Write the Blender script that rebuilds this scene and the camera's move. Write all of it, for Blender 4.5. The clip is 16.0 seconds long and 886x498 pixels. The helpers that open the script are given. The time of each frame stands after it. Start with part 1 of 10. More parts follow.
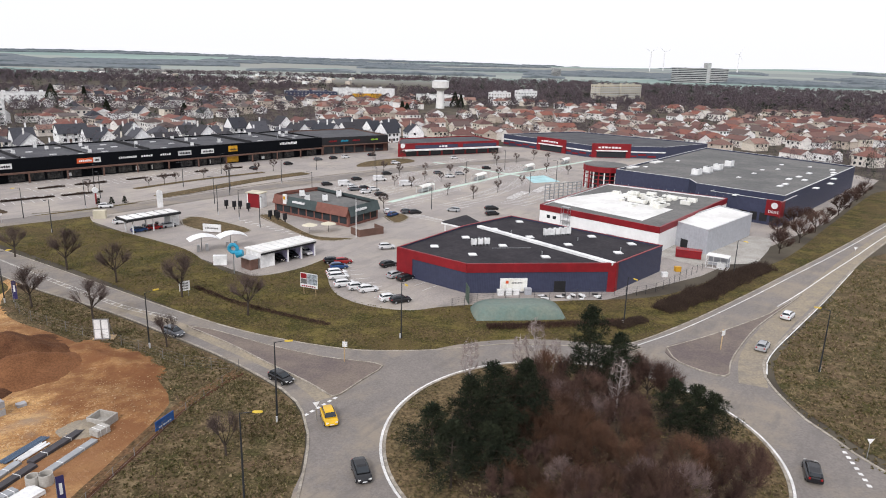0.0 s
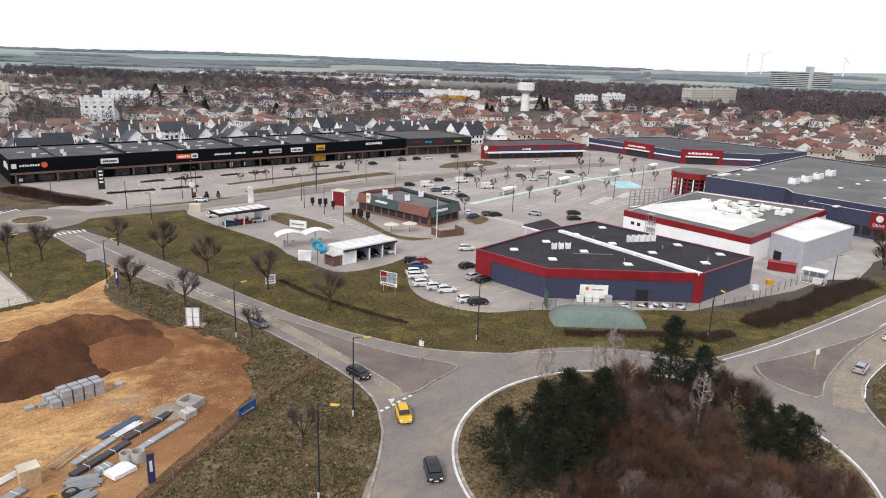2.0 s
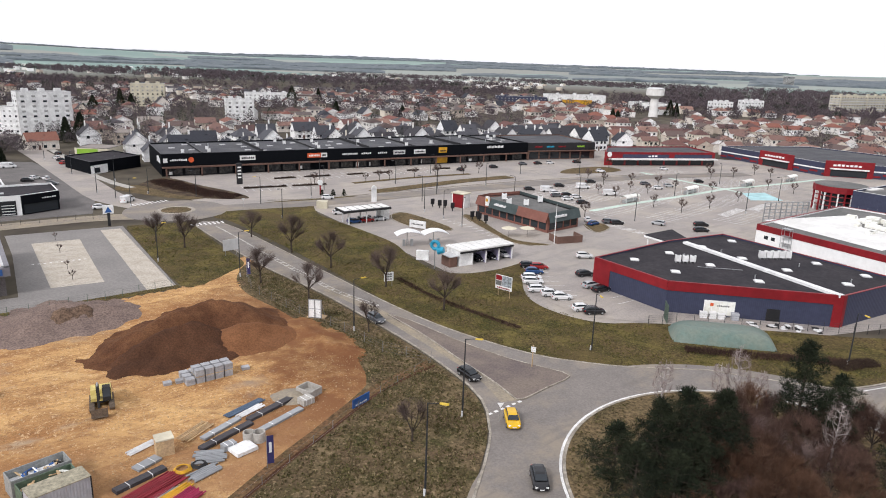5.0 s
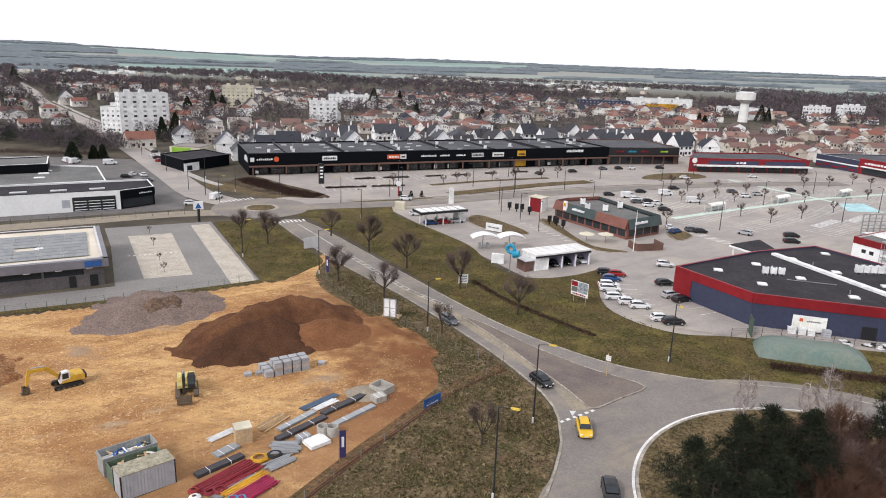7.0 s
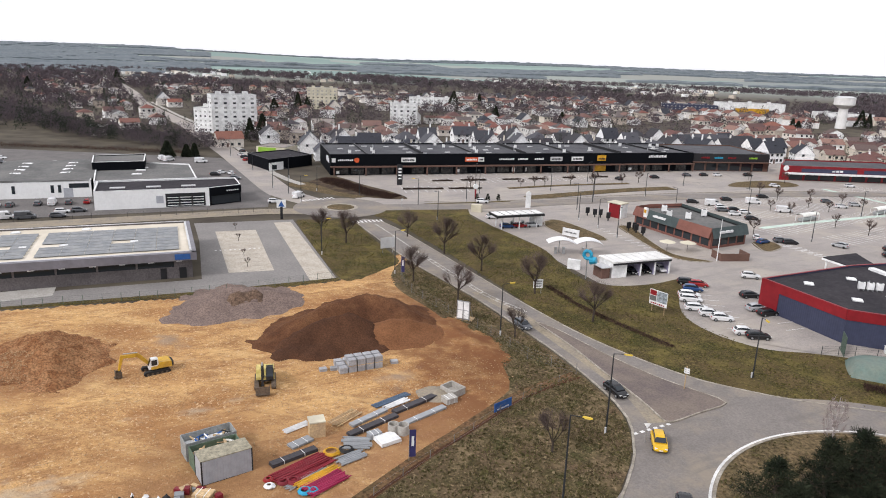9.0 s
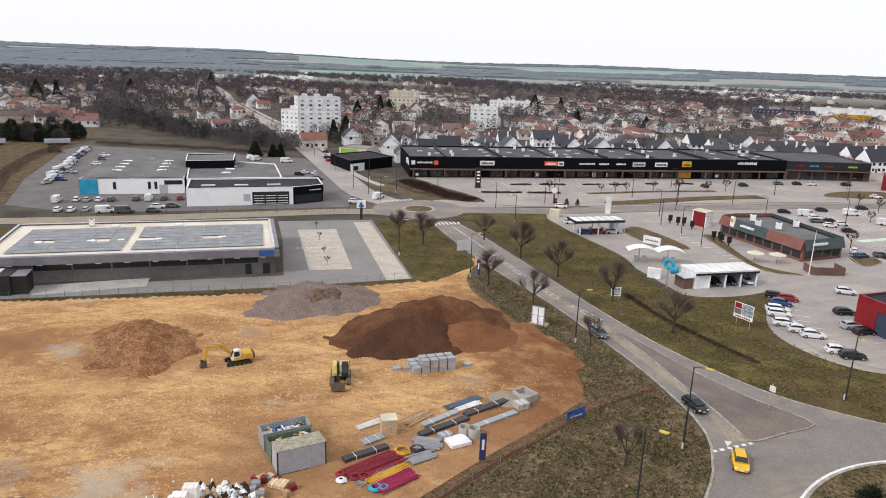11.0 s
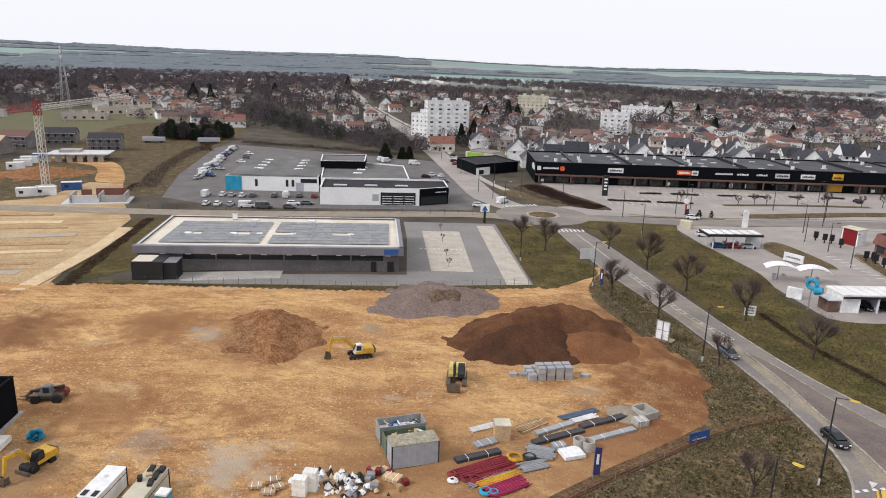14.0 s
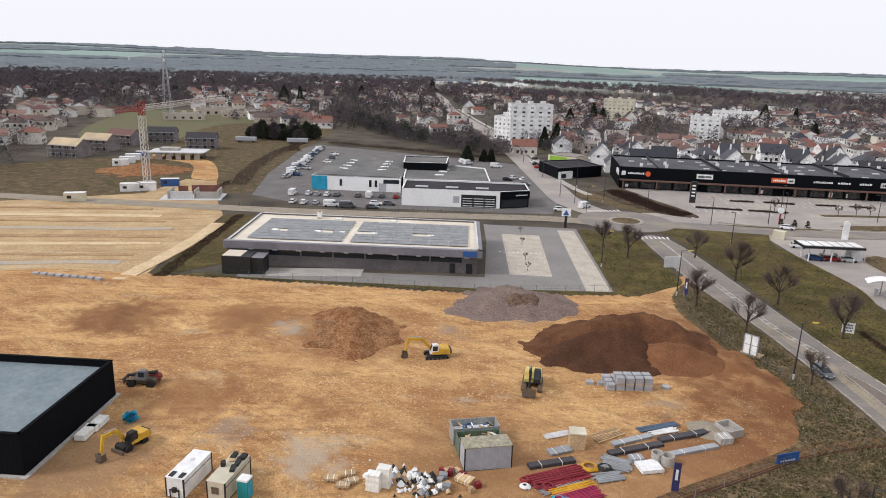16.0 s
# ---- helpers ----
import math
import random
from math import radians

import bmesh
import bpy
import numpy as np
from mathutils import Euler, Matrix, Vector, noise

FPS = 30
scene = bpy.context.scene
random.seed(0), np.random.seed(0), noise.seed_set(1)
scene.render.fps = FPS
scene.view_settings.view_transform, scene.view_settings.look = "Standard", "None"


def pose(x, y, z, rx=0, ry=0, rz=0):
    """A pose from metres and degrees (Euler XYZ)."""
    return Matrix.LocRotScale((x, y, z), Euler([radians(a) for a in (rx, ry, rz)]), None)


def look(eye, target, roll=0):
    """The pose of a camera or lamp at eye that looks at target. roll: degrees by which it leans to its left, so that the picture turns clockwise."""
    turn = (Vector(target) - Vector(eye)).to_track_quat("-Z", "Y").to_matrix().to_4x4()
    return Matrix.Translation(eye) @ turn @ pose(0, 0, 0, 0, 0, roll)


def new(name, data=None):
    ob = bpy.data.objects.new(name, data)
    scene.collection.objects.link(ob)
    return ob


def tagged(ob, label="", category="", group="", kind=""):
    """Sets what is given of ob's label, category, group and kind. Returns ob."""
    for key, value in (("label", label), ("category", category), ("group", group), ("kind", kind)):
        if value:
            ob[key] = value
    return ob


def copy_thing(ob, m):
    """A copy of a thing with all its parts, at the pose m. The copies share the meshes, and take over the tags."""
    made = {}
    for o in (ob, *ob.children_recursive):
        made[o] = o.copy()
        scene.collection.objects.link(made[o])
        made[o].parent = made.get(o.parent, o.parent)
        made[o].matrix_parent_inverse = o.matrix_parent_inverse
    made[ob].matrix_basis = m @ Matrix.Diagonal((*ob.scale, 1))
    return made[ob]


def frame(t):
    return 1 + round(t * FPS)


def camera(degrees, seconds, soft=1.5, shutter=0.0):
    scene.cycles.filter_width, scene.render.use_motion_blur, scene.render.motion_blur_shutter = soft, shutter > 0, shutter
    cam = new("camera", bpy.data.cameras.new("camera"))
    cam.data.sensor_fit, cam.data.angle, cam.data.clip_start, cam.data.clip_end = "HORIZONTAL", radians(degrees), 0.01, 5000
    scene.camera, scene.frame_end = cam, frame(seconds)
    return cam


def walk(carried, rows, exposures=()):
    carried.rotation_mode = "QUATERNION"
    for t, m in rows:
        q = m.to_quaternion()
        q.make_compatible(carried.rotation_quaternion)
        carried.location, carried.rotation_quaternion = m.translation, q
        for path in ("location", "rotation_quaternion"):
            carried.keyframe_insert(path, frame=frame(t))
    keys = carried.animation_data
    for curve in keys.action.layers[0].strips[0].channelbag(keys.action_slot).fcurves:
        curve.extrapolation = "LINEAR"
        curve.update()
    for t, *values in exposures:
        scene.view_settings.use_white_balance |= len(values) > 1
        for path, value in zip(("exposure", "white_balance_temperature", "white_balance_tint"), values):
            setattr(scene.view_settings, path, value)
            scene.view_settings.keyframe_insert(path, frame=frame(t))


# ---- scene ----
# the drone hovers at one spot and pans to its left
cam = camera(65.6, 16.0, soft=1.0)
EYE = 45.0
# seconds, yaw, degrees down, roll
PATH = [
    (0.0, 0.00, 15.26, 1.65),
    (0.5, 1.60, 15.27, 1.69),
    (1.0, 3.35, 15.28, 1.77),
    (1.5, 5.03, 15.28, 1.84),
    (2.0, 6.86, 15.29, 1.88),
    (2.5, 8.54, 15.30, 1.90),
    (3.0, 10.30, 15.30, 1.92),
    (3.5, 11.93, 15.31, 1.94),
    (4.0, 13.64, 15.31, 1.96),
    (6.5, 21.75, 15.31, 1.97),
    (7.0, 23.43, 15.30, 1.97),
    (7.5, 24.96, 15.30, 1.97),
    (8.0, 26.66, 15.29, 1.98),
    (8.5, 28.23, 15.29, 1.97),
    (9.0, 29.92, 15.28, 1.96),
    (11.5, 38.25, 15.23, 1.95),
    (12.0, 40.04, 15.22, 1.94),
    (12.5, 41.68, 15.21, 1.93),
    (13.0, 43.46, 15.21, 1.92),
    (13.5, 45.14, 15.20, 1.90),
    (14.0, 46.99, 15.20, 1.88),
    (14.5, 48.76, 15.19, 1.87),
    (15.0, 50.61, 15.19, 1.88),
    (15.5, 52.16, 15.20, 1.86),
    (16.0, 53.81, 15.20, 1.81),
]
walk(cam, [(t, pose(0, 0, EYE, 0, 0, yaw) @ pose(0, 0, 0, 90 - down) @ pose(0, 0, 0, 0, 0, roll)) for t, yaw, down, roll in PATH],
     exposures=[(0, -0.29, 6250, 13), (7, -0.25, 6250, 13), (16, -0.4, 6250, 13)])

# ---- light ----
world = bpy.data.worlds.new("overcast_sky")
scene.world = world
world.use_nodes = True
wn, wl = world.node_tree.nodes, world.node_tree.links
sky = wn.new("ShaderNodeTexSky")
sky.sky_type, sky.sun_disc = "NISHITA", False
sky.sun_elevation, sky.sun_rotation = radians(38), radians(200)
sky.dust_density, sky.ozone_density, sky.air_density = 4.0, 1.0, 1.0
cloud = wn.new("ShaderNodeMixRGB")
cloud.inputs[0].default_value = 0.9
cloud.inputs[2].default_value = (13.5, 13.45, 13.6, 1)
wl.new(sky.outputs[0], cloud.inputs[1])
wl.new(cloud.outputs[0], wn["Background"].inputs[0])
wn["Background"].inputs[1].default_value = 0.1
sun = new("sun", bpy.data.lights.new("sun", "SUN"))
sun.data.energy, sun.data.angle, sun.data.color = 2.7, radians(11), (1.0, 0.97, 0.93)
sun.matrix_world = look((0, 0, 300), (60, 165, 163))


# ---- mesh and material helpers ----
class Mesh:
    """Collects faces for one mesh."""

    def __init__(self):
        self.v, self.f = [], []

    def poly(self, pts):
        n = len(self.v)
        self.v += [tuple(p) for p in pts]
        self.f.append(tuple(range(n, n + len(pts))))
        return self

    def box(self, x, y, z, sx, sy, sz, turn=0.0):
        """A box on its base centre, turned about z by degrees."""
        c, s, n = math.cos(radians(turn)), math.sin(radians(turn)), len(self.v)
        for k in (0, 1):
            for a, b in ((-1, -1), (1, -1), (1, 1), (-1, 1)):
                u, w = a * sx / 2, b * sy / 2
                self.v.append((x + u * c - w * s, y + u * s + w * c, z + k * sz))
        self.f += [(n + 3, n + 2, n + 1, n), (n + 4, n + 5, n + 6, n + 7)]
        self.f += [(n + i, n + (i + 1) % 4, n + 4 + (i + 1) % 4, n + 4 + i) for i in range(4)]
        return self

    def prism(self, pts, z0, z1, cap=True):
        n, k = len(self.v), len(pts)
        self.v += [(p[0], p[1], z0) for p in pts] + [(p[0], p[1], z1) for p in pts]
        self.f += [(n + i, n + (i + 1) % k, n + k + (i + 1) % k, n + k + i) for i in range(k)]
        if cap:
            self.f += [tuple(range(n + k, n + 2 * k)), tuple(range(n + k - 1, n - 1, -1))]
        return self

    def tube(self, a, b, ra, rb, k=6):
        a, b = Vector(a), Vector(b)
        d = (b - a).normalized()
        u = d.orthogonal().normalized()
        w, n = d.cross(u), len(self.v)
        for p, r in ((a, ra), (b, rb)):
            for i in range(k):
                t = math.tau * i / k
                self.v.append(tuple(p + (u * math.cos(t) + w * math.sin(t)) * r))
        self.f += [(n + i, n + (i + 1) % k, n + k + (i + 1) % k, n + k + i) for i in range(k)]
        self.f += [tuple(range(n + k, n + 2 * k)), tuple(range(n + k - 1, n - 1, -1))]
        return self

    def made(self, name, material, smooth=False):
        me = bpy.data.meshes.new(name)
        me.from_pydata(self.v, [], self.f)
        me.materials.append(material)
        if smooth:
            me.polygons.foreach_set("use_smooth", [True] * len(me.polygons))
        me.update()
        return me


def part(name, m, material, parent=None, label="", smooth=False):
    ob = new(name, m.made(name, material, smooth) if isinstance(m, Mesh) else m)
    if parent:
        ob.parent = parent
    if label:
        ob["label"] = label
    return ob


def thing(name, label, category, group="", at=(0, 0, 0), turn=0.0, kind=""):
    ob = new(name)
    ob.matrix_basis = pose(*at, 0, 0, turn)
    return tagged(ob, label, category, group, kind)


def material(name, color, rough=0.8, vary=0.25, size=1.0, bump=0.0, metal=0.0, second=None, big=12.0, each=0.0, spec=0.3, grain=0.0):
    """A surface with fine grain (size in metres) and large stains (big in metres). second: a colour for the stains. each: change from object to object."""
    m = bpy.data.materials.new(name)
    m.use_nodes = True
    n, l = m.node_tree.nodes, m.node_tree.links
    b = n["Principled BSDF"]
    b.inputs["Roughness"].default_value, b.inputs["Metallic"].default_value = rough, metal
    b.inputs["Specular IOR Level"].default_value = spec
    pos = n.new("ShaderNodeNewGeometry").outputs["Position"]
    fine, large = n.new("ShaderNodeTexNoise"), n.new("ShaderNodeTexNoise")
    for t, s, det in ((fine, 1 / size, 4), (large, 1 / big, 5)):
        t.inputs["Scale"].default_value, t.inputs["Detail"].default_value = s, det
        t.inputs["Roughness"].default_value = 0.65
        l.new(pos, t.inputs["Vector"])
    mix = n.new("ShaderNodeMixRGB")
    c2 = second or tuple(c * 0.75 for c in color)
    mix.inputs[1].default_value, mix.inputs[2].default_value = (*color, 1), (*c2, 1)
    ramp = n.new("ShaderNodeMapRange")
    ramp.inputs[1].default_value, ramp.inputs[2].default_value = 0.38, 0.62
    l.new(large.outputs[0], ramp.inputs[0])
    l.new(ramp.outputs[0], mix.inputs[0])
    hsv = n.new("ShaderNodeHueSaturation")
    val = n.new("ShaderNodeMapRange")
    val.inputs[1].default_value, val.inputs[2].default_value = 0.37, 0.63
    val.inputs[3].default_value, val.inputs[4].default_value = 1 - vary, 1 + vary
    l.new(fine.outputs[0], val.inputs[0])
    out = val.outputs[0]
    if each:
        rnd = n.new("ShaderNodeObjectInfo").outputs["Random"]
        r2 = n.new("ShaderNodeMapRange")
        r2.inputs[3].default_value, r2.inputs[4].default_value = 1 - each, 1 + each
        l.new(rnd, r2.inputs[0])
        mul = n.new("ShaderNodeMath")
        mul.operation = "MULTIPLY"
        l.new(out, mul.inputs[0])
        l.new(r2.outputs[0], mul.inputs[1])
        out = mul.outputs[0]
    l.new(out, hsv.inputs["Value"])
    l.new(mix.outputs[0], hsv.inputs["Color"])
    l.new(hsv.outputs[0], b.inputs["Base Color"])
    if bump:
        bp = n.new("ShaderNodeBump")
        bp.inputs["Strength"].default_value, bp.inputs["Distance"].default_value = 1.0, bump
        l.new(fine.outputs[0], bp.inputs["Height"])
        l.new(bp.outputs[0], b.inputs["Normal"])
    return m


def curve_pts(pts, step=3.0, closed=False):
    """A smooth line through the points, as points about step apart."""
    p = [Vector(q).to_2d() for q in pts]
    n, out = len(p), []
    for i in range(n if closed else n - 1):
        a, b = p[i], p[(i + 1) % n]
        a0 = p[i - 1] if closed or i else a * 2 - b
        b1 = p[(i + 2) % n] if closed or i < n - 2 else b * 2 - a
        k = max(1, int((b - a).length / step))
        for j in range(k):
            t = j / k
            out.append(0.5 * ((2 * a) + (b - a0) * t + (2 * a0 - 5 * a + 4 * b - b1) * t * t + (3 * a - a0 - 3 * b + b1) * t ** 3))
    if not closed:
        out.append(p[-1])
    return out


def region(name, pts, z, mat, smooth=True, kind="structure", label="", category="", thick=0.0, parent=None, step=3.0):
    """A flat piece of ground inside an outline, with a thickness below it where it is a raised slab."""
    q = curve_pts(pts, step, True) if smooth else [Vector(p) for p in pts]
    bm = bmesh.new()
    vs = [bm.verts.new((p[0], p[1], z)) for p in q]
    f = bm.faces.new(vs)
    if f.normal.z < 0 or f.calc_area() and f.normal.length == 0:
        f.normal_update()
    f.normal_update()
    if f.normal.z < 0:
        f.normal_flip()
    if thick:
        r = bmesh.ops.extrude_face_region(bm, geom=[f])
        up = [e for e in r["geom"] if isinstance(e, bmesh.types.BMVert)]
        bmesh.ops.translate(bm, verts=up, vec=(0, 0, thick))
    bmesh.ops.triangulate(bm, faces=bm.faces[:])
    me = bpy.data.meshes.new(name)
    bm.to_mesh(me)
    bm.free()
    me.materials.append(mat)
    ob = new(name, me)
    if parent:
        ob.parent = parent
        return ob
    return tagged(ob, label, category, "", kind)


def ribbon(name, pts, width, z, mat, kind="structure", label="", category="", step=3.0, lift=0.0, dash=None, parent=None):
    """A strip along a smooth line; dash = (length, gap) breaks it up. lift makes it a raised kerb."""
    q = curve_pts(pts, step if not dash else 0.5)
    m, run = Mesh(), 0.0
    for i in range(len(q) - 1):
        a, b = q[i], q[i + 1]
        d = b - a
        if d.length < 1e-6:
            continue
        run += d.length
        if dash and run % (dash[0] + dash[1]) > dash[0]:
            continue
        da = (q[i + 1] - q[max(i - 1, 0)]).normalized()
        db = (q[min(i + 2, len(q) - 1)] - q[i]).normalized()
        na, nb = Vector((-da.y, da.x)) * width / 2, Vector((-db.y, db.x)) * width / 2
        c = [a - na, b - nb, b + nb, a + na]
        if lift:
            m.prism([(p.x, p.y) for p in c], z, z + lift)
        else:
            m.poly([(p.x, p.y, z) for p in c])
    ob = part(name, m, mat, parent)
    return ob if parent else tagged(ob, label, category, "", kind)


def inside(x, y, pts):
    hit, n = False, len(pts)
    for i in range(n):
        (x1, y1), (x2, y2) = pts[i][:2], pts[i - 1][:2]
        if (y1 > y) != (y2 > y) and x < (x2 - x1) * (y - y1) / (y2 - y1) + x1:
            hit = not hit
    return hit


def ring(cx, cy, r, k=64, a0=0.0, a1=360.0):
    return [(cx + r * math.cos(radians(a0 + (a1 - a0) * i / k)), cy + r * math.sin(radians(a0 + (a1 - a0) * i / k))) for i in range(k)]


def layer(m, src, color, scale, lo, hi, rot=0.0, sx=1.0, detail=6, amount=1.0):
    """Mixes patches of a colour over a colour socket: noise at scale, stretched by sx along rot."""
    n, l = m.node_tree.nodes, m.node_tree.links
    mp = n.new("ShaderNodeMapping")
    mp.vector_type = "TEXTURE"
    mp.inputs["Rotation"].default_value, mp.inputs["Scale"].default_value = (0, 0, rot), (1 / (scale * sx), 1 / scale, 1 / scale)
    l.new(n.new("ShaderNodeNewGeometry").outputs["Position"], mp.inputs["Vector"])
    t = n.new("ShaderNodeTexNoise")
    t.inputs["Scale"].default_value, t.inputs["Detail"].default_value, t.inputs["Roughness"].default_value = 1.0, detail, 0.68
    l.new(mp.outputs[0], t.inputs["Vector"])
    r = n.new("ShaderNodeMapRange")
    r.inputs[1].default_value, r.inputs[2].default_value, r.inputs[4].default_value = lo, hi, amount
    l.new(t.outputs[0], r.inputs[0])
    x = n.new("ShaderNodeMixRGB")
    l.new(r.outputs[0], x.inputs[0])
    l.new(src, x.inputs[1])
    x.inputs[2].default_value = (*color, 1)
    return x.outputs[0]


def road_material(name, base, dark, sandy, big):
    """Tarmac with dark patches, sandy dust, stains and fine chippings."""
    m = material(name, base, 0.85, 0.14, 0.3, second=tuple(0.55 * a + 0.45 * b for a, b in zip(base, dark)), big=big)
    b = m.node_tree.nodes["Principled BSDF"]
    src = b.inputs["Base Color"].links[0].from_socket
    src = layer(m, src, sandy, 1 / (big * 1.4), 0.46, 0.62, amount=0.7)
    src = layer(m, src, dark, 1 / 2.6, 0.52, 0.64, rot=0.95, sx=0.2, amount=0.6)
    src = layer(m, src, dark, 1 / 0.9, 0.6, 0.68, detail=3, amount=0.5)
    m.node_tree.links.new(src, b.inputs["Base Color"])
    return m


def grass_material(name, base, brown, pale, big):
    """Thin winter grass: olive, brown and yellowed patches with tufts."""
    m = material(name, base, 0.95, 0.5, 0.35, 0.06, second=brown, big=big, spec=0.1)
    b = m.node_tree.nodes["Principled BSDF"]
    src = b.inputs["Base Color"].links[0].from_socket
    src = layer(m, src, pale, 1 / (big * 0.8), 0.5, 0.62, amount=0.8)
    src = layer(m, src, brown, 1 / (big * 2.2), 0.5, 0.62, amount=0.7)
    src = layer(m, src, tuple(c * 0.6 for c in base), 1 / 0.6, 0.52, 0.66, detail=5, amount=0.5)
    src = layer(m, src, tuple(c * 1.5 for c in pale), 1 / 0.5, 0.58, 0.66, detail=3, amount=0.6)
    m.node_tree.links.new(src, b.inputs["Base Color"])
    return m


# ---- materials ----
ASPHALT = road_material("asphalt", (0.205, 0.183, 0.166), (0.15, 0.135, 0.125), (0.28, 0.235, 0.18), 8)
LOT = road_material("worn_asphalt", (0.32, 0.288, 0.265), (0.225, 0.203, 0.19), (0.39, 0.345, 0.29), 13)
DARK_LOT = material("dark_asphalt", (0.19, 0.178, 0.168), 0.85, 0.12, 0.5, second=(0.225, 0.21, 0.197), big=9)
CONCRETE = material("concrete", (0.4, 0.38, 0.345), 0.9, 0.12, 0.4, second=(0.32, 0.3, 0.27), big=4)
KERB = material("kerb_concrete", (0.36, 0.325, 0.275), 0.9, 0.25, 0.6, second=(0.24, 0.21, 0.17), big=3)
ISLAND = material("pinkish_tarmac", (0.125, 0.1, 0.094), 0.9, 0.15, 0.3, second=(0.18, 0.145, 0.12), big=9)
PAINT = material("road_paint", (0.75, 0.74, 0.72), 0.7, 0.12, 0.3, big=3)
GRASS = grass_material("winter_grass", (0.055, 0.05, 0.02), (0.105, 0.072, 0.043), (0.19, 0.14, 0.08), 4)
LAWN = grass_material("mown_grass", (0.05, 0.046, 0.015), (0.09, 0.064, 0.03), (0.14, 0.112, 0.036), 7)
DIRT = material("ochre_earth", (0.56, 0.36, 0.17), 0.95, 0.25, 0.6, 0.12, second=(0.42, 0.225, 0.09), big=9, spec=0.1)

# ---- ground ----
def far_ground_material():
    """Fields, hedges and woods of the open country, with haze put into the far colours, brown near the town."""
    m = bpy.data.materials.new("country_ground")
    m.use_nodes = True
    n, l = m.node_tree.nodes, m.node_tree.links
    b = n["Principled BSDF"]
    b.inputs["Roughness"].default_value, b.inputs["Specular IOR Level"].default_value = 0.95, 0.1
    pos = n.new("ShaderNodeNewGeometry").outputs["Position"]
    fields = n.new("ShaderNodeTexVoronoi")
    fields.inputs["Scale"].default_value = 1 / 420
    stretch = n.new("ShaderNodeMapping")
    stretch.inputs["Scale"].default_value = (0.55, 1.1, 1)
    stretch.inputs["Rotation"].default_value = (0, 0, 0.5)
    l.new(pos, stretch.inputs["Vector"])
    l.new(stretch.outputs[0], fields.inputs["Vector"])
    ramp = n.new("ShaderNodeValToRGB")
    ramp.color_ramp.interpolation = "CONSTANT"
    # pale blue-green field colours, with the haze of distance mixed in
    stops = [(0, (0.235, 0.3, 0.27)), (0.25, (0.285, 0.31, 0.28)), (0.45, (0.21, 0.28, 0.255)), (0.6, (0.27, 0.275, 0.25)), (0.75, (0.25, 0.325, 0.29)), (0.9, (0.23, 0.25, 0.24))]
    el = ramp.color_ramp.elements
    while len(el) < len(stops):
        el.new(0.5)
    for e, (p, c) in zip(el, stops):
        e.position, e.color = p, (*c, 1)
    sep = n.new("ShaderNodeSeparateColor")
    l.new(fields.outputs["Color"], sep.inputs[0])
    l.new(sep.outputs[0], ramp.inputs[0])
    town = n.new("ShaderNodeTexNoise")
    town.inputs["Scale"].default_value, town.inputs["Detail"].default_value = 1 / 14, 5
    l.new(pos, town.inputs["Vector"])
    near = n.new("ShaderNodeValToRGB")
    near.color_ramp.elements[0].position, near.color_ramp.elements[0].color = 0.35, (0.055, 0.046, 0.038, 1)
    near.color_ramp.elements[1].position, near.color_ramp.elements[1].color = 0.65, (0.11, 0.095, 0.07, 1)
    l.new(town.outputs[0], near.inputs[0])
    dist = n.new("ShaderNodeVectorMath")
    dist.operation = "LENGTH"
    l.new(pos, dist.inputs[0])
    # the brown town ground gives way to the haze-tinted fields with distance
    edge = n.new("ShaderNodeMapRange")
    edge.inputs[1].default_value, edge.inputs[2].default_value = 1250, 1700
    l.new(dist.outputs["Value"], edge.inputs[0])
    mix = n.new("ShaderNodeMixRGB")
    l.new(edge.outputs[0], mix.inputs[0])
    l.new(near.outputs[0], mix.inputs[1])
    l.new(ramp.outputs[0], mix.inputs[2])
    l.new(mix.outputs[0], b.inputs["Base Color"])
    return m


def land(x, y):
    """The height of the open country: flat here, long low hills far off."""
    d = math.hypot(x, y)
    k = min(max((d - 1300) / 3200, 0), 1)
    rim = min(max((d - 3000) / 1800, 0), 1)
    west = min(max((-x / max(d, 1) - 0.55) / 0.4, 0), 1)
    return k * k * (3 - 2 * k) * (26 + 26 * noise.noise(Vector((x / 1500, y / 1500, 3.1)))) + rim * (14 + 36 * west)


def ground_sheet():
    radii = [0, 60, 130, 220, 330, 480, 700, 950, 1200, 1400, 1600, 1800, 2050, 2300, 2600, 2900, 3200, 3500, 3800, 4100, 4400, 4700, 4920]
    k = 160
    m = Mesh()
    m.v.append((0, 0, -0.02))
    for r in radii[1:]:
        for i in range(k):
            a = math.tau * i / k
            x, y = r * math.cos(a), r * math.sin(a)
            m.v.append((x, y, land(x, y) - 0.02))
    m.f += [(0, 1 + i, 1 + (i + 1) % k) for i in range(k)]
    for j in range(len(radii) - 2):
        a, b = 1 + j * k, 1 + (j + 1) * k
        m.f += [(a + i, b + i, b + (i + 1) % k, a + (i + 1) % k) for i in range(k)]
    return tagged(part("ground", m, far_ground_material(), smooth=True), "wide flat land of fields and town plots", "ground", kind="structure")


ground_sheet()

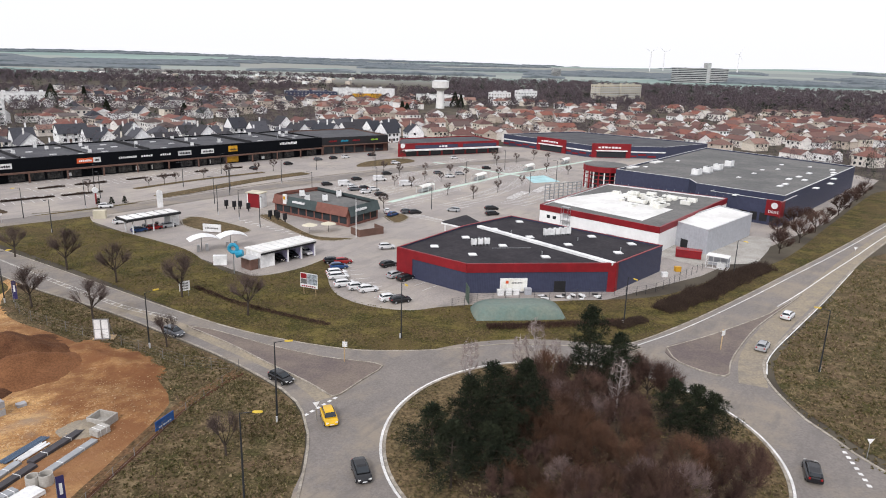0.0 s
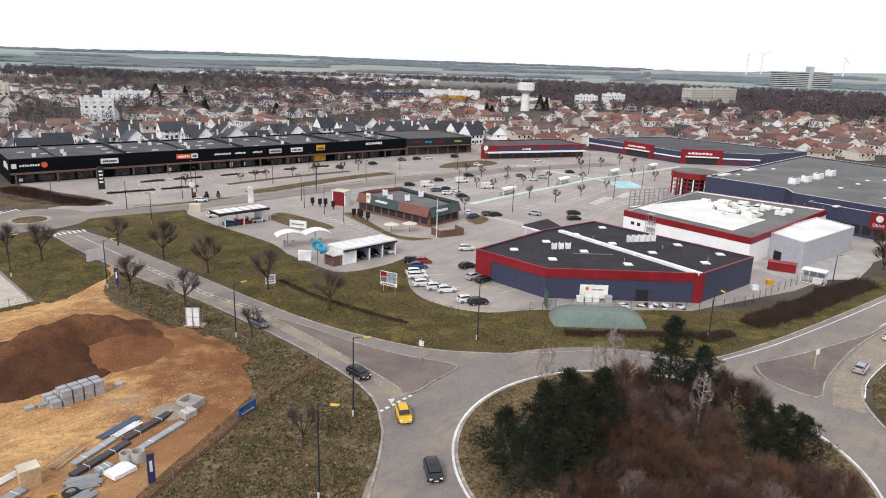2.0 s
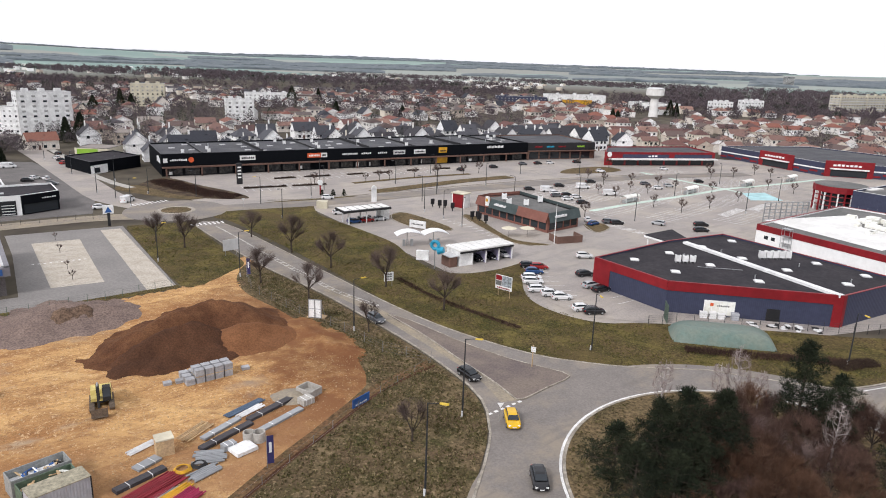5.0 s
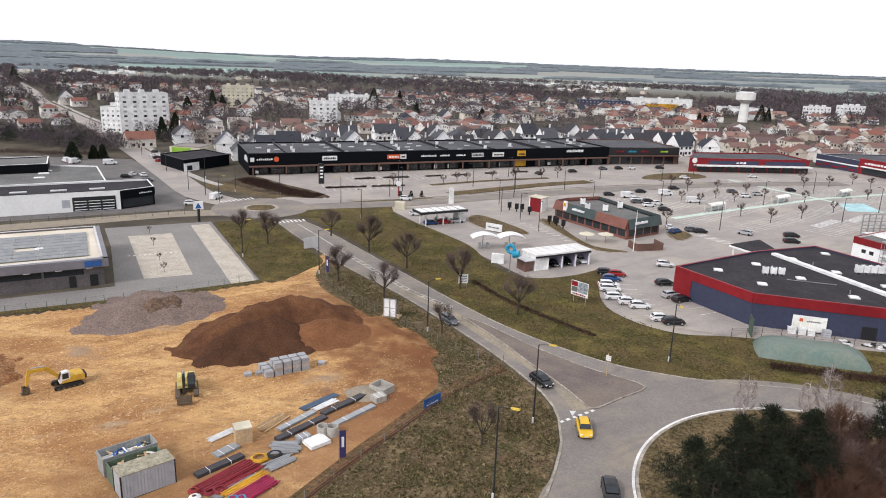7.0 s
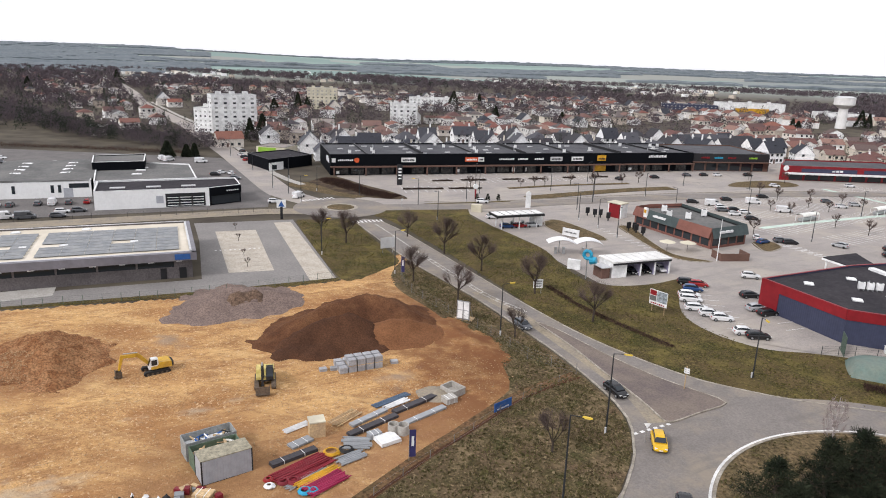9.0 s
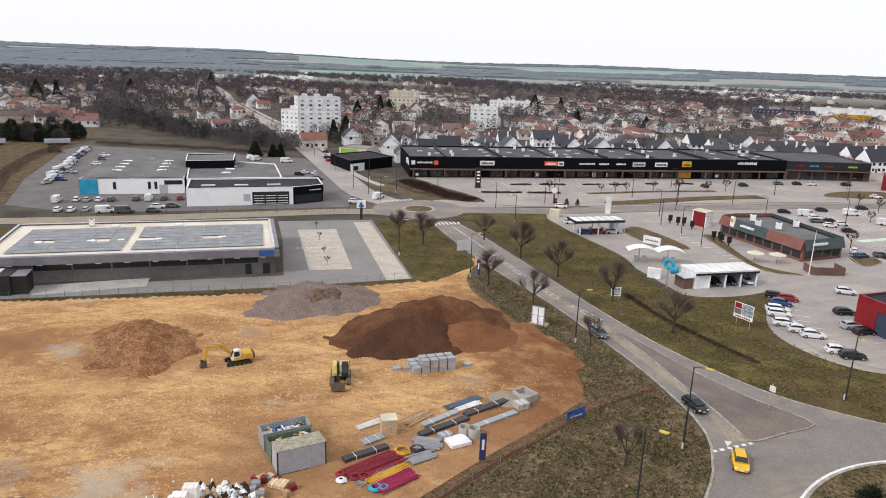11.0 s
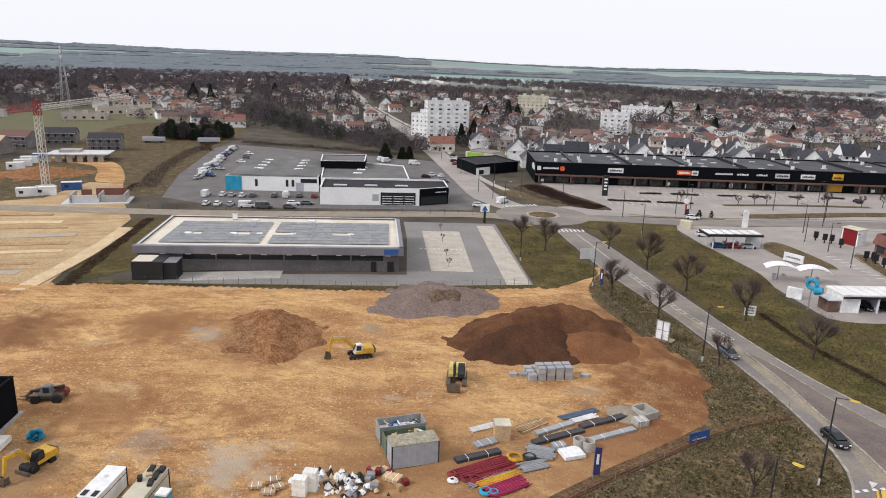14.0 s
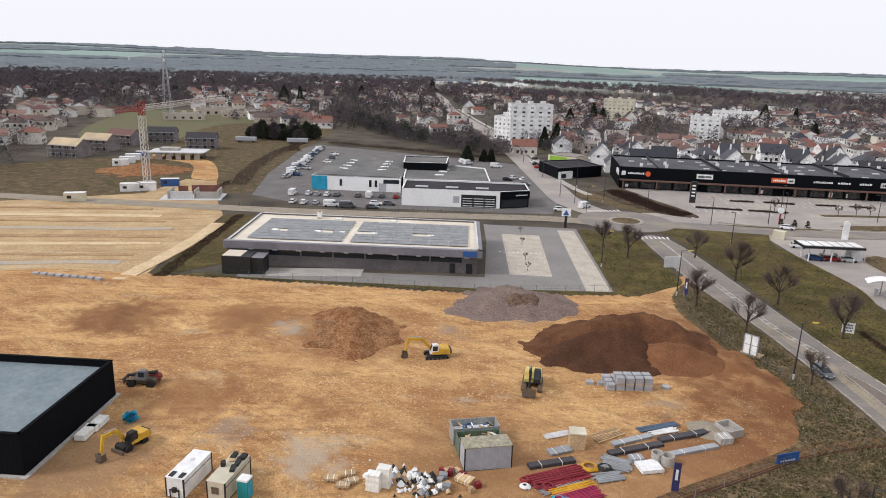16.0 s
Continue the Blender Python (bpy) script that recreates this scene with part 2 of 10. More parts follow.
# the retail park's tarmac, the verges and the grass plots
RB = (17.2, 75.35)
region("pavement_retail", [(-120, 168), (-100, 186), (-42, 140), (-8, 119), (4, 119), (30, 128), (58, 148), (75, 165), (120, 210), (190, 300), (180, 380), (-30, 390), (-80, 360), (-178, 222), (-160, 195)], 0.0, LOT, smooth=False,
       label="worn grey tarmac of the retail park", category="car park")
region("grass_verge", [(-118, 163), (-110, 160), (-85.8, 144.5), (-67, 131.5), (-45.7, 115.8), (-31.2, 107.7), (-16.2, 102.6), (-7.1, 102.3), (0.5, 103.4), (11.4, 106.6), (20, 106.4), (30.4, 107.2), (42.5, 116.3), (58.5, 131.2), (79.4, 151.8), (103.4, 175.5), (140, 212.5), (175, 258), (170, 268), (120, 208), (85, 165), (62, 147), (44, 133), (24, 128.5), (3, 124), (-5.8, 120.7), (-13.4, 122.2), (-19, 126.3), (-22, 131), (-24.2, 138.7), (-25.2, 147), (-22, 150.5), (-22.2, 154.6), (-26, 155.2), (-30.6, 146.5), (-36.1, 140.4), (-40.3, 138.8), (-45.3, 140), (-50, 144.7), (-54, 148.9), (-61.1, 157.5), (-71.1, 164.8), (-84.9, 173.6), (-93.1, 179), (-100.5, 190), (-102, 197), (-97, 204.5), (-92.4, 209), (-95.5, 209.3), (-104.5, 199), (-115, 188), (-121, 175)],
       0.06, LAWN, label="mown winter grass verge, brown and green", category="grass", step=2.0)
region("grass_plot", [(-15, 56), (-15.5, 69.6), (-16.4, 75.8), (-18.2, 81.3), (-22.3, 87.3), (-33.2, 96.8), (-45.6, 105.6), (-60, 115.2), (-77, 124.8), (-84, 127.5), (-80, 117), (-73, 110), (-63, 104.6), (-55.5, 100), (-47.3, 95.8), (-41.6, 91), (-37, 85.2), (-35.8, 82.5), (-36, 77.3), (-36.8, 69), (-37.5, 62), (-38.6, 50), (-38, 38), (-20, 36)],
       0.06, GRASS, label="rough winter grass beside the road", category="grass", step=2.0)
region("grass_bank", [(-85, 127.5), (-97.7, 137.4), (-115, 151), (-120, 155), (-125, 150), (-131.5, 144.5), (-129.5, 142), (-87.2, 108.8), (-84, 113), (-84, 121)], 0.05, LAWN,
       label="grass bank between the car park and the road", category="grass", step=2.0)
region("grass_east", [(118, 174.5), (77, 130), (57.5, 107), (52, 98.5), (50, 90.4), (51.5, 81), (55, 72), (70, 50), (170, 120), (240, 220)], 0.05, GRASS,
       label="rough grass slope beside the road", category="grass", step=2.0)

# roads
region("road_west", [(-14.4, 60), (-15.1, 69.6), (-16, 75.8), (-17.8, 81.3), (-21.9, 87.5), (-32.9, 97.2), (-45.3, 106), (-59.7, 115.6), (-77.6, 125.6), (-97.7, 138.8), (-117, 153.5), (-114, 158.5), (-103.6, 153.6), (-86.6, 142.6), (-66, 128.8), (-45.7, 115.4), (-31.2, 107.3), (-16.2, 102.2), (-7.1, 101.9), (0.5, 103), (11.4, 106.2), (10, 90), (-2, 75), (-4, 60)], 0.085, ASPHALT,
       label="grey tarmac road from the junction", category="road", step=2.0)
region("road_east", [(18, 106), (30.4, 106.7), (42.5, 115.8), (58.5, 130.7), (79.4, 151.3), (103.4, 175), (138, 210.2), (230, 308), (238, 306), (140, 204), (115, 177), (96.7, 156.2), (78.4, 133.8), (65.2, 118.4), (55.6, 107), (51.5, 101.3), (49.5, 96.1), (48.9, 89.7), (49.2, 83), (50.5, 78.1), (52.6, 70.9), (66, 48), (60, 42), (30, 74), (26, 95)], 0.09, ASPHALT,
       label="grey tarmac road with a lane each way", category="road", step=2.0)
m = Mesh()
inner, outer = ring(*RB, 23.8, 96), ring(*RB, 33.0, 96)
for i in range(96):
    j = (i + 1) % 96
    m.poly([(*inner[i], 0.095), (*outer[i], 0.095), (*outer[j], 0.095), (*inner[j], 0.095)])
tagged(part("road_roundabout", m, ASPHALT), "tarmac ring of the roundabout", "road", kind="structure")

# ---- building materials ----
def sheet_metal(name, color, pitch=0.35, rough=0.45, vary=0.08):
    """Ribbed painted sheet: a wave along the wall gives the relief."""
    m = material(name, color, rough, vary, 0.8, second=tuple(c * 0.93 for c in color), big=6, spec=0.2)
    n, l = m.node_tree.nodes, m.node_tree.links
    w = n.new("ShaderNodeTexWave")
    w.inputs["Scale"].default_value = 0.314 / pitch
    w.wave_profile = "SIN"
    tc = n.new("ShaderNodeTexCoord")
    l.new(tc.outputs["Object"], w.inputs["Vector"])
    bp = n.new("ShaderNodeBump")
    bp.inputs["Distance"].default_value = 0.012
    l.new(w.outputs[0], bp.inputs["Height"])
    l.new(bp.outputs[0], n["Principled BSDF"].inputs["Normal"])
    return m


NAVY = sheet_metal("navy_cladding", (0.045, 0.05, 0.085))
REDP = material("red_panel", (0.22, 0.012, 0.017), 0.45, 0.08, 1.0, big=6)
WHITEW = sheet_metal("white_cladding", (0.82, 0.82, 0.81), vary=0.03)
GREYC = sheet_metal("grey_cladding", (0.4, 0.41, 0.44))
BLACKP = sheet_metal("black_cladding", (0.005, 0.006, 0.008), rough=0.75)
BLACKP.node_tree.nodes["Principled BSDF"].inputs["Specular IOR Level"].default_value = 0.05
BITUMEN = material("bitumen_roof", (0.028, 0.026, 0.03), 0.95, 0.18, 0.8, second=(0.042, 0.038, 0.042), big=6, spec=0.15)
DARKFELT = material("dark_felt_roof", (0.07, 0.07, 0.078), 0.95, 0.15, 0.8, second=(0.1, 0.1, 0.105), big=9, spec=0.15)
GREYROOF = material("grey_felt_roof", (0.12, 0.12, 0.117), 0.95, 0.14, 0.8, second=(0.17, 0.165, 0.157), big=12, spec=0.15)
WHITEROOF = material("white_membrane", (0.75, 0.74, 0.72), 0.7, 0.05, 1.0, second=(0.62, 0.61, 0.58), big=7)
CREAMROOF = material("cream_membrane", (0.66, 0.6, 0.5), 0.8, 0.05, 1.0, second=(0.56, 0.5, 0.4), big=8)
COPING = material("pale_coping", (0.6, 0.6, 0.6), 0.5, 0.05)
DARKTRIM = material("dark_trim", (0.02, 0.02, 0.022), 0.5, 0.1)
WHITE = material("white_paint", (0.82, 0.82, 0.81), 0.5, 0.06, 0.5, big=3)
CREAM = material("cream_render", (0.62, 0.57, 0.44), 0.8, 0.08, 0.5, big=4)
BRONZE = material("brown_cladding", (0.15, 0.085, 0.065), 0.6, 0.12, 0.5, big=4)
BRICKR = material("brick_cladding", (0.2, 0.085, 0.065), 0.8, 0.18, 0.25, big=3)
TEAL = material("green_slate_roof", (0.055, 0.075, 0.075), 0.6, 0.15, 0.3, big=3)
STEEL = material("galvanised_steel", (0.45, 0.46, 0.47), 0.4, 0.1, 0.3, metal=0.7)
PLASTICW = material("white_wrap", (0.8, 0.8, 0.76), 0.4, 0.06, 0.4, second=(0.68, 0.67, 0.6), big=2, each=0.08)
YELLOW = material("yellow_paint", (0.62, 0.33, 0.02), 0.45, 0.1, 0.4, big=2)
BLUE = material("blue_paint", (0.03, 0.1, 0.3), 0.5, 0.1, 0.4, big=2)
SKYBLUE = material("bright_blue_plastic", (0.03, 0.32, 0.5), 0.4, 0.1, 0.4, big=2)
LETTER = material("white_letters", (0.8, 0.8, 0.8), 0.5, 0.02)
ORANGE = material("orange_red_sign", (0.6, 0.1, 0.03), 0.5, 0.05)
GREENS = material("lime_green_panel", (0.28, 0.5, 0.05), 0.5, 0.05)
GLASS = bpy.data.materials.new("window_glass")
GLASS.use_nodes = True
gb = GLASS.node_tree.nodes["Principled BSDF"]
gb.inputs["Base Color"].default_value = (0.02, 0.025, 0.03, 1)
gb.inputs["Roughness"].default_value, gb.inputs["IOR"].default_value = 0.06, 1.5
SHOPGLASS = material("dim_shop_glass", (0.014, 0.016, 0.02), 0.2, 0.5, 0.8, second=(0.05, 0.048, 0.045), big=2, spec=0.4)
SOLAR = material("solar_cells", (0.2, 0.21, 0.22), 0.6, 0.1, 1.2, second=(0.26, 0.265, 0.265), big=3, spec=0.2)


class Facade:
    """A wall line from a to b (outside on its right), for panels measured along it."""

    def __init__(self, a, b):
        self.a, self.d = Vector(a).to_2d(), (Vector(b) - Vector(a)).to_2d()
        self.length = self.d.length
        self.d.normalize()
        self.n = Vector((self.d.y, -self.d.x))
        self.turn = math.degrees(math.atan2(self.d.y, self.d.x))

    def at(self, u, out=0.0):
        p = self.a + self.d * u + self.n * out
        return p.x, p.y

    def panel(self, name, parent, u0, u1, z0, z1, mat, proud=0.1, back=0.0, label=""):
        x, y = self.at((u0 + u1) / 2, (proud - back) / 2)
        return part(name, Mesh().box(x, y, z0, u1 - u0, proud + back, z1 - z0, self.turn), mat, parent, label)

    def bars(self, name, parent, u0, u1, z, mat, count, tall=0.5, proud=0.16, label=""):
        """Letters that are not to be read, as one row of plain bars."""
        m = Mesh()
        w = (u1 - u0) / count
        for i in range(count):
            h = tall * (1.0 if i % 3 else 0.8)
            m.box(*self.at(u0 + (i + 0.5) * w, proud / 2), z, w * 0.72, proud, h, self.turn)
        return part(name, m, mat, parent, label)


def hall(name, label, pts, h, walls, roof_mat, parapet=0.5, coping=COPING, category="building"):
    """A flat-roofed hall over an outline (counter-clockwise): a wall and a coping for each side, and a roof behind the parapet. Returns the thing and its facades."""
    c = sum((Vector(p) for p in pts), Vector((0, 0))) / len(pts)
    t = thing(name, label, category, at=(c.x, c.y, 0))
    q = [Vector(p) - c for p in pts]
    fs = []
    for i, p in enumerate(q):
        f = Facade(p, q[(i + 1) % len(q)])
        fs.append(f)
        w = walls[i] if isinstance(walls, (list, tuple)) else walls
        x, y = f.at(f.length / 2, -0.16)
        part("wall", Mesh().box(x, y, 0, f.length - 0.02, 0.3, h, f.turn), w, t)
        part("coping", Mesh().box(*f.at(f.length / 2, -0.15), h, f.length + 0.1, 0.42, 0.09, f.turn), coping, t)
    inner = [p * ((p.length - 0.35) / p.length) for p in q]
    part("roof", Mesh().prism(inner, h - parapet - 0.25, h - parapet), roof_mat, t)
    return t, fs


def skylight(parent, x, y, z, sx=1.6, sy=1.6, turn=0.0, mat=WHITE):
    s = part("skylight", Mesh().box(x, y, z, sx + 0.25, sy + 0.25, 0.22, turn), COPING, parent)
    m = Mesh().box(0, 0, 0, sx, sy, 0.12)
    for i in range(4, 8):
        v = m.v[i]
        m.v[i] = (v[0] * 0.75, v[1] * 0.75, v[2])
    m.v = [((pose(x, y, z + 0.22, 0, 0, turn) @ Vector(v))[:]) for v in m.v]
    part("dome", m, mat, s)


def ac_unit(parent, x, y, z, turn=0.0, s=1.0):
    u = part("cooling_unit", Mesh().box(x, y, z + 0.35, 1.1 * s, 0.8 * s, 1.3 * s, turn), WHITE, parent)
    part("fan", Mesh().tube((x, y, z + 0.35 + 1.3 * s), (x, y, z + 0.42 + 1.3 * s), 0.32 * s, 0.32 * s, 10), DARKTRIM, u)
    m = Mesh()
    for a in (-0.4, 0.4):
        p = pose(x, y, 0, 0, 0, turn) @ Vector((a * s, 0, 0))
        m.box(p.x, p.y, z, 0.1, 0.9 * s, 0.36, turn)
    part("bracket", m, STEEL, u)


# ---- the navy and red store by the roundabout ----
store, sf = hall("store_building", "navy store with a red band and dark flat roof", [(-9.9, 143), (4.8, 131.6), (35.6, 135.3), (49.8, 151), (17.8, 178), (5, 165)], 6.1, NAVY, BITUMEN, 0.35, REDP)
sf[0].panel("red_band", store, 0, sf[0].length, 4.35, 6.12, REDP, 0.12)
sf[0].panel("red_band", store, 0, 4.4, 0, 4.35, REDP, 0.12)
sf[1].panel("red_band", store, 0, sf[1].length, 4.35, 6.12, REDP, 0.12)
sf[1].panel("red_band", store, sf[1].length - 1.6, sf[1].length, 0, 4.35, REDP, 0.12)
sf[2].panel("red_band", store, 0, 0.9, 0, 6.1, REDP, 0.1)
w = sf[1].panel("window", store, 7.0, 12.6, 0.25, 3.1, WHITE, 0.1)
for i in range(4):
    sf[1].panel("pane", w, 7.15 + i * 1.38, 8.4 + i * 1.38, 0.4, 2.95, PLASTICW, 0.14)
sf[1].panel("logo", w, 8.1, 8.7, 2.0, 2.6, ORANGE, 0.17)
sf[1].bars("lettering", w, 9.3, 11.6, 2.0, GREYROOF, 7, 0.3, 0.17)
sf[1].panel("door", store, 18.2, 20.6, 0, 2.4, DARKTRIM, 0.06)
m = Mesh()
a, b = Vector((-8.5, 14.6)), Vector((18.0, -15.3))
part("roof_ridge", Mesh().box(*((a + b) / 2), 5.74, (b - a).length, 1.3, 0.5, math.degrees(math.atan2(b.y - a.y, b.x - a.x))), WHITE, store)
for x, y in ((-19.1, -5), (-12, 3.8), (-4.8, 12.6), (2.3, 21.6), (-3.9, -2.8), (3.1, 5.8), (11.1, -0.2), (18.1, 8.2), (-10.9, -10.8), (21, -6), (4.5, -11), (26, 2)):
    skylight(store, x, y, 5.72, 1.5, 1.5, 8)
for i in range(3):
    ac_unit(store, -10.4 + i * 1.5, -3.2 + i * 0.5, 5.72, 15)
for i in range(5):
    ac_unit(store, 7.2 + i * 1.35, 7.6 + i * 0.55, 5.72, 20, 1.15)
m = Mesh()
for i in range(8):
    m.box(-6 + i * 1.1, -5.5 + i * 0.15, 5.9, 1.0, 0.12, 0.1, 8)
part("cable_tray", m, STEEL, store)
for x, y in ((-9, 2), (4, -9), (22, -4), (-1, 9), (14, 4)):
    part("vent_pipe", Mesh().tube((x, y, 5.7), (x, y, 6.5), 0.12, 0.12, 8), STEEL, store)
# the little pitched porch behind it
porch = thing("entrance_porch", "dark flat porch roof with white edges beside the navy store", "porch", at=(5.2, 173.6, 0))
PP = [(-5.6, -0.4), (1.9, -7.0), (5.2, -2.4), (0.8, 8.4)]
part("porch_roof", Mesh().prism(PP, 4.9, 5.15), BITUMEN, porch)
part("roof_edge", Mesh().prism([(x * 1.05, y * 1.05) for x, y in PP], 4.5, 4.9), WHITE, porch)
for x, y in PP:
    part("post", Mesh().box(x * 0.86, y * 0.86, 0, 0.35, 0.35, 4.5), WHITE, porch)

# ---- the white building with the roof under repair ----
white, wf = hall("white_warehouse", "white warehouse with a red band and a white roof under repair", [(27.1, 191), (53.5, 166), (87.1, 209), (54.9, 230)], 6.8, WHITEW, GREYROOF, 0.4, REDP)
for f in wf[:2]:
    f.panel("red_band", white, 0, f.length, 5.3, 6.82, REDP, 0.1)
part("roof_membrane", Mesh().prism([(-26, 0), (-4, -24), (9, -8), (-2, 2), (1, 20)], 6.41, 6.46), WHITEROOF, white, "new white roof membrane")
random.seed(11)
for i in range(64):
    x, y = random.uniform(-3, 22), random.uniform(-9, 14)
    if y < -20 + abs(x) or x + y > 27 or y < x * 0.75 - 12:
        continue
    s = random.uniform(0.8, 1.3)
    part("insulation_pack", Mesh().box(x, y, 6.42, 2.4 * s, 1.2 * s, random.choice((0.6, 1.1, 1.1)), random.choice((-40, 50, 45, -35))), PLASTICW, white)
for u in (2.5, 4.5):
    wf[0].panel("window", white, u, u + 1.1, 3.4, 4.3, GLASS, 0.03)
wf[0].panel("door", white, 22, 24.5, 0, 2.5, GREYC, 0.06)
tower_f = wf[0]
for k in range(4):
    p = tower_f.at(8.2 + (k % 2) * 2.2, 0.4 + (k // 2) * 1.2)
    part("scaffold_pole", Mesh().tube((*p, 0), (*p, 7.8), 0.06, 0.06, 5), STEEL, white)
for k in range(4):
    p = tower_f.at(9.3, 1.0)
    part("scaffold_deck", Mesh().box(*p, 1.9 + k * 1.9, 2.3, 1.2, 0.08, tower_f.turn), STEEL, white)
m = Mesh()
for f in wf[2:3] + wf[3:4]:
    for i in range(int(f.length / 2.5)):
        p = f.at(i * 2.5 + 1, -0.8)
        m.tube((*p, 6.4), (*p, 7.7), 0.03, 0.03, 4)
part("guard_rail", m, STEEL, white)
# covered trolley frame behind its corner
frame_rack = thing("steel_rack", "open steel frame rack behind the white warehouse", "rack", at=(40.4, 231.6, 0), turn=32)
for i in range(9):
    part("post", Mesh().box(-8 + i * 2, 0, 0, 0.28, 0.28, 6.4), STEEL, frame_rack)
for i in range(6):
    part("rail", Mesh().box(0, 0, 0.9 + i * 1.05, 16.2, 0.2, 0.22), STEEL, frame_rack)

cube, cf = hall("storage_hall", "pale grey clad storage hall with a white metal roof", [(60.5, 177), (65.8, 166.6), (86.3, 188.8), (81, 199.4)], 6.3, GREYC, WHITEROOF, 0.12)
cf[0].panel("door", cube, 3.2, 5.6, 0, 2.3, DARKTRIM, 0.05)

# ---- the hypermarket ----
hyper, hf = hall("hypermarket", "large navy clad hypermarket with a grey felt roof", [(82, 222.7), (102, 203.6), (164.3, 275.8), (123.7, 329), (62, 249), (82.6, 231)], 9.0, NAVY, GREYROOF, 0.5)
c0 = Vector((102.8, 251.8))
for x, y in ((135.5, 255.3), (143.2, 252.8), (120.8, 221.9), (125.3, 238.2), (120.5, 239.7), (113.8, 228.2), (127.1, 245.9), (146.5, 258.8), (131, 232), (138, 243), (110, 224), (150, 266)):
    skylight(hyper, x - c0.x, y - c0.y, 8.5, 2.6, 1.4, 48)
for x, y in ((-13.8, -9.3), (-7.5, -2.9), (-0.7, 5.2), (7.6, 15.6)):
    u = part("roof_plant", Mesh().box(x, y, 9.0, 3.6, 2.4, 1.9, 48), WHITE, hyper)
    part("plant_frame", Mesh().box(x, y, 8.5, 4.0, 2.8, 0.5, 48), STEEL, u)
    for k in (-1, 1):
        p = pose(x, y, 0, 0, 0, 48) @ Vector((k * 0.9, 0, 0))
        part("fan", Mesh().tube((p.x, p.y, 10.9), (p.x, p.y, 11.0), 0.6, 0.6, 10), DARKTRIM, u)
for x, y in ((-8.4, 28), (0.3, -11.6), (10.3, -0.8), (17.6, 8.9), (32.7, 25.4), (41.9, 21.1), (-12.5, -3.9), (-27, 8), (25, 12)):
    skylight(hyper, x, y, 8.5, 1.4, 1.1, 48)
for x, y in ((-32.7, 5.9), (-18.7, 22.5)):
    part("roof_light", Mesh().box(x, y, 8.5, 7, 2.6, 0.35, 48), WHITEROOF, hyper)
# lower annexe in front, with a dark roof
annex, af = hall("loading_annexe", "navy loading annexe with a dark roof", [(84.5, 216.5), (100.5, 201.2), (110.5, 213), (95, 228)], 7.6, NAVY, BITUMEN, 0.3)
for i in range(5):
    skylight(annex, -7 + i * 3.2, -3 + i * 2.4, 7.3, 2.6, 1.1, 48)
for i in range(4):
    af[0].panel("loading_door", annex, 10 + i * 3, 12.2 + i * 3, 0.9, 3.4, DARKTRIM, 0.08)
sign = af[1].panel("drive_sign", annex, -3.0, 1.2, 3.0, 7.7, REDP, 0.35, label="red sign with white lettering")
af[0].panel("drive_sign", annex, af[0].length - 4.6, af[0].length + 0.35, 3.0, 7.7, REDP, 0.35)
x, y = af[0].at(af[0].length - 2.1, 0.4)
part("logo_disc", Mesh().tube((x, y, 6.1), Vector((x, y, 6.1)) + Vector((*af[0].n, 0)) * 0.08, 0.95, 0.95, 16), LETTER, annex)


def text_mesh(word, size, mat, parent, m, name="lettering"):
    cu = bpy.data.curves.new("words", "FONT")
    cu.body, cu.size, cu.extrude, cu.align_x = word, size, 0.03, "CENTER"
    tmp = bpy.data.objects.new("words", cu)
    scene.collection.objects.link(tmp)
    me = bpy.data.meshes.new_from_object(tmp.evaluated_get(bpy.context.evaluated_depsgraph_get()))
    bpy.data.objects.remove(tmp)
    me.materials.clear()
    me.materials.append(mat)
    ob = part(name, me, mat, parent)
    ob.matrix_basis = m
    return ob


text_mesh("DRIVE", 1.2, LETTER, annex, pose(x, y, 3.75, 90, 0, af[0].turn))
# rounded red entrance
ent = thing("store_entrance", "rounded red entrance hall with open steelwork", "entrance", at=(61.5, 263, 0))
part("canopy_band", Mesh().prism(ring(0, 0, 8.5, 20), 6.6, 8.6), REDP, ent)
part("canopy_roof", Mesh().prism(ring(0, 0, 8.2, 20), 8.6, 8.75), GREYROOF, ent)
part("glazed_core", Mesh().prism(ring(0, 0, 5.5, 16), 0, 6.6), GLASS, ent)
for k in range(12):
    a = radians(150 + k * 15)
    part("column", Mesh().box(8 * math.cos(a), 8 * math.sin(a), 0, 0.45, 0.45, 6.6, 150 + k * 15), WHITE if k % 2 else REDP, ent)
for z in (2.2, 3.8, 5.4):
    m = Mesh()
    q = ring(0, 0, 8.1, 24, 140, 340)
    for i in range(23):
        m.tube((*q[i], z), (*q[i + 1], z), 0.18, 0.18, 5)
    part("ring_rail", m, REDP, ent)

# ---- the shops along the back ----
SHOP_A, SHOP_B = Vector((-174.0, 211.0)), Vector((-60.0, 331.0))
sd = (SHOP_B - SHOP_A).normalized()
sn = Vector((-sd.y, sd.x))
shop, shf = hall("shop_row", "long black shop row with pale signs over glazed fronts", [SHOP_A, SHOP_B, SHOP_B + sn * 36, SHOP_A + sn * 36], 8.3, BLACKP, DARKFELT, 0.5, DARKTRIM)
f = shf[0]
L = f.length
f.panel("fascia", shop, 0, L, 3.7, 8.32, BLACKP, 0.9)
f.panel("canopy", shop, 0, L, 3.25, 3.7, BRONZE, 2.6)
for i in range(14):
    f.panel("post", shop, 1 + i * (L - 2) / 13, 1.5 + i * (L - 2) / 13, 0, 3.25, BRONZE, 2.5, -2.1)
random.seed(3)
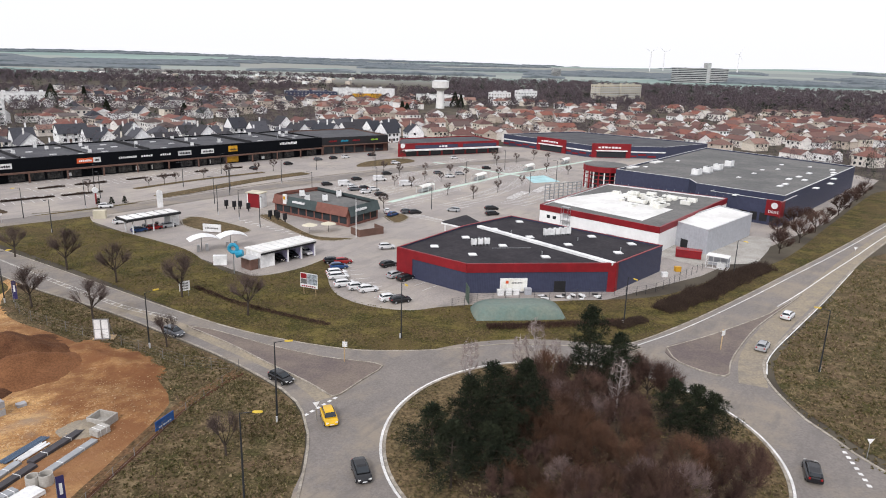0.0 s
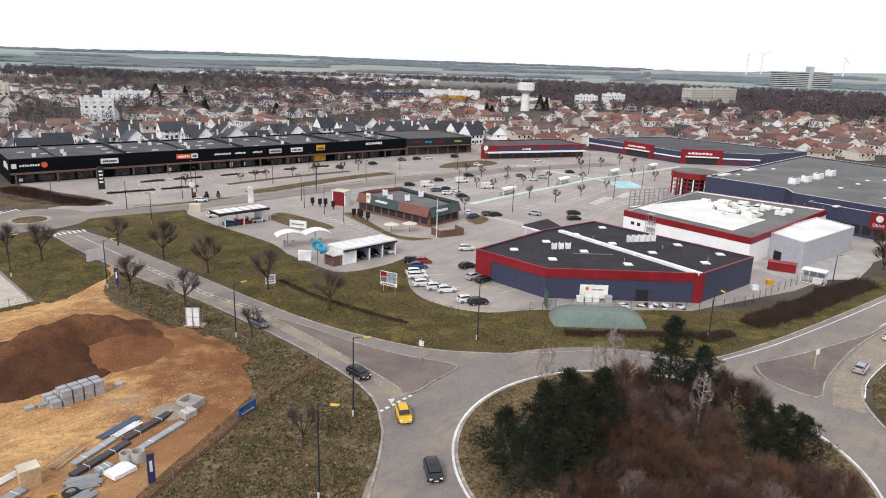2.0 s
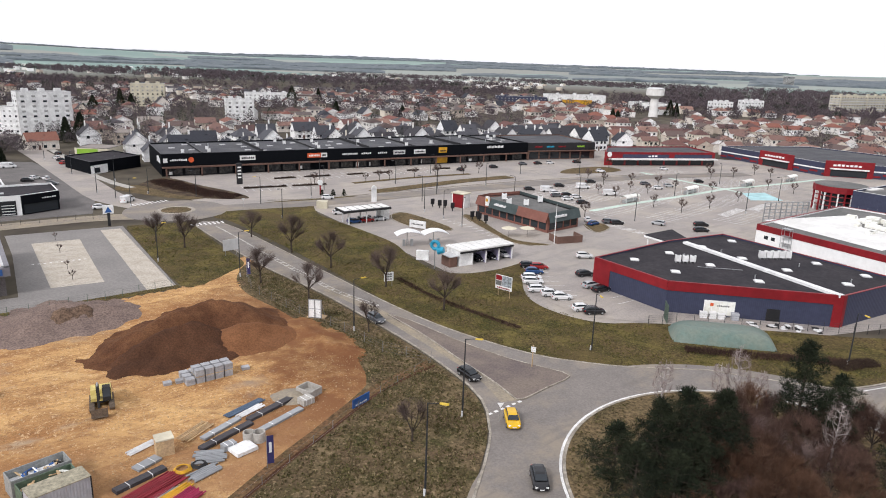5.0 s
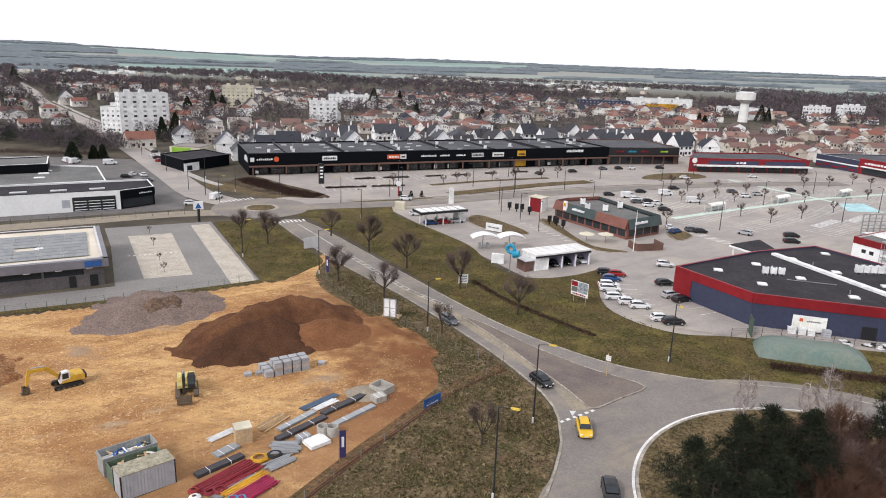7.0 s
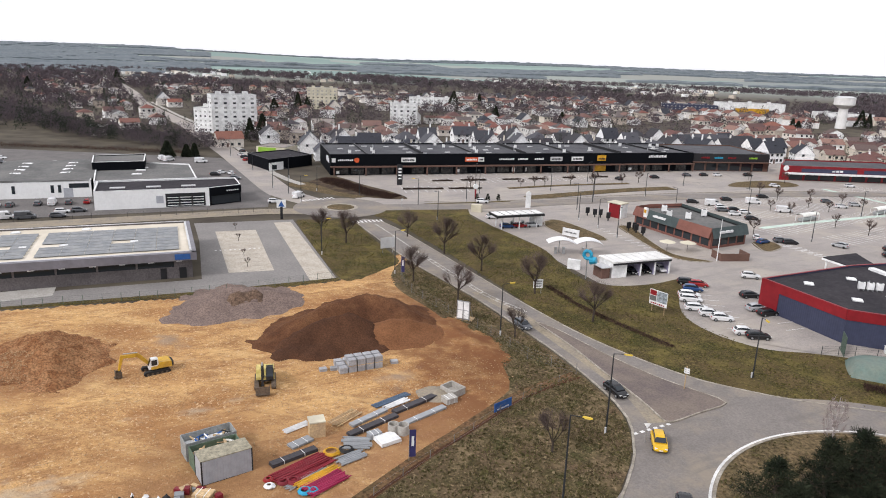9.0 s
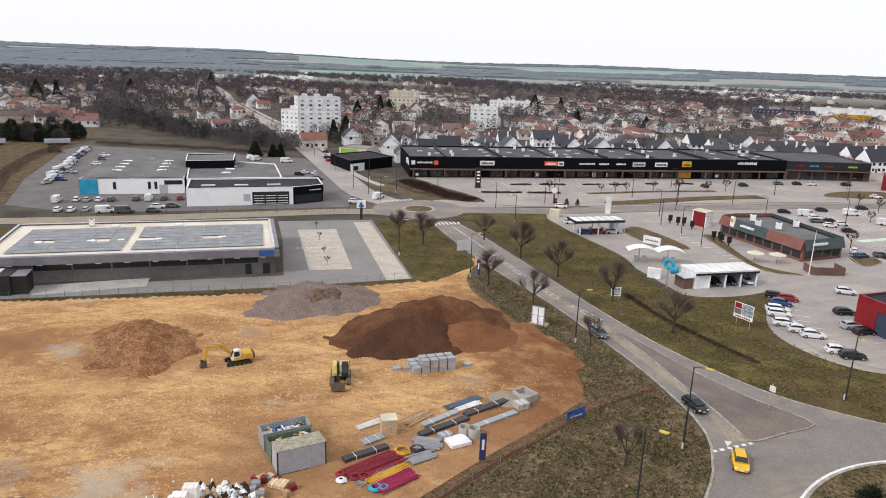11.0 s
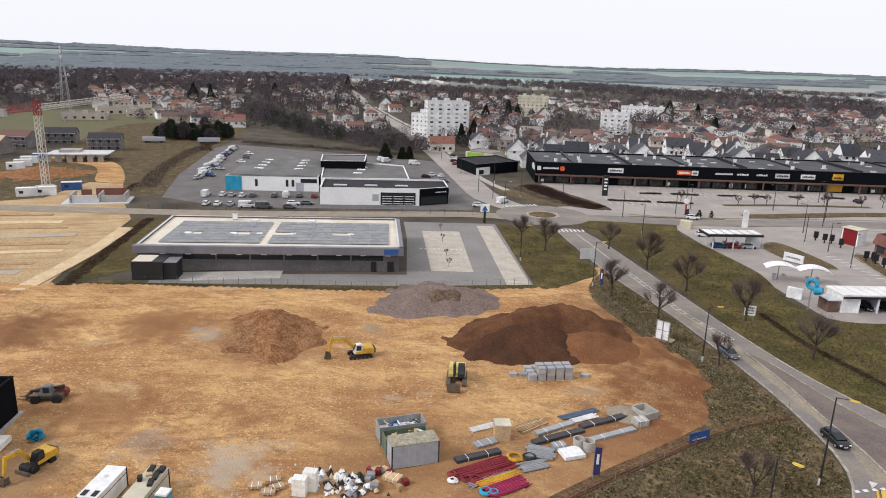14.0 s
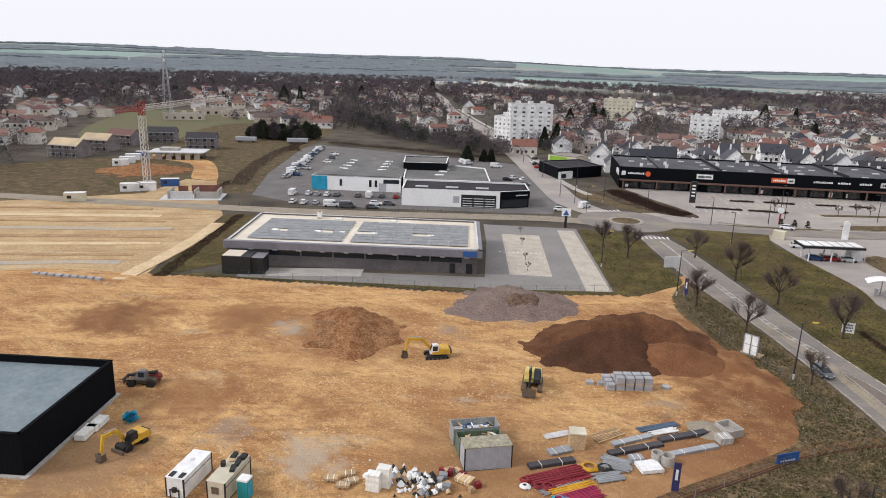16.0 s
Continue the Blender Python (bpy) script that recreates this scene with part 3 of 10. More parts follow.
for i in range(26):
    u = 2 + i * (L - 4) / 26
    if i % 5 == 4:
        continue
    g0 = f.panel("shop_window", shop, u, u + 5.2, 0.3, 3.0, SHOPGLASS, 0.06)
    f.panel("frame", g0, u - 0.1, u + 5.3, 3.0, 3.12, STEEL, 0.1)
    if random.random() < 0.4:
        f.panel("poster", g0, u + 0.4, u + random.uniform(0.8, 2.2), 0.6, random.uniform(1.2, 2.4), random.choice((WHITE, COPING, LETTER)), 0.09)
for u, wd, mt in ((2.8, 6.2, 0), (10.4, 2.0, 1), (28.4, 6.0, 2), (55.5, 5.6, 3), (61.2, 2.6, 2), (70.4, 7.0, 0), (79, 4.6, 0), (86.6, 4.4, 0), (94, 5.6, 4), (104, 5.6, 2), (116.4, 4.2, 5), (142, 9.2, 0)):
    if mt == 0:
        f.bars("sign", shop, u, u + wd, 5.7 if u < 120 else 6.3, LETTER, int(wd * 1.3), 0.7 if u < 120 else 1.1, 1.0, "white lettering")
    elif mt == 1:
        p = f.at(u, 0.9)
        part("sign", Mesh().tube((*p, 6.0), Vector((*p, 6.0)) + Vector((*f.n, 0)) * 0.15, 1.0, 1.0, 14), ORANGE, shop, "round orange sign")
    else:
        s = f.panel("sign", shop, u, u + wd, 5.1, 6.9 + (mt == 5) * 0.6, (WHITE, WHITE, WHITE, ORANGE, COPING, YELLOW)[mt], 1.1)
        f.bars("lettering", s, u + 0.5, u + wd - 0.5, 5.6, DARKTRIM if mt != 3 else LETTER, 7, 0.75, 1.18)
f.panel("sign", shop, 0.5, 2.0, 5.2, 6.8, WHITE, 1.05)
f.panel("yellow_front", shop, 115.6, 121.4, 0.4, 3.2, YELLOW, 0.12, label="yellow shop front")
for i in range(7):
    u = L * (0.09 + 0.137 * i)
    p = f.at(u, -18)
    part("party_wall", Mesh().box(*p, 7.8, 0.5, 35, 1.15 if i % 2 else 0.7, f.turn), DARKTRIM, shop)
random.seed(8)
for i in range(60):
    p = f.at(random.uniform(3, L - 3), random.uniform(-30, -3))
    k = random.random()
    if k < 0.6:
        part("skylight", Mesh().box(*p, 7.8, 2.2, 1.2, 0.3, f.turn), COPING, shop)
    elif k < 0.85:
        ac_unit(shop, *p, 7.8, f.turn, 1.0)
    else:
        part("vent_pipe", Mesh().tube((*p, 7.7), (*p, 9.1), 0.3, 0.3, 8), STEEL, shop)
f3 = shf[3]
f3.bars("lettering", shop, 24, 33, 4.4, LETTER, 4, 2.4, 0.12, "tall white lettering")
wing, wgf = hall("shop_wing", "black and brown shop wing with coloured signs", [SHOP_B, (-30, 354), (-52, 384), SHOP_B + sn * 36 + sd * 4], 8.0, BRONZE, DARKFELT, 0.5, DARKTRIM)
f = wgf[0]
f.panel("fascia", wing, 0, f.length, 4.4, 8.02, DARKTRIM, 0.5)
f.panel("canopy", wing, 0, f.length, 4.1, 4.4, BRONZE, 2.2)
for i in range(6):
    f.panel("shop_window", wing, 1.5 + i * 5.8, 6.3 + i * 5.8, 0.3, 3.6, GLASS, 0.06)
for u, mt in ((4, REDP), (10.5, SKYBLUE), (17, REDP), (27.5, GREENS)):
    f.bars("sign", wing, u, u + 4.2, 5.8, mt, 6, 0.8, 0.65)
wgf[1].panel("fascia", wing, 0, wgf[1].length, 0, 8.0, DARKTRIM, 0.3)

redshop, rf = hall("red_shop", "red and grey shop with a white canopy", [(-22.8, 331.2), (27.4, 359.4), (15.5, 381), (-23.6, 356)], 6.2, REDP, DARKFELT, 0.45, REDP)
for f in rf[:1]:
    f.panel("fascia", redshop, 9, 33, 3.6, 5.2, NAVY, 0.15)
    f.panel("fascia", redshop, 36, 56, 3.6, 5.2, NAVY, 0.15)
    f.panel("canopy", redshop, 2, f.length, 2.9, 3.4, WHITE, 3.0)
    for i in range(8):
        f.panel("shop_window", redshop, 4 + i * 6.8, 9.8 + i * 6.8, 0.2, 2.8, GLASS, 0.05)
    f.bars("sign", redshop, 22, 27, 4.0, LETTER, 3, 0.8, 0.25)
f = rf[3]
f.panel("logo_panel", redshop, 20, f.length, 0, 7.0, REDP, 0.2)
p = rf[0].at(2.2, 0.2)
part("logo_disc", Mesh().tube((*p, 5.2), Vector((*p, 5.2)) + Vector((*rf[0].n, 0)) * 0.1, 1.2, 1.2, 16), LETTER, redshop)

mall, mf = hall("mall_hall", "dark navy shop hall with red entrance frames", [(33, 397), (73, 350.5), (112, 352), (142, 376), (80, 424)], 6.0, NAVY, DARKFELT, 0.45, COPING)
for f, spans in ((mf[0], ((26, 46),)), (mf[1], ((1, 21),))):
    f.panel("white_strip", mall, 0, f.length, 2.9, 3.5, WHITE, 0.1)
    for a, b in spans:
        fr = f.panel("entrance_frame", mall, a, b, 0, 7.2, REDP, 0.6, label="red entrance frame")
        f.panel("door", fr, a + 2.5, b - 2.5, 0.2, 3.2, GLASS, 0.66)
        f.panel("canopy", fr, a + 2, b - 2, 3.4, 3.9, WHITE, 1.8)
        f.bars("sign", fr, a + 3, b - 5, 4.8, LETTER, 7, 0.9, 0.72)
    for i in range(int(f.length / 5)):
        f.panel("brick_strip", mall, i * 5, i * 5 + 4.2, 0.6 + (i % 2) * 0.8, 1.4 + (i % 2) * 0.8, REDP, 0.06)

# ---- discount store with solar panels ----
AP = [(-147.2, 48.3), (-112.6, 92.0), (-135.0, 109.0), (-170.0, 65.2)]
disc, df = hall("supermarket", "grey supermarket with rows of roof solar panels", AP, 5.6, material("grey_brick", (0.13, 0.115, 0.115), 0.85, 0.2, 0.3, big=4), CREAMROOF, 0.35, COPING)
AFASC = material("grey_fascia", (0.2, 0.19, 0.21), 0.5, 0.06, 1.0, big=6)
f = df[0]
f.panel("fascia", disc, -0.6, f.length + 0.9, 4.0, 5.65, AFASC, 1.1)
df[1].panel("fascia", disc, -1.0, df[1].length, 4.0, 5.65, AFASC, 0.9)
df[3].panel("fascia", disc, 0, df[3].length, 4.0, 5.65, AFASC, 0.3)
for i in range(6):
    f.panel("window", disc, 9.4 + i * 7.2, 16.2 + i * 7.2, 2.5, 3.7, GLASS, 0.04)
for i in range(10):
    f.panel("lamp", disc, 5 + i * 5.3, 6.1 + i * 5.3, 3.85, 3.98, WHITE, 1.0)
f.panel("door", disc, f.length - 6.2, f.length - 5.0, 0, 2.3, DARKTRIM, 0.06)
f.panel("door", disc, f.length - 2.6, f.length - 1.2, 0, 2.3, DARKTRIM, 0.06)
f.panel("logo", disc, f.length - 3.3, f.length - 0.3, 4.25, 5.4, BLUE, 1.2, label="blue sign of plain shapes")
fu, fn = f.d, -f.n
for b0, b1, k in ((3.4, 25.0, 0), (26.8, 53.4, 1)):
    for r in range(8):
        for i in range(6):
            u0 = b0 + i * (b1 - b0) / 6
            v0 = 3.0 + r * 2.55
            if r == 3 and (i + k) % 3 == 1:
                continue
            c = f.a + fu * (u0 + (b1 - b0) / 12) + fn * (v0 + 0.9)
            m = Mesh().box(0, 0, 0, (b1 - b0) / 6 - 0.08, 1.75, 0.06)
            m.v = [(pose(c.x, c.y, 5.5, 0, 0, f.turn) @ pose(0, 0, 0, 5) @ Vector(v))[:] for v in m.v]
            part("solar_panel", m, SOLAR, disc)
for u, v in ((7.4, 11.6), (17.6, 11.6), (23.6, 11.6), (31.2, 11.6), (44.6, 11.6), (20, 25.4), (34, 25.4)):
    c = f.a + fu * u + fn * v
    skylight(disc, c.x, c.y, 5.25, 1.6, 1.3, f.turn)
ac = f.a + fu * 15 + fn * 26
ac_unit(disc, ac.x, ac.y, 5.25, f.turn)
dock = thing("loading_dock", "dark green loading dock box with a cream roof", "loading dock", at=(-141.3, 49.1, 0), turn=f.turn)
part("body", Mesh().box(0, -0.6, 0, 6.2, 5.0, 3.9), DARKTRIM, dock)
part("cover", Mesh().box(-1.0, -0.6, 3.9, 4.0, 4.6, 0.12), CREAMROOF, dock)
part("ramp_bay", Mesh().box(4.4, -0.6, 0, 2.6, 4.0, 3.6), DARKTRIM, dock)
part("bay_roof", Mesh().box(4.4, -0.6, 3.6, 2.8, 4.2, 0.12), AFASC, dock)

# ---- the garage behind it ----
hallA, gf = hall("garage_hall", "white workshop hall with a grey ridged roof", [(-222.9, 104.4), (-202.8, 129.1), (-242.4, 155), (-256.7, 136.3)], 5.0, WHITEW, GREYROOF, 0.2)
gf[0].panel("blue_panel", hallA, 0, 5.5, 0, 4.9, SKYBLUE, 0.1)
for u in (10, 20.5, 22.5):
    gf[0].panel("window", hallA, u, u + 0.9, 1.6, 4.0, GLASS, 0.05)
gf[0].panel("window", hallA, 25.6, 31.2, 3.0, 4.4, GLASS, 0.05)
gf[0].panel("roller_door", hallA, 24, 26.6, 0, 3.0, GREYC, 0.05)
for i in range(4):
    for s0 in (0.27, 0.73):
        p0 = Vector((8.3, -26.8)).lerp(Vector((28.4, -2.1)), s0) + Vector((-36.5, 28.8)) * (0.32 + 0.16 * i)
        skylight(hallA, p0.x, p0.y, 5.35, 3.2, 2.2, 51)
for sgn in (0, 1):
    q0, q1 = (Vector((-222.9, 104.4)), Vector((-212.85, 116.75))) if not sgn else (Vector((-212.85, 116.75)), Vector((-202.8, 129.1)))
    back = Vector((-36.5, 28.8))
    cc = Vector((-231.2, 131.2))
    mid = (q0 + q1) / 2
    m = Mesh()
    a, b, c = q0 - cc, mid - cc, q1 - cc
    m.poly([(*a, 5.05), (*(a + back), 5.05), (*(b + back), 5.7), (*b, 5.7)]).poly([(*b, 5.7), (*(b + back), 5.7), (*(c + back), 5.05), (*c, 5.05)])
    m.poly([(*a, 5.05), (*b, 5.7), (*c, 5.05)])
    part("ridge_roof", m, GREYROOF, hallA)
dealer, dlf = hall("car_dealership", "white car dealership with workshop doors and black showroom", [(-184.2, 117.6), (-164.8, 142.6), (-162.2, 152.8), (-173.5, 161), (-199, 128.8)], 5.5, [WHITEW, BLACKP, BLACKP, WHITEW, WHITEW], BITUMEN, 0.4, WHITE)
f = dlf[0]
wg = f.panel("door_surround", dealer, 19.2, 30.4, 0.2, 4.2, DARKTRIM, 0.1)
for i in range(3):
    d = f.panel("workshop_door", dealer, 19.7 + i * 3.6, 22.8 + i * 3.6, 0.2, 3.4, GLASS, 0.16)
    for z in (0.5, 1.3, 2.1, 2.9):
        f.panel("rail", d, 19.7 + i * 3.6, 22.8 + i * 3.6, z, z + 0.2, WHITE, 0.2)
f.panel("grille", dealer, 16.6, 18.6, 1.4, 3.6, GREYC, 0.08)
dlf[1].panel("window", dealer, 0.6, 10.0, 0.3, 2.9, GLASS, 0.05)
dlf[1].bars("lettering", dealer, 5.4, 9.6, 4.0, LETTER, 6, 0.35, 0.46)
dlf[1].panel("fascia", dealer, 0, dlf[1].length, 3.1, 5.4, BLACKP, 0.4)
for i in range(3):
    c = f.a + f.d * (6 + i * 10) - f.n * 7
    part("roof_light", Mesh().box(c.x, c.y, 5.1, 4.2, 1.5, 0.25, f.turn), COPING, dealer)
back1, b1f = hall("rear_hall", "grey roofed rear hall with white trim", [(-201.8, 129.3), (-183.8, 154.2), (-209.5, 172.6), (-240, 156)], 5.0, WHITEW, GREYROOF, 0.3, WHITE)
for x, y in ((4, -6), (-6, 4), (-2, 0)):
    skylight(back1, x, y, 4.7, 3, 1.5, 50)
back2, b2f = hall("raised_hall", "black raised hall with a pale roof edge", [(-221.5, 142), (-212, 155.6), (-227, 167.5), (-236.5, 152.5)], 7.6, BLACKP, GREYROOF, 0.3, WHITE)

# ---- fast food restaurant ----
FF = [(-50.8, 202.0), (-26.4, 185.2), (-19.4, 197.0), (-40.4, 215.6), (-48.4, 207.4)]
food, fff = hall("restaurant", "fast food restaurant with green slate and brick mansard", FF, 4.6, [BRICKR, BRICKR, DARKTRIM, BRICKR, BRICKR], GREYROOF, 0.3, DARKTRIM)
for k, f in enumerate(fff):
    n = 5 if k == 0 else 2
    for i in range(n):
        u0, u1 = i * f.length / n, (i + 1) * f.length / n
        mt = (TEAL if i in (1, 2) else BRICKR) if k == 0 else (TEAL if k in (1, 2) else BRICKR)
        a, b = f.at(u0, 0.9), f.at(u1, 0.9)
        c, d = f.at(u1, -0.1), f.at(u0, -0.1)
        part("mansard", Mesh().poly([(*a, 2.9), (*b, 2.9), (*c, 5.5), (*d, 5.5)]).poly([(*d, 5.5), (*c, 5.5), (*c, 2.9), (*d, 2.9)]), mt, food)
    for i in range(int(f.length / 3.2)):
        f.panel("window", food, 0.8 + i * 3.2, 3.4 + i * 3.2, 0.7, 2.6, GLASS, 0.05)
f = fff[0]
for fq, u in ((fff[0], 8.2), (fff[1], 2.5)):
    fq.bars("sign", food, u, u + 5, 4.0, LETTER, 8, 0.6, 0.75)
part("sign_panel", Mesh().box(*fff[0].at(5.2, 0.6), 3.3, 1.4, 0.5, 2.8, fff[0].turn), WHITE, food)
part("sign_panel", Mesh().box(*fff[0].at(5.2, 0.9), 4.6, 0.8, 0.3, 0.9, fff[0].turn), YELLOW, food)
for x, y in ((-6, 3), (2, -3), (5, 4), (-3, -4)):
    ac_unit(food, x, y, 4.3, 20, 1.3)
kiosk = thing("play_kiosk", "red and white kiosk with a flat white roof", "kiosk", at=(-58.0, 208.6, 0), turn=-18)
part("body", Mesh().box(0, 0, 0, 4.2, 3.2, 4.4), REDP, kiosk)
part("side_wall", Mesh().box(-2.2, 0, 0, 0.3, 3.4, 4.4), WHITE, kiosk)
part("side_wall", Mesh().box(2.3, 0, 0, 0.3, 3.4, 4.4), WHITE, kiosk)
part("kiosk_roof", Mesh().box(0, 0, 4.4, 5.2, 4.0, 0.3), CREAM, kiosk)
terr = thing("terrace_screen", "brown timber bin screen beside the restaurant", "screen", at=(-20.4, 178.4, 0), turn=38)
part("panel", Mesh().box(0, -2.2, 0, 7.5, 0.15, 1.9), BRONZE, terr)
part("panel", Mesh().box(-3.7, 0, 0, 0.15, 4.4, 1.9), BRONZE, terr)
part("panel", Mesh().box(3.7, 0, 0, 0.15, 4.4, 1.9), BRONZE, terr)

# ---- car wash, canopies and fuel station ----
wash = thing("car_wash", "white roofed car wash with open bays", "car wash", at=(-37.1, 152.0, 0), turn=50.5)
part("wash_roof", Mesh().box(0, 0, 3.4, 15.6, 6.0, 0.35), WHITEROOF, wash)
part("roof_edge", Mesh().box(0, -3.0, 3.0, 15.4, 0.2, 0.42), DARKTRIM, wash)
part("technical_room", Mesh().box(-5.9, 0, 0, 3.4, 5.4, 3.3), WHITE, wash)
for i in range(7):
    part("roof_rib", Mesh().box(-6.6 + i * 2.2, 0, 3.75, 0.08, 5.9, 0.07), COPING, wash)
BAYWALL = material("lilac_bay_panel", (0.34, 0.32, 0.46), 0.6, 0.1, 0.5, big=2)
for x in (-4.2, -0.3, 3.5, 7.4):
    part("bay_wall", Mesh().box(x, 0, 0, 0.25, 5.4, 3.3), BAYWALL, wash)
    part("bay_post", Mesh().box(x, -2.8, 0, 0.3, 0.2, 3.3), WHITE, wash)
part("back_wall", Mesh().box(1.6, 2.75, 0, 11.6, 0.2, 2.6), DARKTRIM, wash)
part("wash_equipment", Mesh().box(-9.2, -0.8, 0, 2.0, 3.4, 2.4), BRONZE, wash)
part("equipment_roof", Mesh().box(-9.2, -0.8, 2.4, 2.5, 3.9, 0.18), COPING, wash)
sculpt = thing("blue_figure_sign", "bright blue rounded plastic sign figure on a pole", "sign", at=(-44.6, 140.6, 0))
part("pole", Mesh().tube((0, 0, 0), (0, 0, 4.4), 0.12, 0.12, 8), STEEL, sculpt)
m = Mesh()
for i in range(8):
    a = radians(i * 45)
    m.tube((0.9 * math.cos(a), 0.1, 5.4 + 0.9 * math.sin(a)), (0.9 * math.cos(a + 0.8), 0.1, 5.4 + 0.9 * math.sin(a + 0.8)), 0.4, 0.4, 8)
part("ring", m, SKYBLUE, sculpt)
part("body", Mesh().tube((0.6, 0.2, 4.2), (2.0, 0.2, 4.5), 0.9, 0.7, 10), SKYBLUE, sculpt)
wallp = thing("white_screen_wall", "white screen wall beside the car wash", "screen", at=(-49.4, 146.3, 0), turn=8)
part("panel", Mesh().box(0, 0, 0, 2.9, 0.9, 2.2), WHITE, wallp)
for cx, cy, tr in ((-56.6, 156.2, 33), (-50.8, 159.7, 33)):
    um = thing("arched_canopy", "white arched fabric canopy on a steel post", "canopy", "vacuum bay canopies", at=(cx, cy, 0), turn=tr)
    m = Mesh()
    k = 9
    for i in range(k):
        for j in (-1, 1):
            u = -1 + 2 * i / (k - 1)
            m.v.append((u * 3.3, j * 1.9, 3.2 + 0.9 * (1 - u * u)))
    m.f += [(2 * i, 2 * i + 2, 2 * i + 3, 2 * i + 1) for i in range(k - 1)]
    m.v += [(v[0], v[1], v[2] - 0.08) for v in m.v]
    m.f += [(2 * k + 2 * i + 1, 2 * k + 2 * i + 3, 2 * k + 2 * i + 2, 2 * k + 2 * i) for i in range(k - 1)]
    part("fabric", m, WHITE, um, smooth=True)
    part("post", Mesh().tube((0, 1.6, 0), (0, 1.2, 4.1), 0.12, 0.1, 8), STEEL, um)
    for x in (-1, 1):
        part("vacuum", Mesh().box(x, 0.5, 0, 0.6, 0.6, 1.7), STEEL, um)
parti = thing("white_sign_wall", "long white sign wall with grey lettering", "sign", at=(-60.4, 174.0, 0), turn=-10)
part("panel", Mesh().box(0, 0, 0.4, 5.0, 0.35, 2.0), WHITE, parti)
Facade((-2.2, -0.18), (2.2, -0.18)).bars("lettering", parti, 0.3, 4.0, 1.2, GREYROOF, 9, 0.4, 0.04)
fuel = thing("fuel_station", "fuel station canopy with a white ribbed roof", "fuel station", at=(-77.7, 176.4, 0), turn=51)
part("canopy", Mesh().box(0, 0, 3.5, 14.8, 6.2, 0.6), DARKTRIM, fuel)
for i in range(6):
    part("roof_panel", Mesh().box(-6.1 + i * 2.45, 0, 4.1, 2.05, 5.0, 0.08), WHITEROOF, fuel)
for x in (-5.5, 0, 5.5):
    for y in (-2, 2):
        part("post", Mesh().box(x, y, 0, 0.25, 0.25, 3.5), WHITE, fuel)
for x in (-4.5, -1.5, 2.0):
    pu = part("fuel_pump", Mesh().box(x, 0, 0, 0.8, 0.6, 1.7), COPING, fuel)
    part("screen", Mesh().box(x, -0.31, 1.0, 0.5, 0.04, 0.4), DARKTRIM, pu)
part("booth", Mesh().box(6.8, 1, 0, 2.6, 3.2, 2.9), WHITE, fuel)
pyl = thing("price_pylon", "white fuel price pylon", "sign", at=(-85.8, 203.3, 0), turn=40)
part("panel", Mesh().box(0, 0, 0, 1.6, 0.5, 4.6), WHITE, pyl)
part("head", Mesh().tube((0, -0.25, 4.6), (0, 0.25, 4.6), 0.8, 0.8, 12), WHITE, pyl)

# ---- fuel bladder and yard ----
blad = thing("water_bladder", "green fabric water bladder lying on the grass", "water tank", at=(14.2, 121.0, 0), turn=7)
m = Mesh()
k, q = 26, 12
for i in range(k + 1):
    for j in range(q + 1):
        u, v = 2 * i / k - 1, 2 * j / q - 1
        e = max(0, 1 - abs(u) ** 5) * max(0, 1 - abs(v) ** 4)
        m.v.append((u * 8.6 * (1 - 0.03 * v * v), v * 4.0 * (1 - 0.05 * u * u), 0.06 + 2.2 * e ** 0.62))
m.f += [(i * (q + 1) + j, (i + 1) * (q + 1) + j, (i + 1) * (q + 1) + j + 1, i * (q + 1) + j + 1) for i in range(k) for j in range(q)]
part("bladder", m, material("green_tarpaulin", (0.105, 0.16, 0.14), 0.42, 0.1, 0.6, second=(0.16, 0.185, 0.15), big=5), blad, smooth=True)
part("valve", Mesh().tube((0, 0, 1.7), (0, 0, 2.0), 0.2, 0.2, 8), STEEL, blad)
cage = thing("site_cage", "open white steel frame cage with a tarpaulin top", "cage", at=(64.6, 155.4, 0), turn=-32)
for i in range(4):
    for s in (-1, 1):
        part("post", Mesh().box(-2.4 + i * 1.6, s * 1.5, 0, 0.09, 0.09, 2.9), WHITE, cage)
for z in (0.1, 1.5, 2.85):
    for s in (-1, 1):
        part("rail", Mesh().box(0, s * 1.5, z, 4.9, 0.08, 0.09), WHITE, cage)
        part("rail", Mesh().box(s * 2.4, 0, z, 0.08, 3.0, 0.09), WHITE, cage)
part("mesh_panel", Mesh().box(0, 1.44, 0.1, 4.7, 0.03, 2.7), GREYC, cage)
part("tarpaulin", Mesh().box(0, 0, 2.94, 5.0, 3.1, 0.06), WHITEROOF, cage)
part("crate", Mesh().box(0.8, 0.3, 0.05, 1.8, 1.4, 1.2), WHITE, cage)

# ---- islands, kerbs, markings ----
ISLAND_GRASS = material("island_grass", (0.085, 0.066, 0.034), 0.95, 0.5, 0.45, 0.05, second=(0.14, 0.1, 0.055), big=5, spec=0.1)
BAYPAVE = material("beige_paving", (0.46, 0.415, 0.35), 0.9, 0.15, 0.4, second=(0.38, 0.335, 0.275), big=3)
LITTER = material("brown_litter", (0.04, 0.027, 0.02), 0.95, 0.4, 0.5, 0.05, second=(0.11, 0.08, 0.05), big=5, spec=0.1)
SAND = material("sandy_tarmac", (0.29, 0.243, 0.175), 0.9, 0.14, 0.4, second=(0.225, 0.195, 0.158), big=4)
region("roundabout_island", ring(*RB, 23.6, 40), 0.14, ISLAND_GRASS, label="round grass island of the roundabout", category="grass", step=2.0)
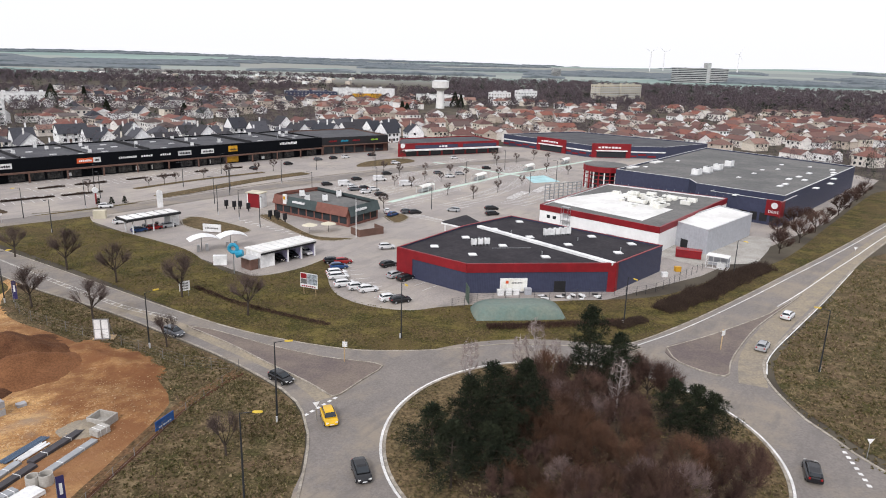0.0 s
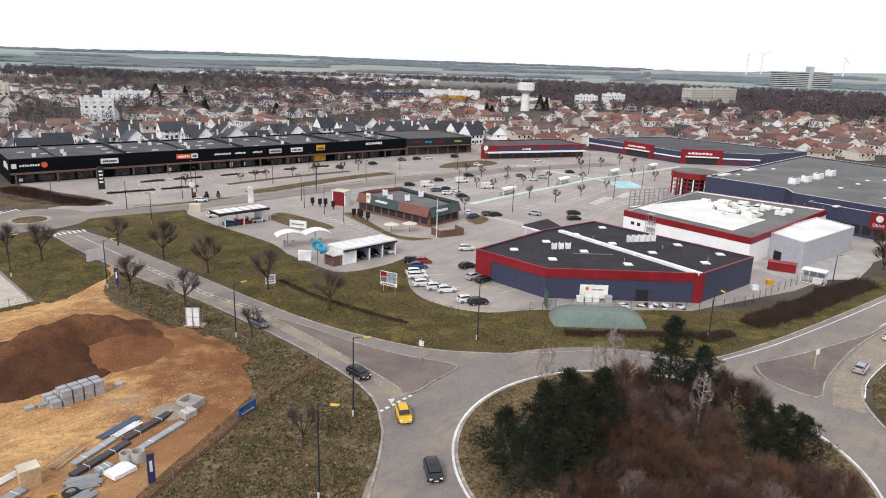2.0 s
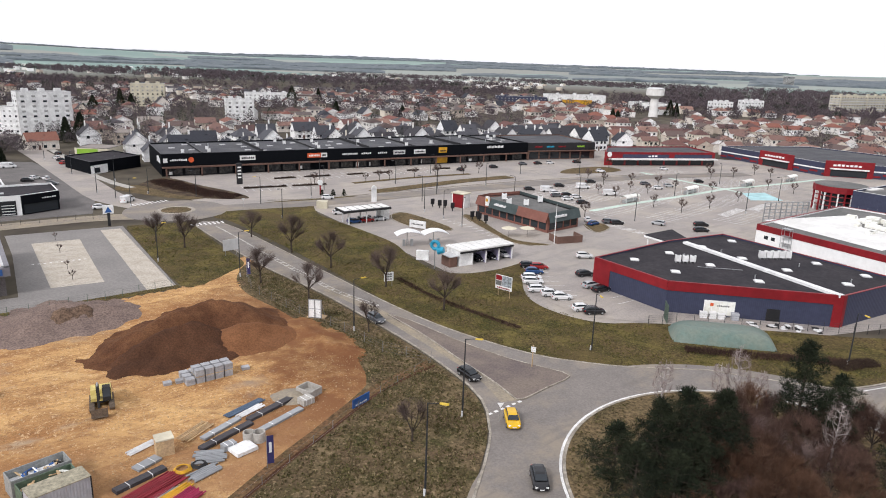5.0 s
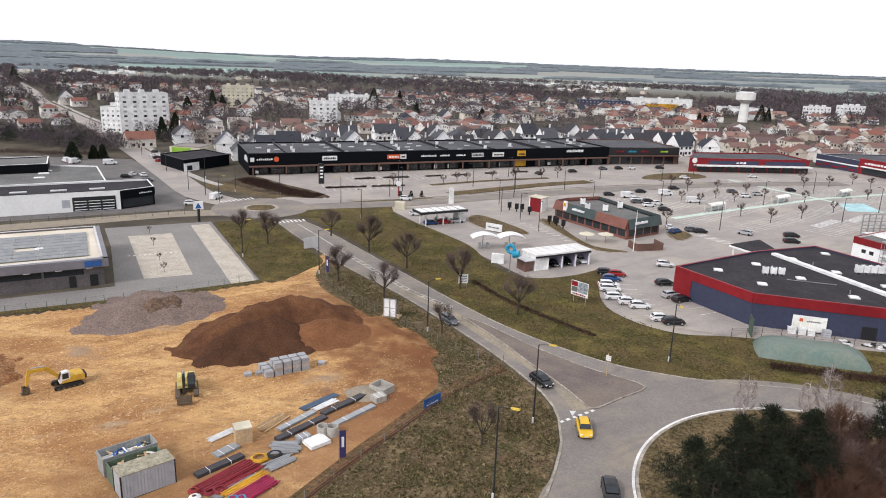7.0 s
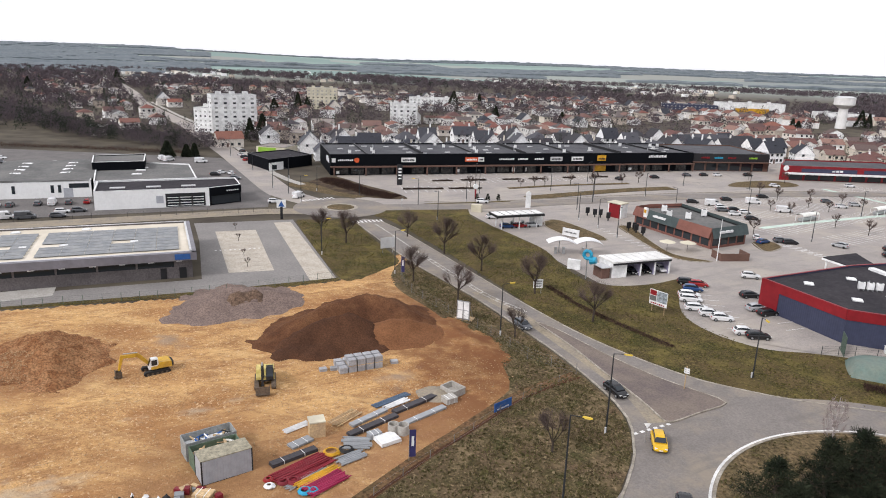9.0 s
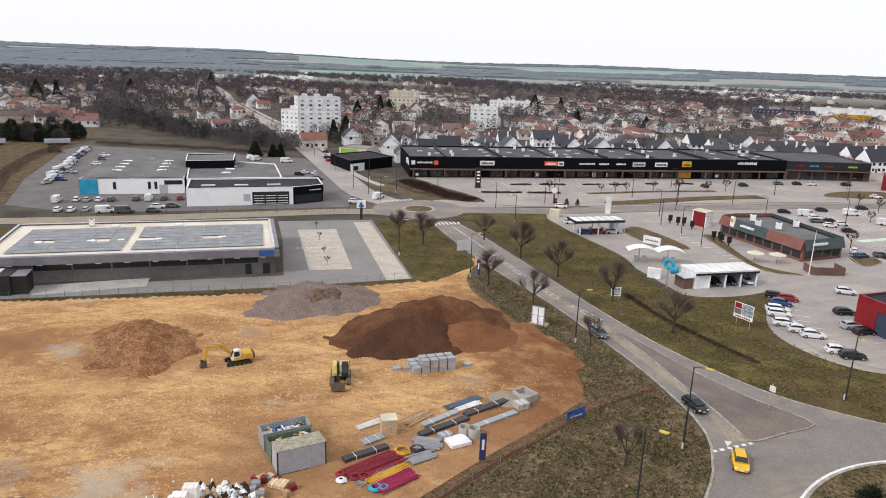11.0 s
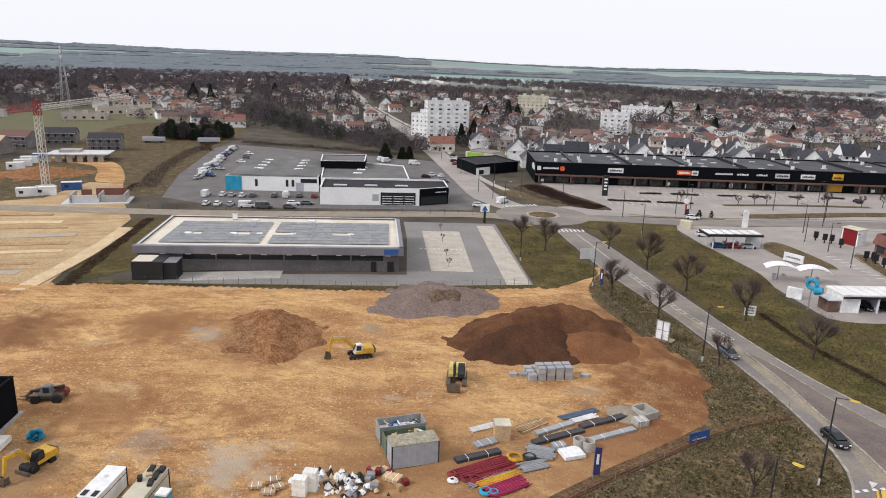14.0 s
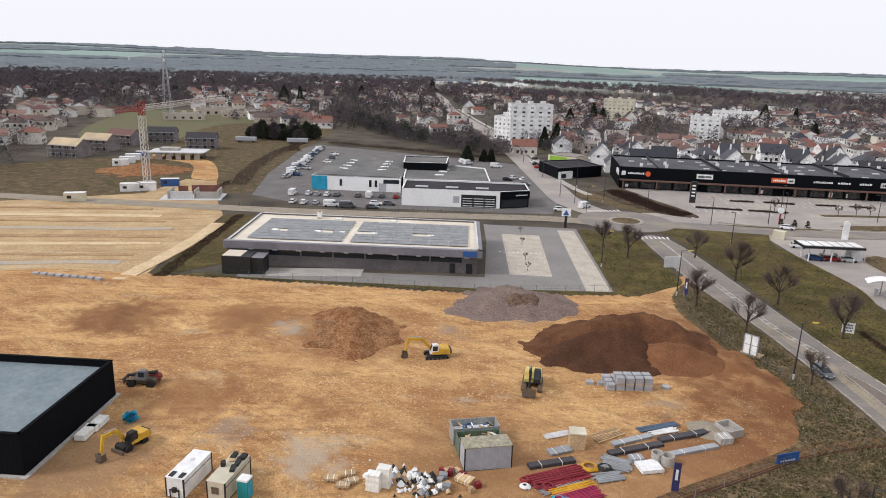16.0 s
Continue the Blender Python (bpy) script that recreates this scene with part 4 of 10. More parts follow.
region("roundabout_planting", ring(RB[0] + 1.5, RB[1] - 1, 18.5, 30), 0.16, LITTER, label="bare leaf litter under the trees", category="ground", step=2.0)


def ring_kerb(name, c, r0, r1, z, h, mat, label, k=96):
    m = Mesh()
    a, b = ring(*c, r0, k), ring(*c, r1, k)
    for i in range(k):
        j = (i + 1) % k
        if h:
            m.prism([a[i], b[i], b[j], a[j]], z, z + h)
        else:
            m.poly([(*a[i], z), (*b[i], z), (*b[j], z), (*a[j], z)])
    return tagged(part(name, m, mat), label, "kerb" if h else "marking", kind="structure")


ring_kerb("kerb_roundabout", RB, 23.5, 23.85, 0.05, 0.16, KERB, "pale concrete kerb round the island")
ring_kerb("line_roundabout", RB, 23.95, 24.27, 0.102, 0, PAINT, "white painted line round the island")

SPLIT_W = [(-43.4, 109.6), (-34.1, 102.8), (-26.2, 96.0), (-19.2, 90.2), (-14.6, 85.8), (-13.7, 86.4), (-11.2, 91.1), (-8.7, 96.0), (-12.4, 97.4), (-18.6, 98.8), (-27.8, 102.6), (-38.4, 108.2)]
SPLIT_E = [(37.6, 106.2), (37.9, 100.5), (43.2, 95.8), (46, 100.6), (49.2, 105.8), (57.3, 116.9), (68.6, 129.3), (75, 136.4), (66, 127.4), (60.5, 122.2), (47, 112.2)]
for nm, pts in (("west", SPLIT_W), ("east", SPLIT_E)):
    region("traffic_island_" + nm, pts, 0.02, ISLAND, label="pinkish tarmac traffic island", category="traffic island", thick=0.2, step=1.5)
    ribbon("kerb_" + nm, pts + pts[:1], 0.22, 0.06, KERB, label="pale concrete kerb", category="kerb", lift=0.19, step=1.5)
# sandy, worn lane edges beside the islands
ribbon("lane_west", [(-60, 118.5), (-46, 110.5), (-36, 103.4), (-27, 96.6), (-20, 90.6), (-15.6, 85)], 2.4, 0.089, SAND, label="sandy worn edge of the lane", category="road")
ribbon("lane_east", [(46.4, 93), (49.4, 100.5), (53.5, 107.6), (61, 117.3), (72.5, 131), (83, 143.5), (96, 158.6), (112, 176), (136, 202), (200, 270)], 4.0, 0.1, SAND, label="sandy worn lane", category="road")
near_edge = [(-14.4, 60), (-15.1, 69.6), (-16, 75.8), (-17.8, 81.3), (-21.9, 87.5), (-32.9, 97.2), (-45.3, 106), (-59.7, 115.6), (-77.6, 125.6), (-97.7, 138.8), (-116, 152)]
far_edge = [(11.4, 106.2), (0.5, 103), (-7.1, 101.9), (-16.2, 102.2), (-31.2, 107.3), (-45.7, 115.4), (-66, 128.8), (-86.6, 142.6), (-103.6, 153.6), (-113, 158)]
ribbon("kerb_near", near_edge, 0.32, 0.05, KERB, label="pale concrete kerb of the road", category="kerb", lift=0.13)
ribbon("kerb_far", far_edge, 0.3, 0.05, KERB, label="pale concrete kerb of the road", category="kerb", lift=0.1)
ribbon("kerb_north", [(11.4, 106.2), (20, 106), (30.4, 106.9), (42.5, 116), (58.5, 130.9), (79.4, 151.5), (103.4, 175.2), (138, 210.4)], 0.3, 0.05, KERB, label="pale concrete kerb of the road", category="kerb", lift=0.1)
ribbon("kerb_east", [(140, 203.8), (115, 176.8), (96.7, 156), (78.4, 133.6), (65.2, 118.2), (55.6, 106.8), (51.5, 101.1), (49.5, 96), (48.9, 89.7), (49.2, 83), (50.5, 78), (52.6, 70.8), (62, 55)], 0.4, 0.05, KERB, label="pale concrete kerb of the road", category="kerb", lift=0.12)
ribbon("line_edge", [(33, 107), (43, 114.8), (59, 129.6), (80, 150.2), (104, 173.9), (138, 208.8)], 0.2, 0.105, PAINT, label="white edge line", category="marking")
ribbon("line_east_centre", [(66.4, 128.6), (75.5, 137.8), (92, 155.4), (105, 169), (130, 195.6), (200, 268)], 0.25, 0.106, PAINT, label="white centre line", category="marking")
ribbon("line_east_edge", [(50.2, 97), (52.2, 101.4), (56, 106.8), (66, 118.6), (79, 134), (97, 156)], 0.2, 0.106, PAINT, label="white edge line", category="marking")
mid = [(-47, 113.2), (-57.5, 117.8), (-66.5, 123.6), (-82, 134), (-100, 146.6), (-111, 154)]
m = Mesh()
q = curve_pts(mid, 0.5)
for i in range(len(q) - 1):
    d = (q[i + 1] - q[i]).normalized()
    s = Vector((-d.y, d.x))
    wdt = 0.5 if i < len(q) * 0.55 else 0.12
    for sg in (-1, 1):
        a, b = q[i] + s * sg * wdt, q[i + 1] + s * sg * wdt
        m.poly([(*(a - s * 0.09), 0.1), (*(b - s * 0.09), 0.1), (*(b + s * 0.09), 0.1), (*(a + s * 0.09), 0.1)])
    if i % 5 == 0 and i < len(q) * 0.55:
        a, b = q[i] - s * 0.5, q[i] + s * 0.5
        m.poly([(*(a - d * 0.2), 0.101), (*(a + d * 0.2), 0.101), (*(b + d * 0.2), 0.101), (*(b - d * 0.2), 0.101)])
tagged(part("line_west_centre", m, material("worn_road_paint", (0.5, 0.48, 0.44), 0.8, 0.3, 0.5, second=(0.34, 0.32, 0.29), big=2)), "white ladder marking along the road's middle", "marking", kind="structure")


def blocks_line(name, a, b, n, sx, sy, label, z=0.107):
    a, b = Vector(a), Vector(b)
    d = b - a
    m = Mesh()
    for i in range(n):
        p = a + d * (i / (n - 1))
        m.box(p.x, p.y, z, sx, sy, 0.004, math.degrees(math.atan2(d.y, d.x)))
    return tagged(part(name, m, PAINT), label, "marking", kind="structure")


blocks_line("yield_west", (-17.2, 80.6), (-14.2, 85.4), 6, 0.6, 0.45, "white give-way blocks")
blocks_line("yield_east", (48.9, 68.2), (50.0, 75.2), 7, 0.55, 0.5, "white give-way blocks")
ribbon("line_yield_east", [(50.9, 76.4), (51.8, 73), (52.5, 70), (55, 64)], 0.18, 0.107, PAINT, label="white edge line", category="marking")
blocks_line("crossing_west", (-117.0, 152.0), (-112.0, 158.5), 8, 0.5, 2.6, "white zebra crossing")
blocks_line("crossing_north", (-148, 166), (-144, 175.5), 9, 0.5, 2.6, "white zebra crossing")
# the small roundabout and the roads that meet there
MINI = (-132.5, 165.5)
m = Mesh()
a, b = ring(*MINI, 5.0, 48), ring(*MINI, 14.5, 48)
for i in range(48):
    j = (i + 1) % 48
    m.poly([(*a[i], 0.093), (*b[i], 0.093), (*b[j], 0.093), (*a[j], 0.093)])
tagged(part("road_mini_roundabout", m, ASPHALT), "tarmac of the small roundabout", "road", kind="structure")
region("mini_island", ring(*MINI, 4.2, 20), 0.05, ISLAND_GRASS, thick=0.15, label="small round grass island", category="grass", step=1.5)
ring_kerb("mini_kerb", MINI, 4.2, 5.4, 0.06, 0.1, KERB, "pale concrete kerb ring", 48)
ribbon("road_north", [(-140, 166), (-161, 171), (-190.5, 189.8), (-224, 212), (-260, 235.5), (-315, 270), (-366, 302), (-439, 343), (-561, 414), (-673, 489), (-900, 630)], 10.5, 0.086, LOT, label="straight pale tarmac road into the town", category="road", step=10)
ribbon("footpath_north", [(-168, 188), (-194, 200), (-256, 242), (-311, 277), (-362, 309), (-435, 350), (-557, 421)], 3.0, 0.08, CONCRETE, label="pale pavement beside the road", category="pavement", step=10)
ribbon("road_shops", [(-124, 172), (-115, 181), (-99, 196), (-74, 228), (-40, 268), (0, 306), (40, 336)], 9.0, 0.087, ASPHALT, label="tarmac road along the shops", category="road", step=6)
ribbon("road_rear", [(-137, 154), (-147, 145.5), (-172, 110), (-200, 73.8), (-262, 5)], 7.5, 0.083, SAND, label="sandy rear road behind the supermarket", category="road", step=6)
ribbon("kerb_shops", [(-117, 190), (-103, 201), (-78, 233), (-44, 273), (-4, 311)], 0.3, 0.05, KERB, label="pale concrete kerb", category="kerb", lift=0.12, step=6)
ribbon("median_shops", [(-92.5, 219), (-82, 237), (-70, 257), (-56, 275)], 6.0, 0.06, ISLAND_GRASS, label="thin grass median between the lanes", category="grass", step=5, lift=0.1)
ribbon("median_front", [(-106, 231.5), (-92, 252), (-73, 274)], 2.4, 0.06, ISLAND_GRASS, label="thin grass strip with young trees", category="grass", step=5, lift=0.1)
region("grass_corner", [(-38, 296), (-24, 304), (-14, 318), (-22, 326), (-36, 312)], 0.05, ISLAND_GRASS, label="brown grass corner before the red shop", category="grass")
region("shrub_bank", [(-168, 190), (-150, 185), (-136, 184), (-124, 190), (-134, 197), (-150, 202), (-171, 209)], 0.05, LITTER, label="dark bare shrub bank at the road bend", category="planting")
region("grass_north_corner", [(-172, 184), (-152, 180), (-138, 180.5), (-136, 184), (-150, 185.5), (-170, 193)], 0.06, ISLAND_GRASS, label="thin grass corner by the road", category="grass")
for pts, nm in (([(-73.6, 187.8), (-70.4, 192.1), (-53.3, 180.4), (-52.5, 175.3), (-60.2, 174.4), (-70.2, 181.2)], "fuel"), ([(-54, 195.9), (-50.5, 197.4), (-40.3, 182.4), (-32.5, 173.4), (-23.6, 172.7), (-28.3, 169.5), (-34.3, 171.5), (-45.1, 184)], "terrace"), ([(-17.9, 199.9), (-14.7, 204.8), (-10.5, 199.4), (-13.5, 191.6)], "corner")):
    region("planting_" + nm, pts, 0.0, ISLAND_GRASS, thick=0.12, label="kerbed island of thin brown grass", category="planting", step=1.5)
    ribbon("kerb_" + nm, pts + pts[:1], 0.3, 0.0, KERB, label="pale concrete kerb", category="kerb", lift=0.14, step=1.5)
# the supermarket's lot
region("pavement_supermarket", [(-87.8, 108.4), (-132.6, 144), (-150, 124), (-134, 112), (-110, 92), (-139, 54.5), (-144, 50), (-137, 46.5), (-103, 88)], 0.03, DARK_LOT, smooth=False, label="grey tarmac car park of the supermarket", category="car park")
region("bays_supermarket", [(-138.5, 121.1), (-131.9, 128.9), (-102.6, 105.2), (-108.9, 98.2)], 0.036, BAYPAVE, smooth=False, label="pale concrete parking bays", category="car park")
region("bays_kerbside", [(-134.1, 137.9), (-131.1, 141.5), (-88.0, 108.0), (-91.5, 104.2)], 0.037, BAYPAVE, smooth=False, label="pale concrete parking bays", category="car park")
region("ramp_supermarket", [(-140.6, 53.6), (-128.5, 72.5), (-124.1, 69), (-134.3, 52.1)], 0.05, CONCRETE, smooth=False, label="pale concrete delivery ramp", category="ramp")
m = Mesh()
for i in range(12):
    p = Vector((-134.5, 124.6)).lerp(Vector((-106.5, 102.2)), i / 11)
    m.box(p.x, p.y, 0.04, 6.5, 0.1, 0.004, 51)
tagged(part("line_bays", m, DARK_LOT), "thin joints between the parking bays", "marking", kind="structure")
m = Mesh()
for i in range(10):
    p = Vector((-124.5, 108.6)).lerp(Vector((-118.0, 116.2)), i / 9)
    m.box(p.x, p.y, 0.041, 0.45, 0.5, 0.004, 51)
tagged(part("line_crossing_bays", m, PAINT), "white dashed crossing between the bays", "marking", kind="structure")
region("grass_front", [(-146, 35), (-124, 60), (-103, 83.5), (-86.5, 108), (-88.3, 109.2), (-103, 88), (-137, 46.5), (-143, 42)], 0.05, LAWN, smooth=False, label="dark grass strip along the fence", category="grass")
region("grass_slope", [(-141, 28), (-196, 64.5), (-191, 73), (-166, 80), (-150, 58), (-146, 36)], 0.04, LAWN, smooth=False, label="grass slope beside the supermarket", category="grass")
YARD = material("dark_yard_tarmac", (0.115, 0.106, 0.102), 0.9, 0.15, 0.5, second=(0.15, 0.138, 0.13), big=7)
region("lot_garage", [(-150, 152), (-196, 92), (-222, 82), (-262, 104), (-330, 150), (-340, 165), (-240, 215), (-180, 186)], 0.02, YARD, smooth=False, label="dark tarmac yard of the garage", category="car park")
region("field_west", [(-262, 104), (-330, 150), (-420, 210), (-470, 160), (-380, 100), (-270, 72), (-225, 80)], 0.015, GRASS, label="rough green field behind the garage", category="field", step=10)
region("meadow_far", [(-410, 60), (-380, 104), (-440, 190), (-560, 240), (-600, 140), (-520, 90)], 0.01, material("green_meadow", (0.1, 0.105, 0.045), 0.95, 0.3, 0.6, second=(0.12, 0.1, 0.05), big=14), label="green meadow beyond the building site", category="field", step=10)
# the store's own lot, its bay lines and the hypermarket's lot markings
region("lot_store", [(-24, 149), (-22, 133), (-10, 122.5), (2, 124), (6, 130.5), (-9.5, 142.8), (-14, 158)], 0.064, LOT, smooth=False, label="worn tarmac lot beside the navy store", category="car park")
m = Mesh()
for i in range(10):
    p = Vector((-24.0, 149.5)).lerp(Vector((-9.5, 125.3)), i / 9)
    m.box(p.x, p.y, 0.075, 4.6, 0.12, 0.004, 22)
for i in range(7):
    p = Vector((-12.5, 152)).lerp(Vector((-2.5, 134)), i / 6)
    m.box(p.x, p.y, 0.075, 4.6, 0.12, 0.004, 50)
e1, e2 = Vector((0.47, 0.883)), Vector((0.883, -0.47))
LOTP = [(-52, 238), (-42, 280), (-18, 306), (24, 350), (58, 312), (44, 246), (22, 222), (-14, 214)]
for r in range(10):
    for k in range(56):
        p = Vector((-60, 212)) + e2 * (r * 15.5 + 6) + e1 * (k * 2.5 + 2)
        if inside(p.x, p.y, LOTP):
            m.box(p.x, p.y, 0.006, 9.6, 0.2, 0.004, math.degrees(math.atan2(e2.y, e2.x)))
for (ax, ay), (bx, by) in (((-134.7, 204), (-113.6, 224.4)), ((-137, 224.4), (-84, 285.5)), ((-150, 236), (-98, 296))):
    a, b = Vector((ax, ay)), Vector((bx, by))
    d = (b - a).normalized()
    s = Vector((-d.y, d.x))
    for k in range(int((b - a).length / 2.6)):
        for sg in (-1, 1):
            p = a + d * k * 2.6 + s * sg * 3.4
            m.box(p.x, p.y, 0.006, 5.0, 0.16, 0.004, math.degrees(math.atan2(s.y, s.x)))
for i in range(9):
    p = Vector((-56.8, 189.2)).lerp(Vector((-40, 176.3)), i / 8)
    m.box(p.x, p.y, 0.006, 2.4, 0.25, 0.004, 40)
for k in range(7):
    p = Vector((-9.5, 203)) + Vector((1.1, -0.9)) * k * 1.3
    m.box(p.x, p.y, 0.007, 5.2 - k * 0.3, 0.35, 0.004, 20)
tagged(part("bay_lines", m, PAINT), "thin white parking bay lines", "marking", kind="stuff")
PALEGREEN = material("green_path_paint", (0.5, 0.62, 0.53), 0.8, 0.12, 0.5, second=(0.42, 0.5, 0.44), big=5)
ribbon("path_green", [(-17.9, 221.4), (-3.3, 243.8), (15.8, 270.9), (27.2, 288.1), (43.8, 306), (71.8, 338.6)], 2.2, 0.008, PALEGREEN, label="pale green painted footpath", category="footpath", step=6)
ribbon("path_cross", [(-5.5, 317), (11.8, 301), (27.2, 288.1), (33, 283)], 2.2, 0.01, PALEGREEN, label="pale green painted footpath", category="footpath", step=6)
region("bays_blue", [(32.9, 281.5), (41.5, 287.2), (46, 272.2), (34.6, 267.1)], 0.012, material("turquoise_paint", (0.4, 0.62, 0.64), 0.8, 0.1, 0.5, big=4), smooth=False, label="turquoise painted disabled bays", category="car park")
blocks_line("crossing_lot", (22.7, 233.6), (29.1, 247.2), 11, 0.6, 3.4, "white zebra crossing", 0.014)
blocks_line("crossing_entry", (33.4, 248.2), (38.5, 259.8), 9, 0.6, 3.2, "white zebra crossing", 0.014)
random.seed(21)
mA = Mesh()
for i in range(26):
    x, y = random.uniform(-70, 60), random.uniform(190, 340)
    s = random.uniform(4, 14)
    mA.box(x, y, 0.003, s, 0.25, 0.002, random.choice((28, -62, 118)))
tagged(part("tar_seams", mA, DARK_LOT), "dark tar seams in the tarmac", "marking", kind="stuff")

# ---- vehicles ----
def gloss(name, c, rough=0.25):
    m = material(name, c, rough, 0.04, 0.5, big=2, spec=0.5)
    return m


PAINTS = {"white": gloss("white_car_paint", (0.72, 0.72, 0.72)), "black": gloss("black_car_paint", (0.012, 0.012, 0.014)), "grey": gloss("grey_car_paint", (0.1, 0.105, 0.115)),
          "silver": gloss("silver_car_paint", (0.4, 0.41, 0.42)), "blue": gloss("blue_car_paint", (0.02, 0.06, 0.17)), "red": gloss("red_car_paint", (0.3, 0.015, 0.015)), "yellow": gloss("yellow_car_paint", (0.75, 0.45, 0.01))}
TYRE = material("tyre_rubber", (0.02, 0.02, 0.02), 0.9, 0.1)
LAMPW = material("headlight", (0.75, 0.75, 0.72), 0.2, 0.02)
LAMPR = material("tail_light", (0.35, 0.01, 0.01), 0.3, 0.02)


def loft(sections):
    """A closed skin through cross sections of equal point count."""
    m, k = Mesh(), len(sections[0])
    for s in sections:
        m.v += s
    for i in range(len(sections) - 1):
        m.f += [(i * k + j, i * k + (j + 1) % k, (i + 1) * k + (j + 1) % k, (i + 1) * k + j) for j in range(k)]
    m.f += [tuple(range(k - 1, -1, -1)), tuple(range((len(sections) - 1) * k, len(sections) * k))]
    return m


def car(color, kind="hatchback", close=True):
    """A parked car heading along +x, on its wheels."""
    t = thing("car" if kind != "van" else "van", "", "car" if kind != "van" else "van")
    pt = PAINTS[color]

    def section(x, w, z0, z1, round_=0.12):
        return [(x, -w, z0 + 0.1), (x, -w, z1 - round_), (x, -w + round_ * 1.3, z1), (x, w - round_ * 1.3, z1), (x, w, z1 - round_), (x, w, z0 + 0.1), (x, w - 0.12, z0), (x, -w + 0.12, z0)]
    if kind == "van":
        low = [(-2.6, 0.9, 0.3, 1.1), (-2.5, 0.97, 0.25, 1.2), (1.5, 0.97, 0.25, 1.2), (2.35, 0.92, 0.25, 1.05), (2.6, 0.8, 0.35, 0.85)]
        top = [(-2.55, 0.92, 1.2, 2.1), (-2.45, 0.93, 1.2, 2.2), (0.7, 0.92, 1.2, 2.2), (1.15, 0.88, 1.2, 2.05), (1.9, 0.86, 1.15, 1.25)]
        glass = [(0.5, 0.945, 1.3, 1.85), (1.1, 0.93, 1.3, 1.8), (1.62, 0.9, 1.25, 1.5)]
        axle, wr = (-1.6, 1.65), 0.36
    else:
        e = {"hatchback": 0.0, "estate": 0.35}[kind]
        low = [(-2.05 - e, 0.72, 0.35, 0.85), (-1.95 - e, 0.86, 0.25, 0.95), (-0.9, 0.9, 0.2, 0.95), (0.7, 0.9, 0.2, 0.95), (1.5, 0.88, 0.22, 0.85), (1.95, 0.8, 0.28, 0.72), (2.1, 0.66, 0.35, 0.6)]
        top = [(-1.85 - e, 0.68, 0.9, 1.0), (-1.55 - e, 0.66, 0.9, 1.38), (-0.9, 0.66, 0.9, 1.48), (0.1, 0.66, 0.9, 1.46), (0.45, 0.65, 0.9, 1.36), (1.15, 0.72, 0.86, 0.95)]
        glass = [(-1.78 - e, 0.705, 0.98, 1.06), (-1.5 - e, 0.695, 0.98, 1.33), (-0.9, 0.69, 0.98, 1.41), (0.1, 0.69, 0.98, 1.39), (0.4, 0.68, 0.98, 1.3), (1.05, 0.74, 0.94, 0.99)]
        axle, wr = (-1.3 - e / 2, 1.3), 0.32
    body = part("body", loft([section(*s) for s in low]), pt, t, smooth=False)
    cabin = part("roof", loft([section(*s) for s in top]), pt, t)
    part("window", loft([section(x, w, z0, z1, 0.05) for x, w, z0, z1 in glass]), GLASS, t)
    x0, x1 = (top[3][0], top[-1][0]) if kind != "van" else (1.12, 1.95)
    z0, z1 = (top[4][3], top[-1][3]) if kind != "van" else (2.05, 1.25)
    ww = 0.58 if kind != "van" else 0.8
    xa = top[4][0] if kind != "van" else 1.15
    part("windscreen", Mesh().poly([(xa + 0.05, -ww, z0 + 0.015), (x1 - 0.03, -ww - 0.05, z1 + 0.05), (x1 - 0.03, ww + 0.05, z1 + 0.05), (xa + 0.05, ww, z0 + 0.015)]), GLASS, t)
    if kind != "van":
        xr = top[0][0]
        part("rear_window", Mesh().poly([(xr - 0.01, -0.55, 1.04), (xr + 0.26, -0.52, 1.35), (xr + 0.26, 0.52, 1.35), (xr - 0.01, 0.55, 1.04)]), GLASS, t)
    for x in axle:
        for s in (-1, 1):
            y = s * (0.82 if kind != "van" else 0.88)
            w = part("wheel", Mesh().tube((x, y - 0.1, wr), (x, y + 0.1, wr), wr, wr, 12), TYRE, t)
            if close:
                part("rim", Mesh().tube((x, y - s * 0.02, wr), (x, y + s * 0.115, wr), wr * 0.6, wr * 0.6, 8), STEEL, w)
    xf, xb = low[-1][0], low[0][0]
    for s in (-1, 1):
        part("headlight", Mesh().box(xf - 0.2, s * 0.58, 0.58 if kind != "van" else 0.75, 0.28, 0.3, 0.14), LAMPW, t)
        part("tail_light", Mesh().box(xb + 0.02, s * 0.62, 0.72 if kind != "van" else 0.9, 0.14, 0.22, 0.2), LAMPR, t)
    if not close:
        return t
    part("number_plate", Mesh().box(xf + 0.0, 0, 0.42, 0.06, 0.5, 0.11), LETTER, t)
    return t


CARS = {}


def park(color, x, y, turn, kind="hatchback", z=0.0, label="", group=""):
    close = math.hypot(x, y) < 165
    key = (color, kind, close)
    if key not in CARS:
        CARS[key] = ob = car(color, kind, close)
        ob.matrix_basis = pose(x, y, z, 0, 0, turn)
    else:
        ob = copy_thing(CARS[key], pose(x, y, z, 0, 0, turn))
    ob["label"] = label or f"{color} {kind} parked on the tarmac"
    if group:
        ob["group"] = group
    return ob


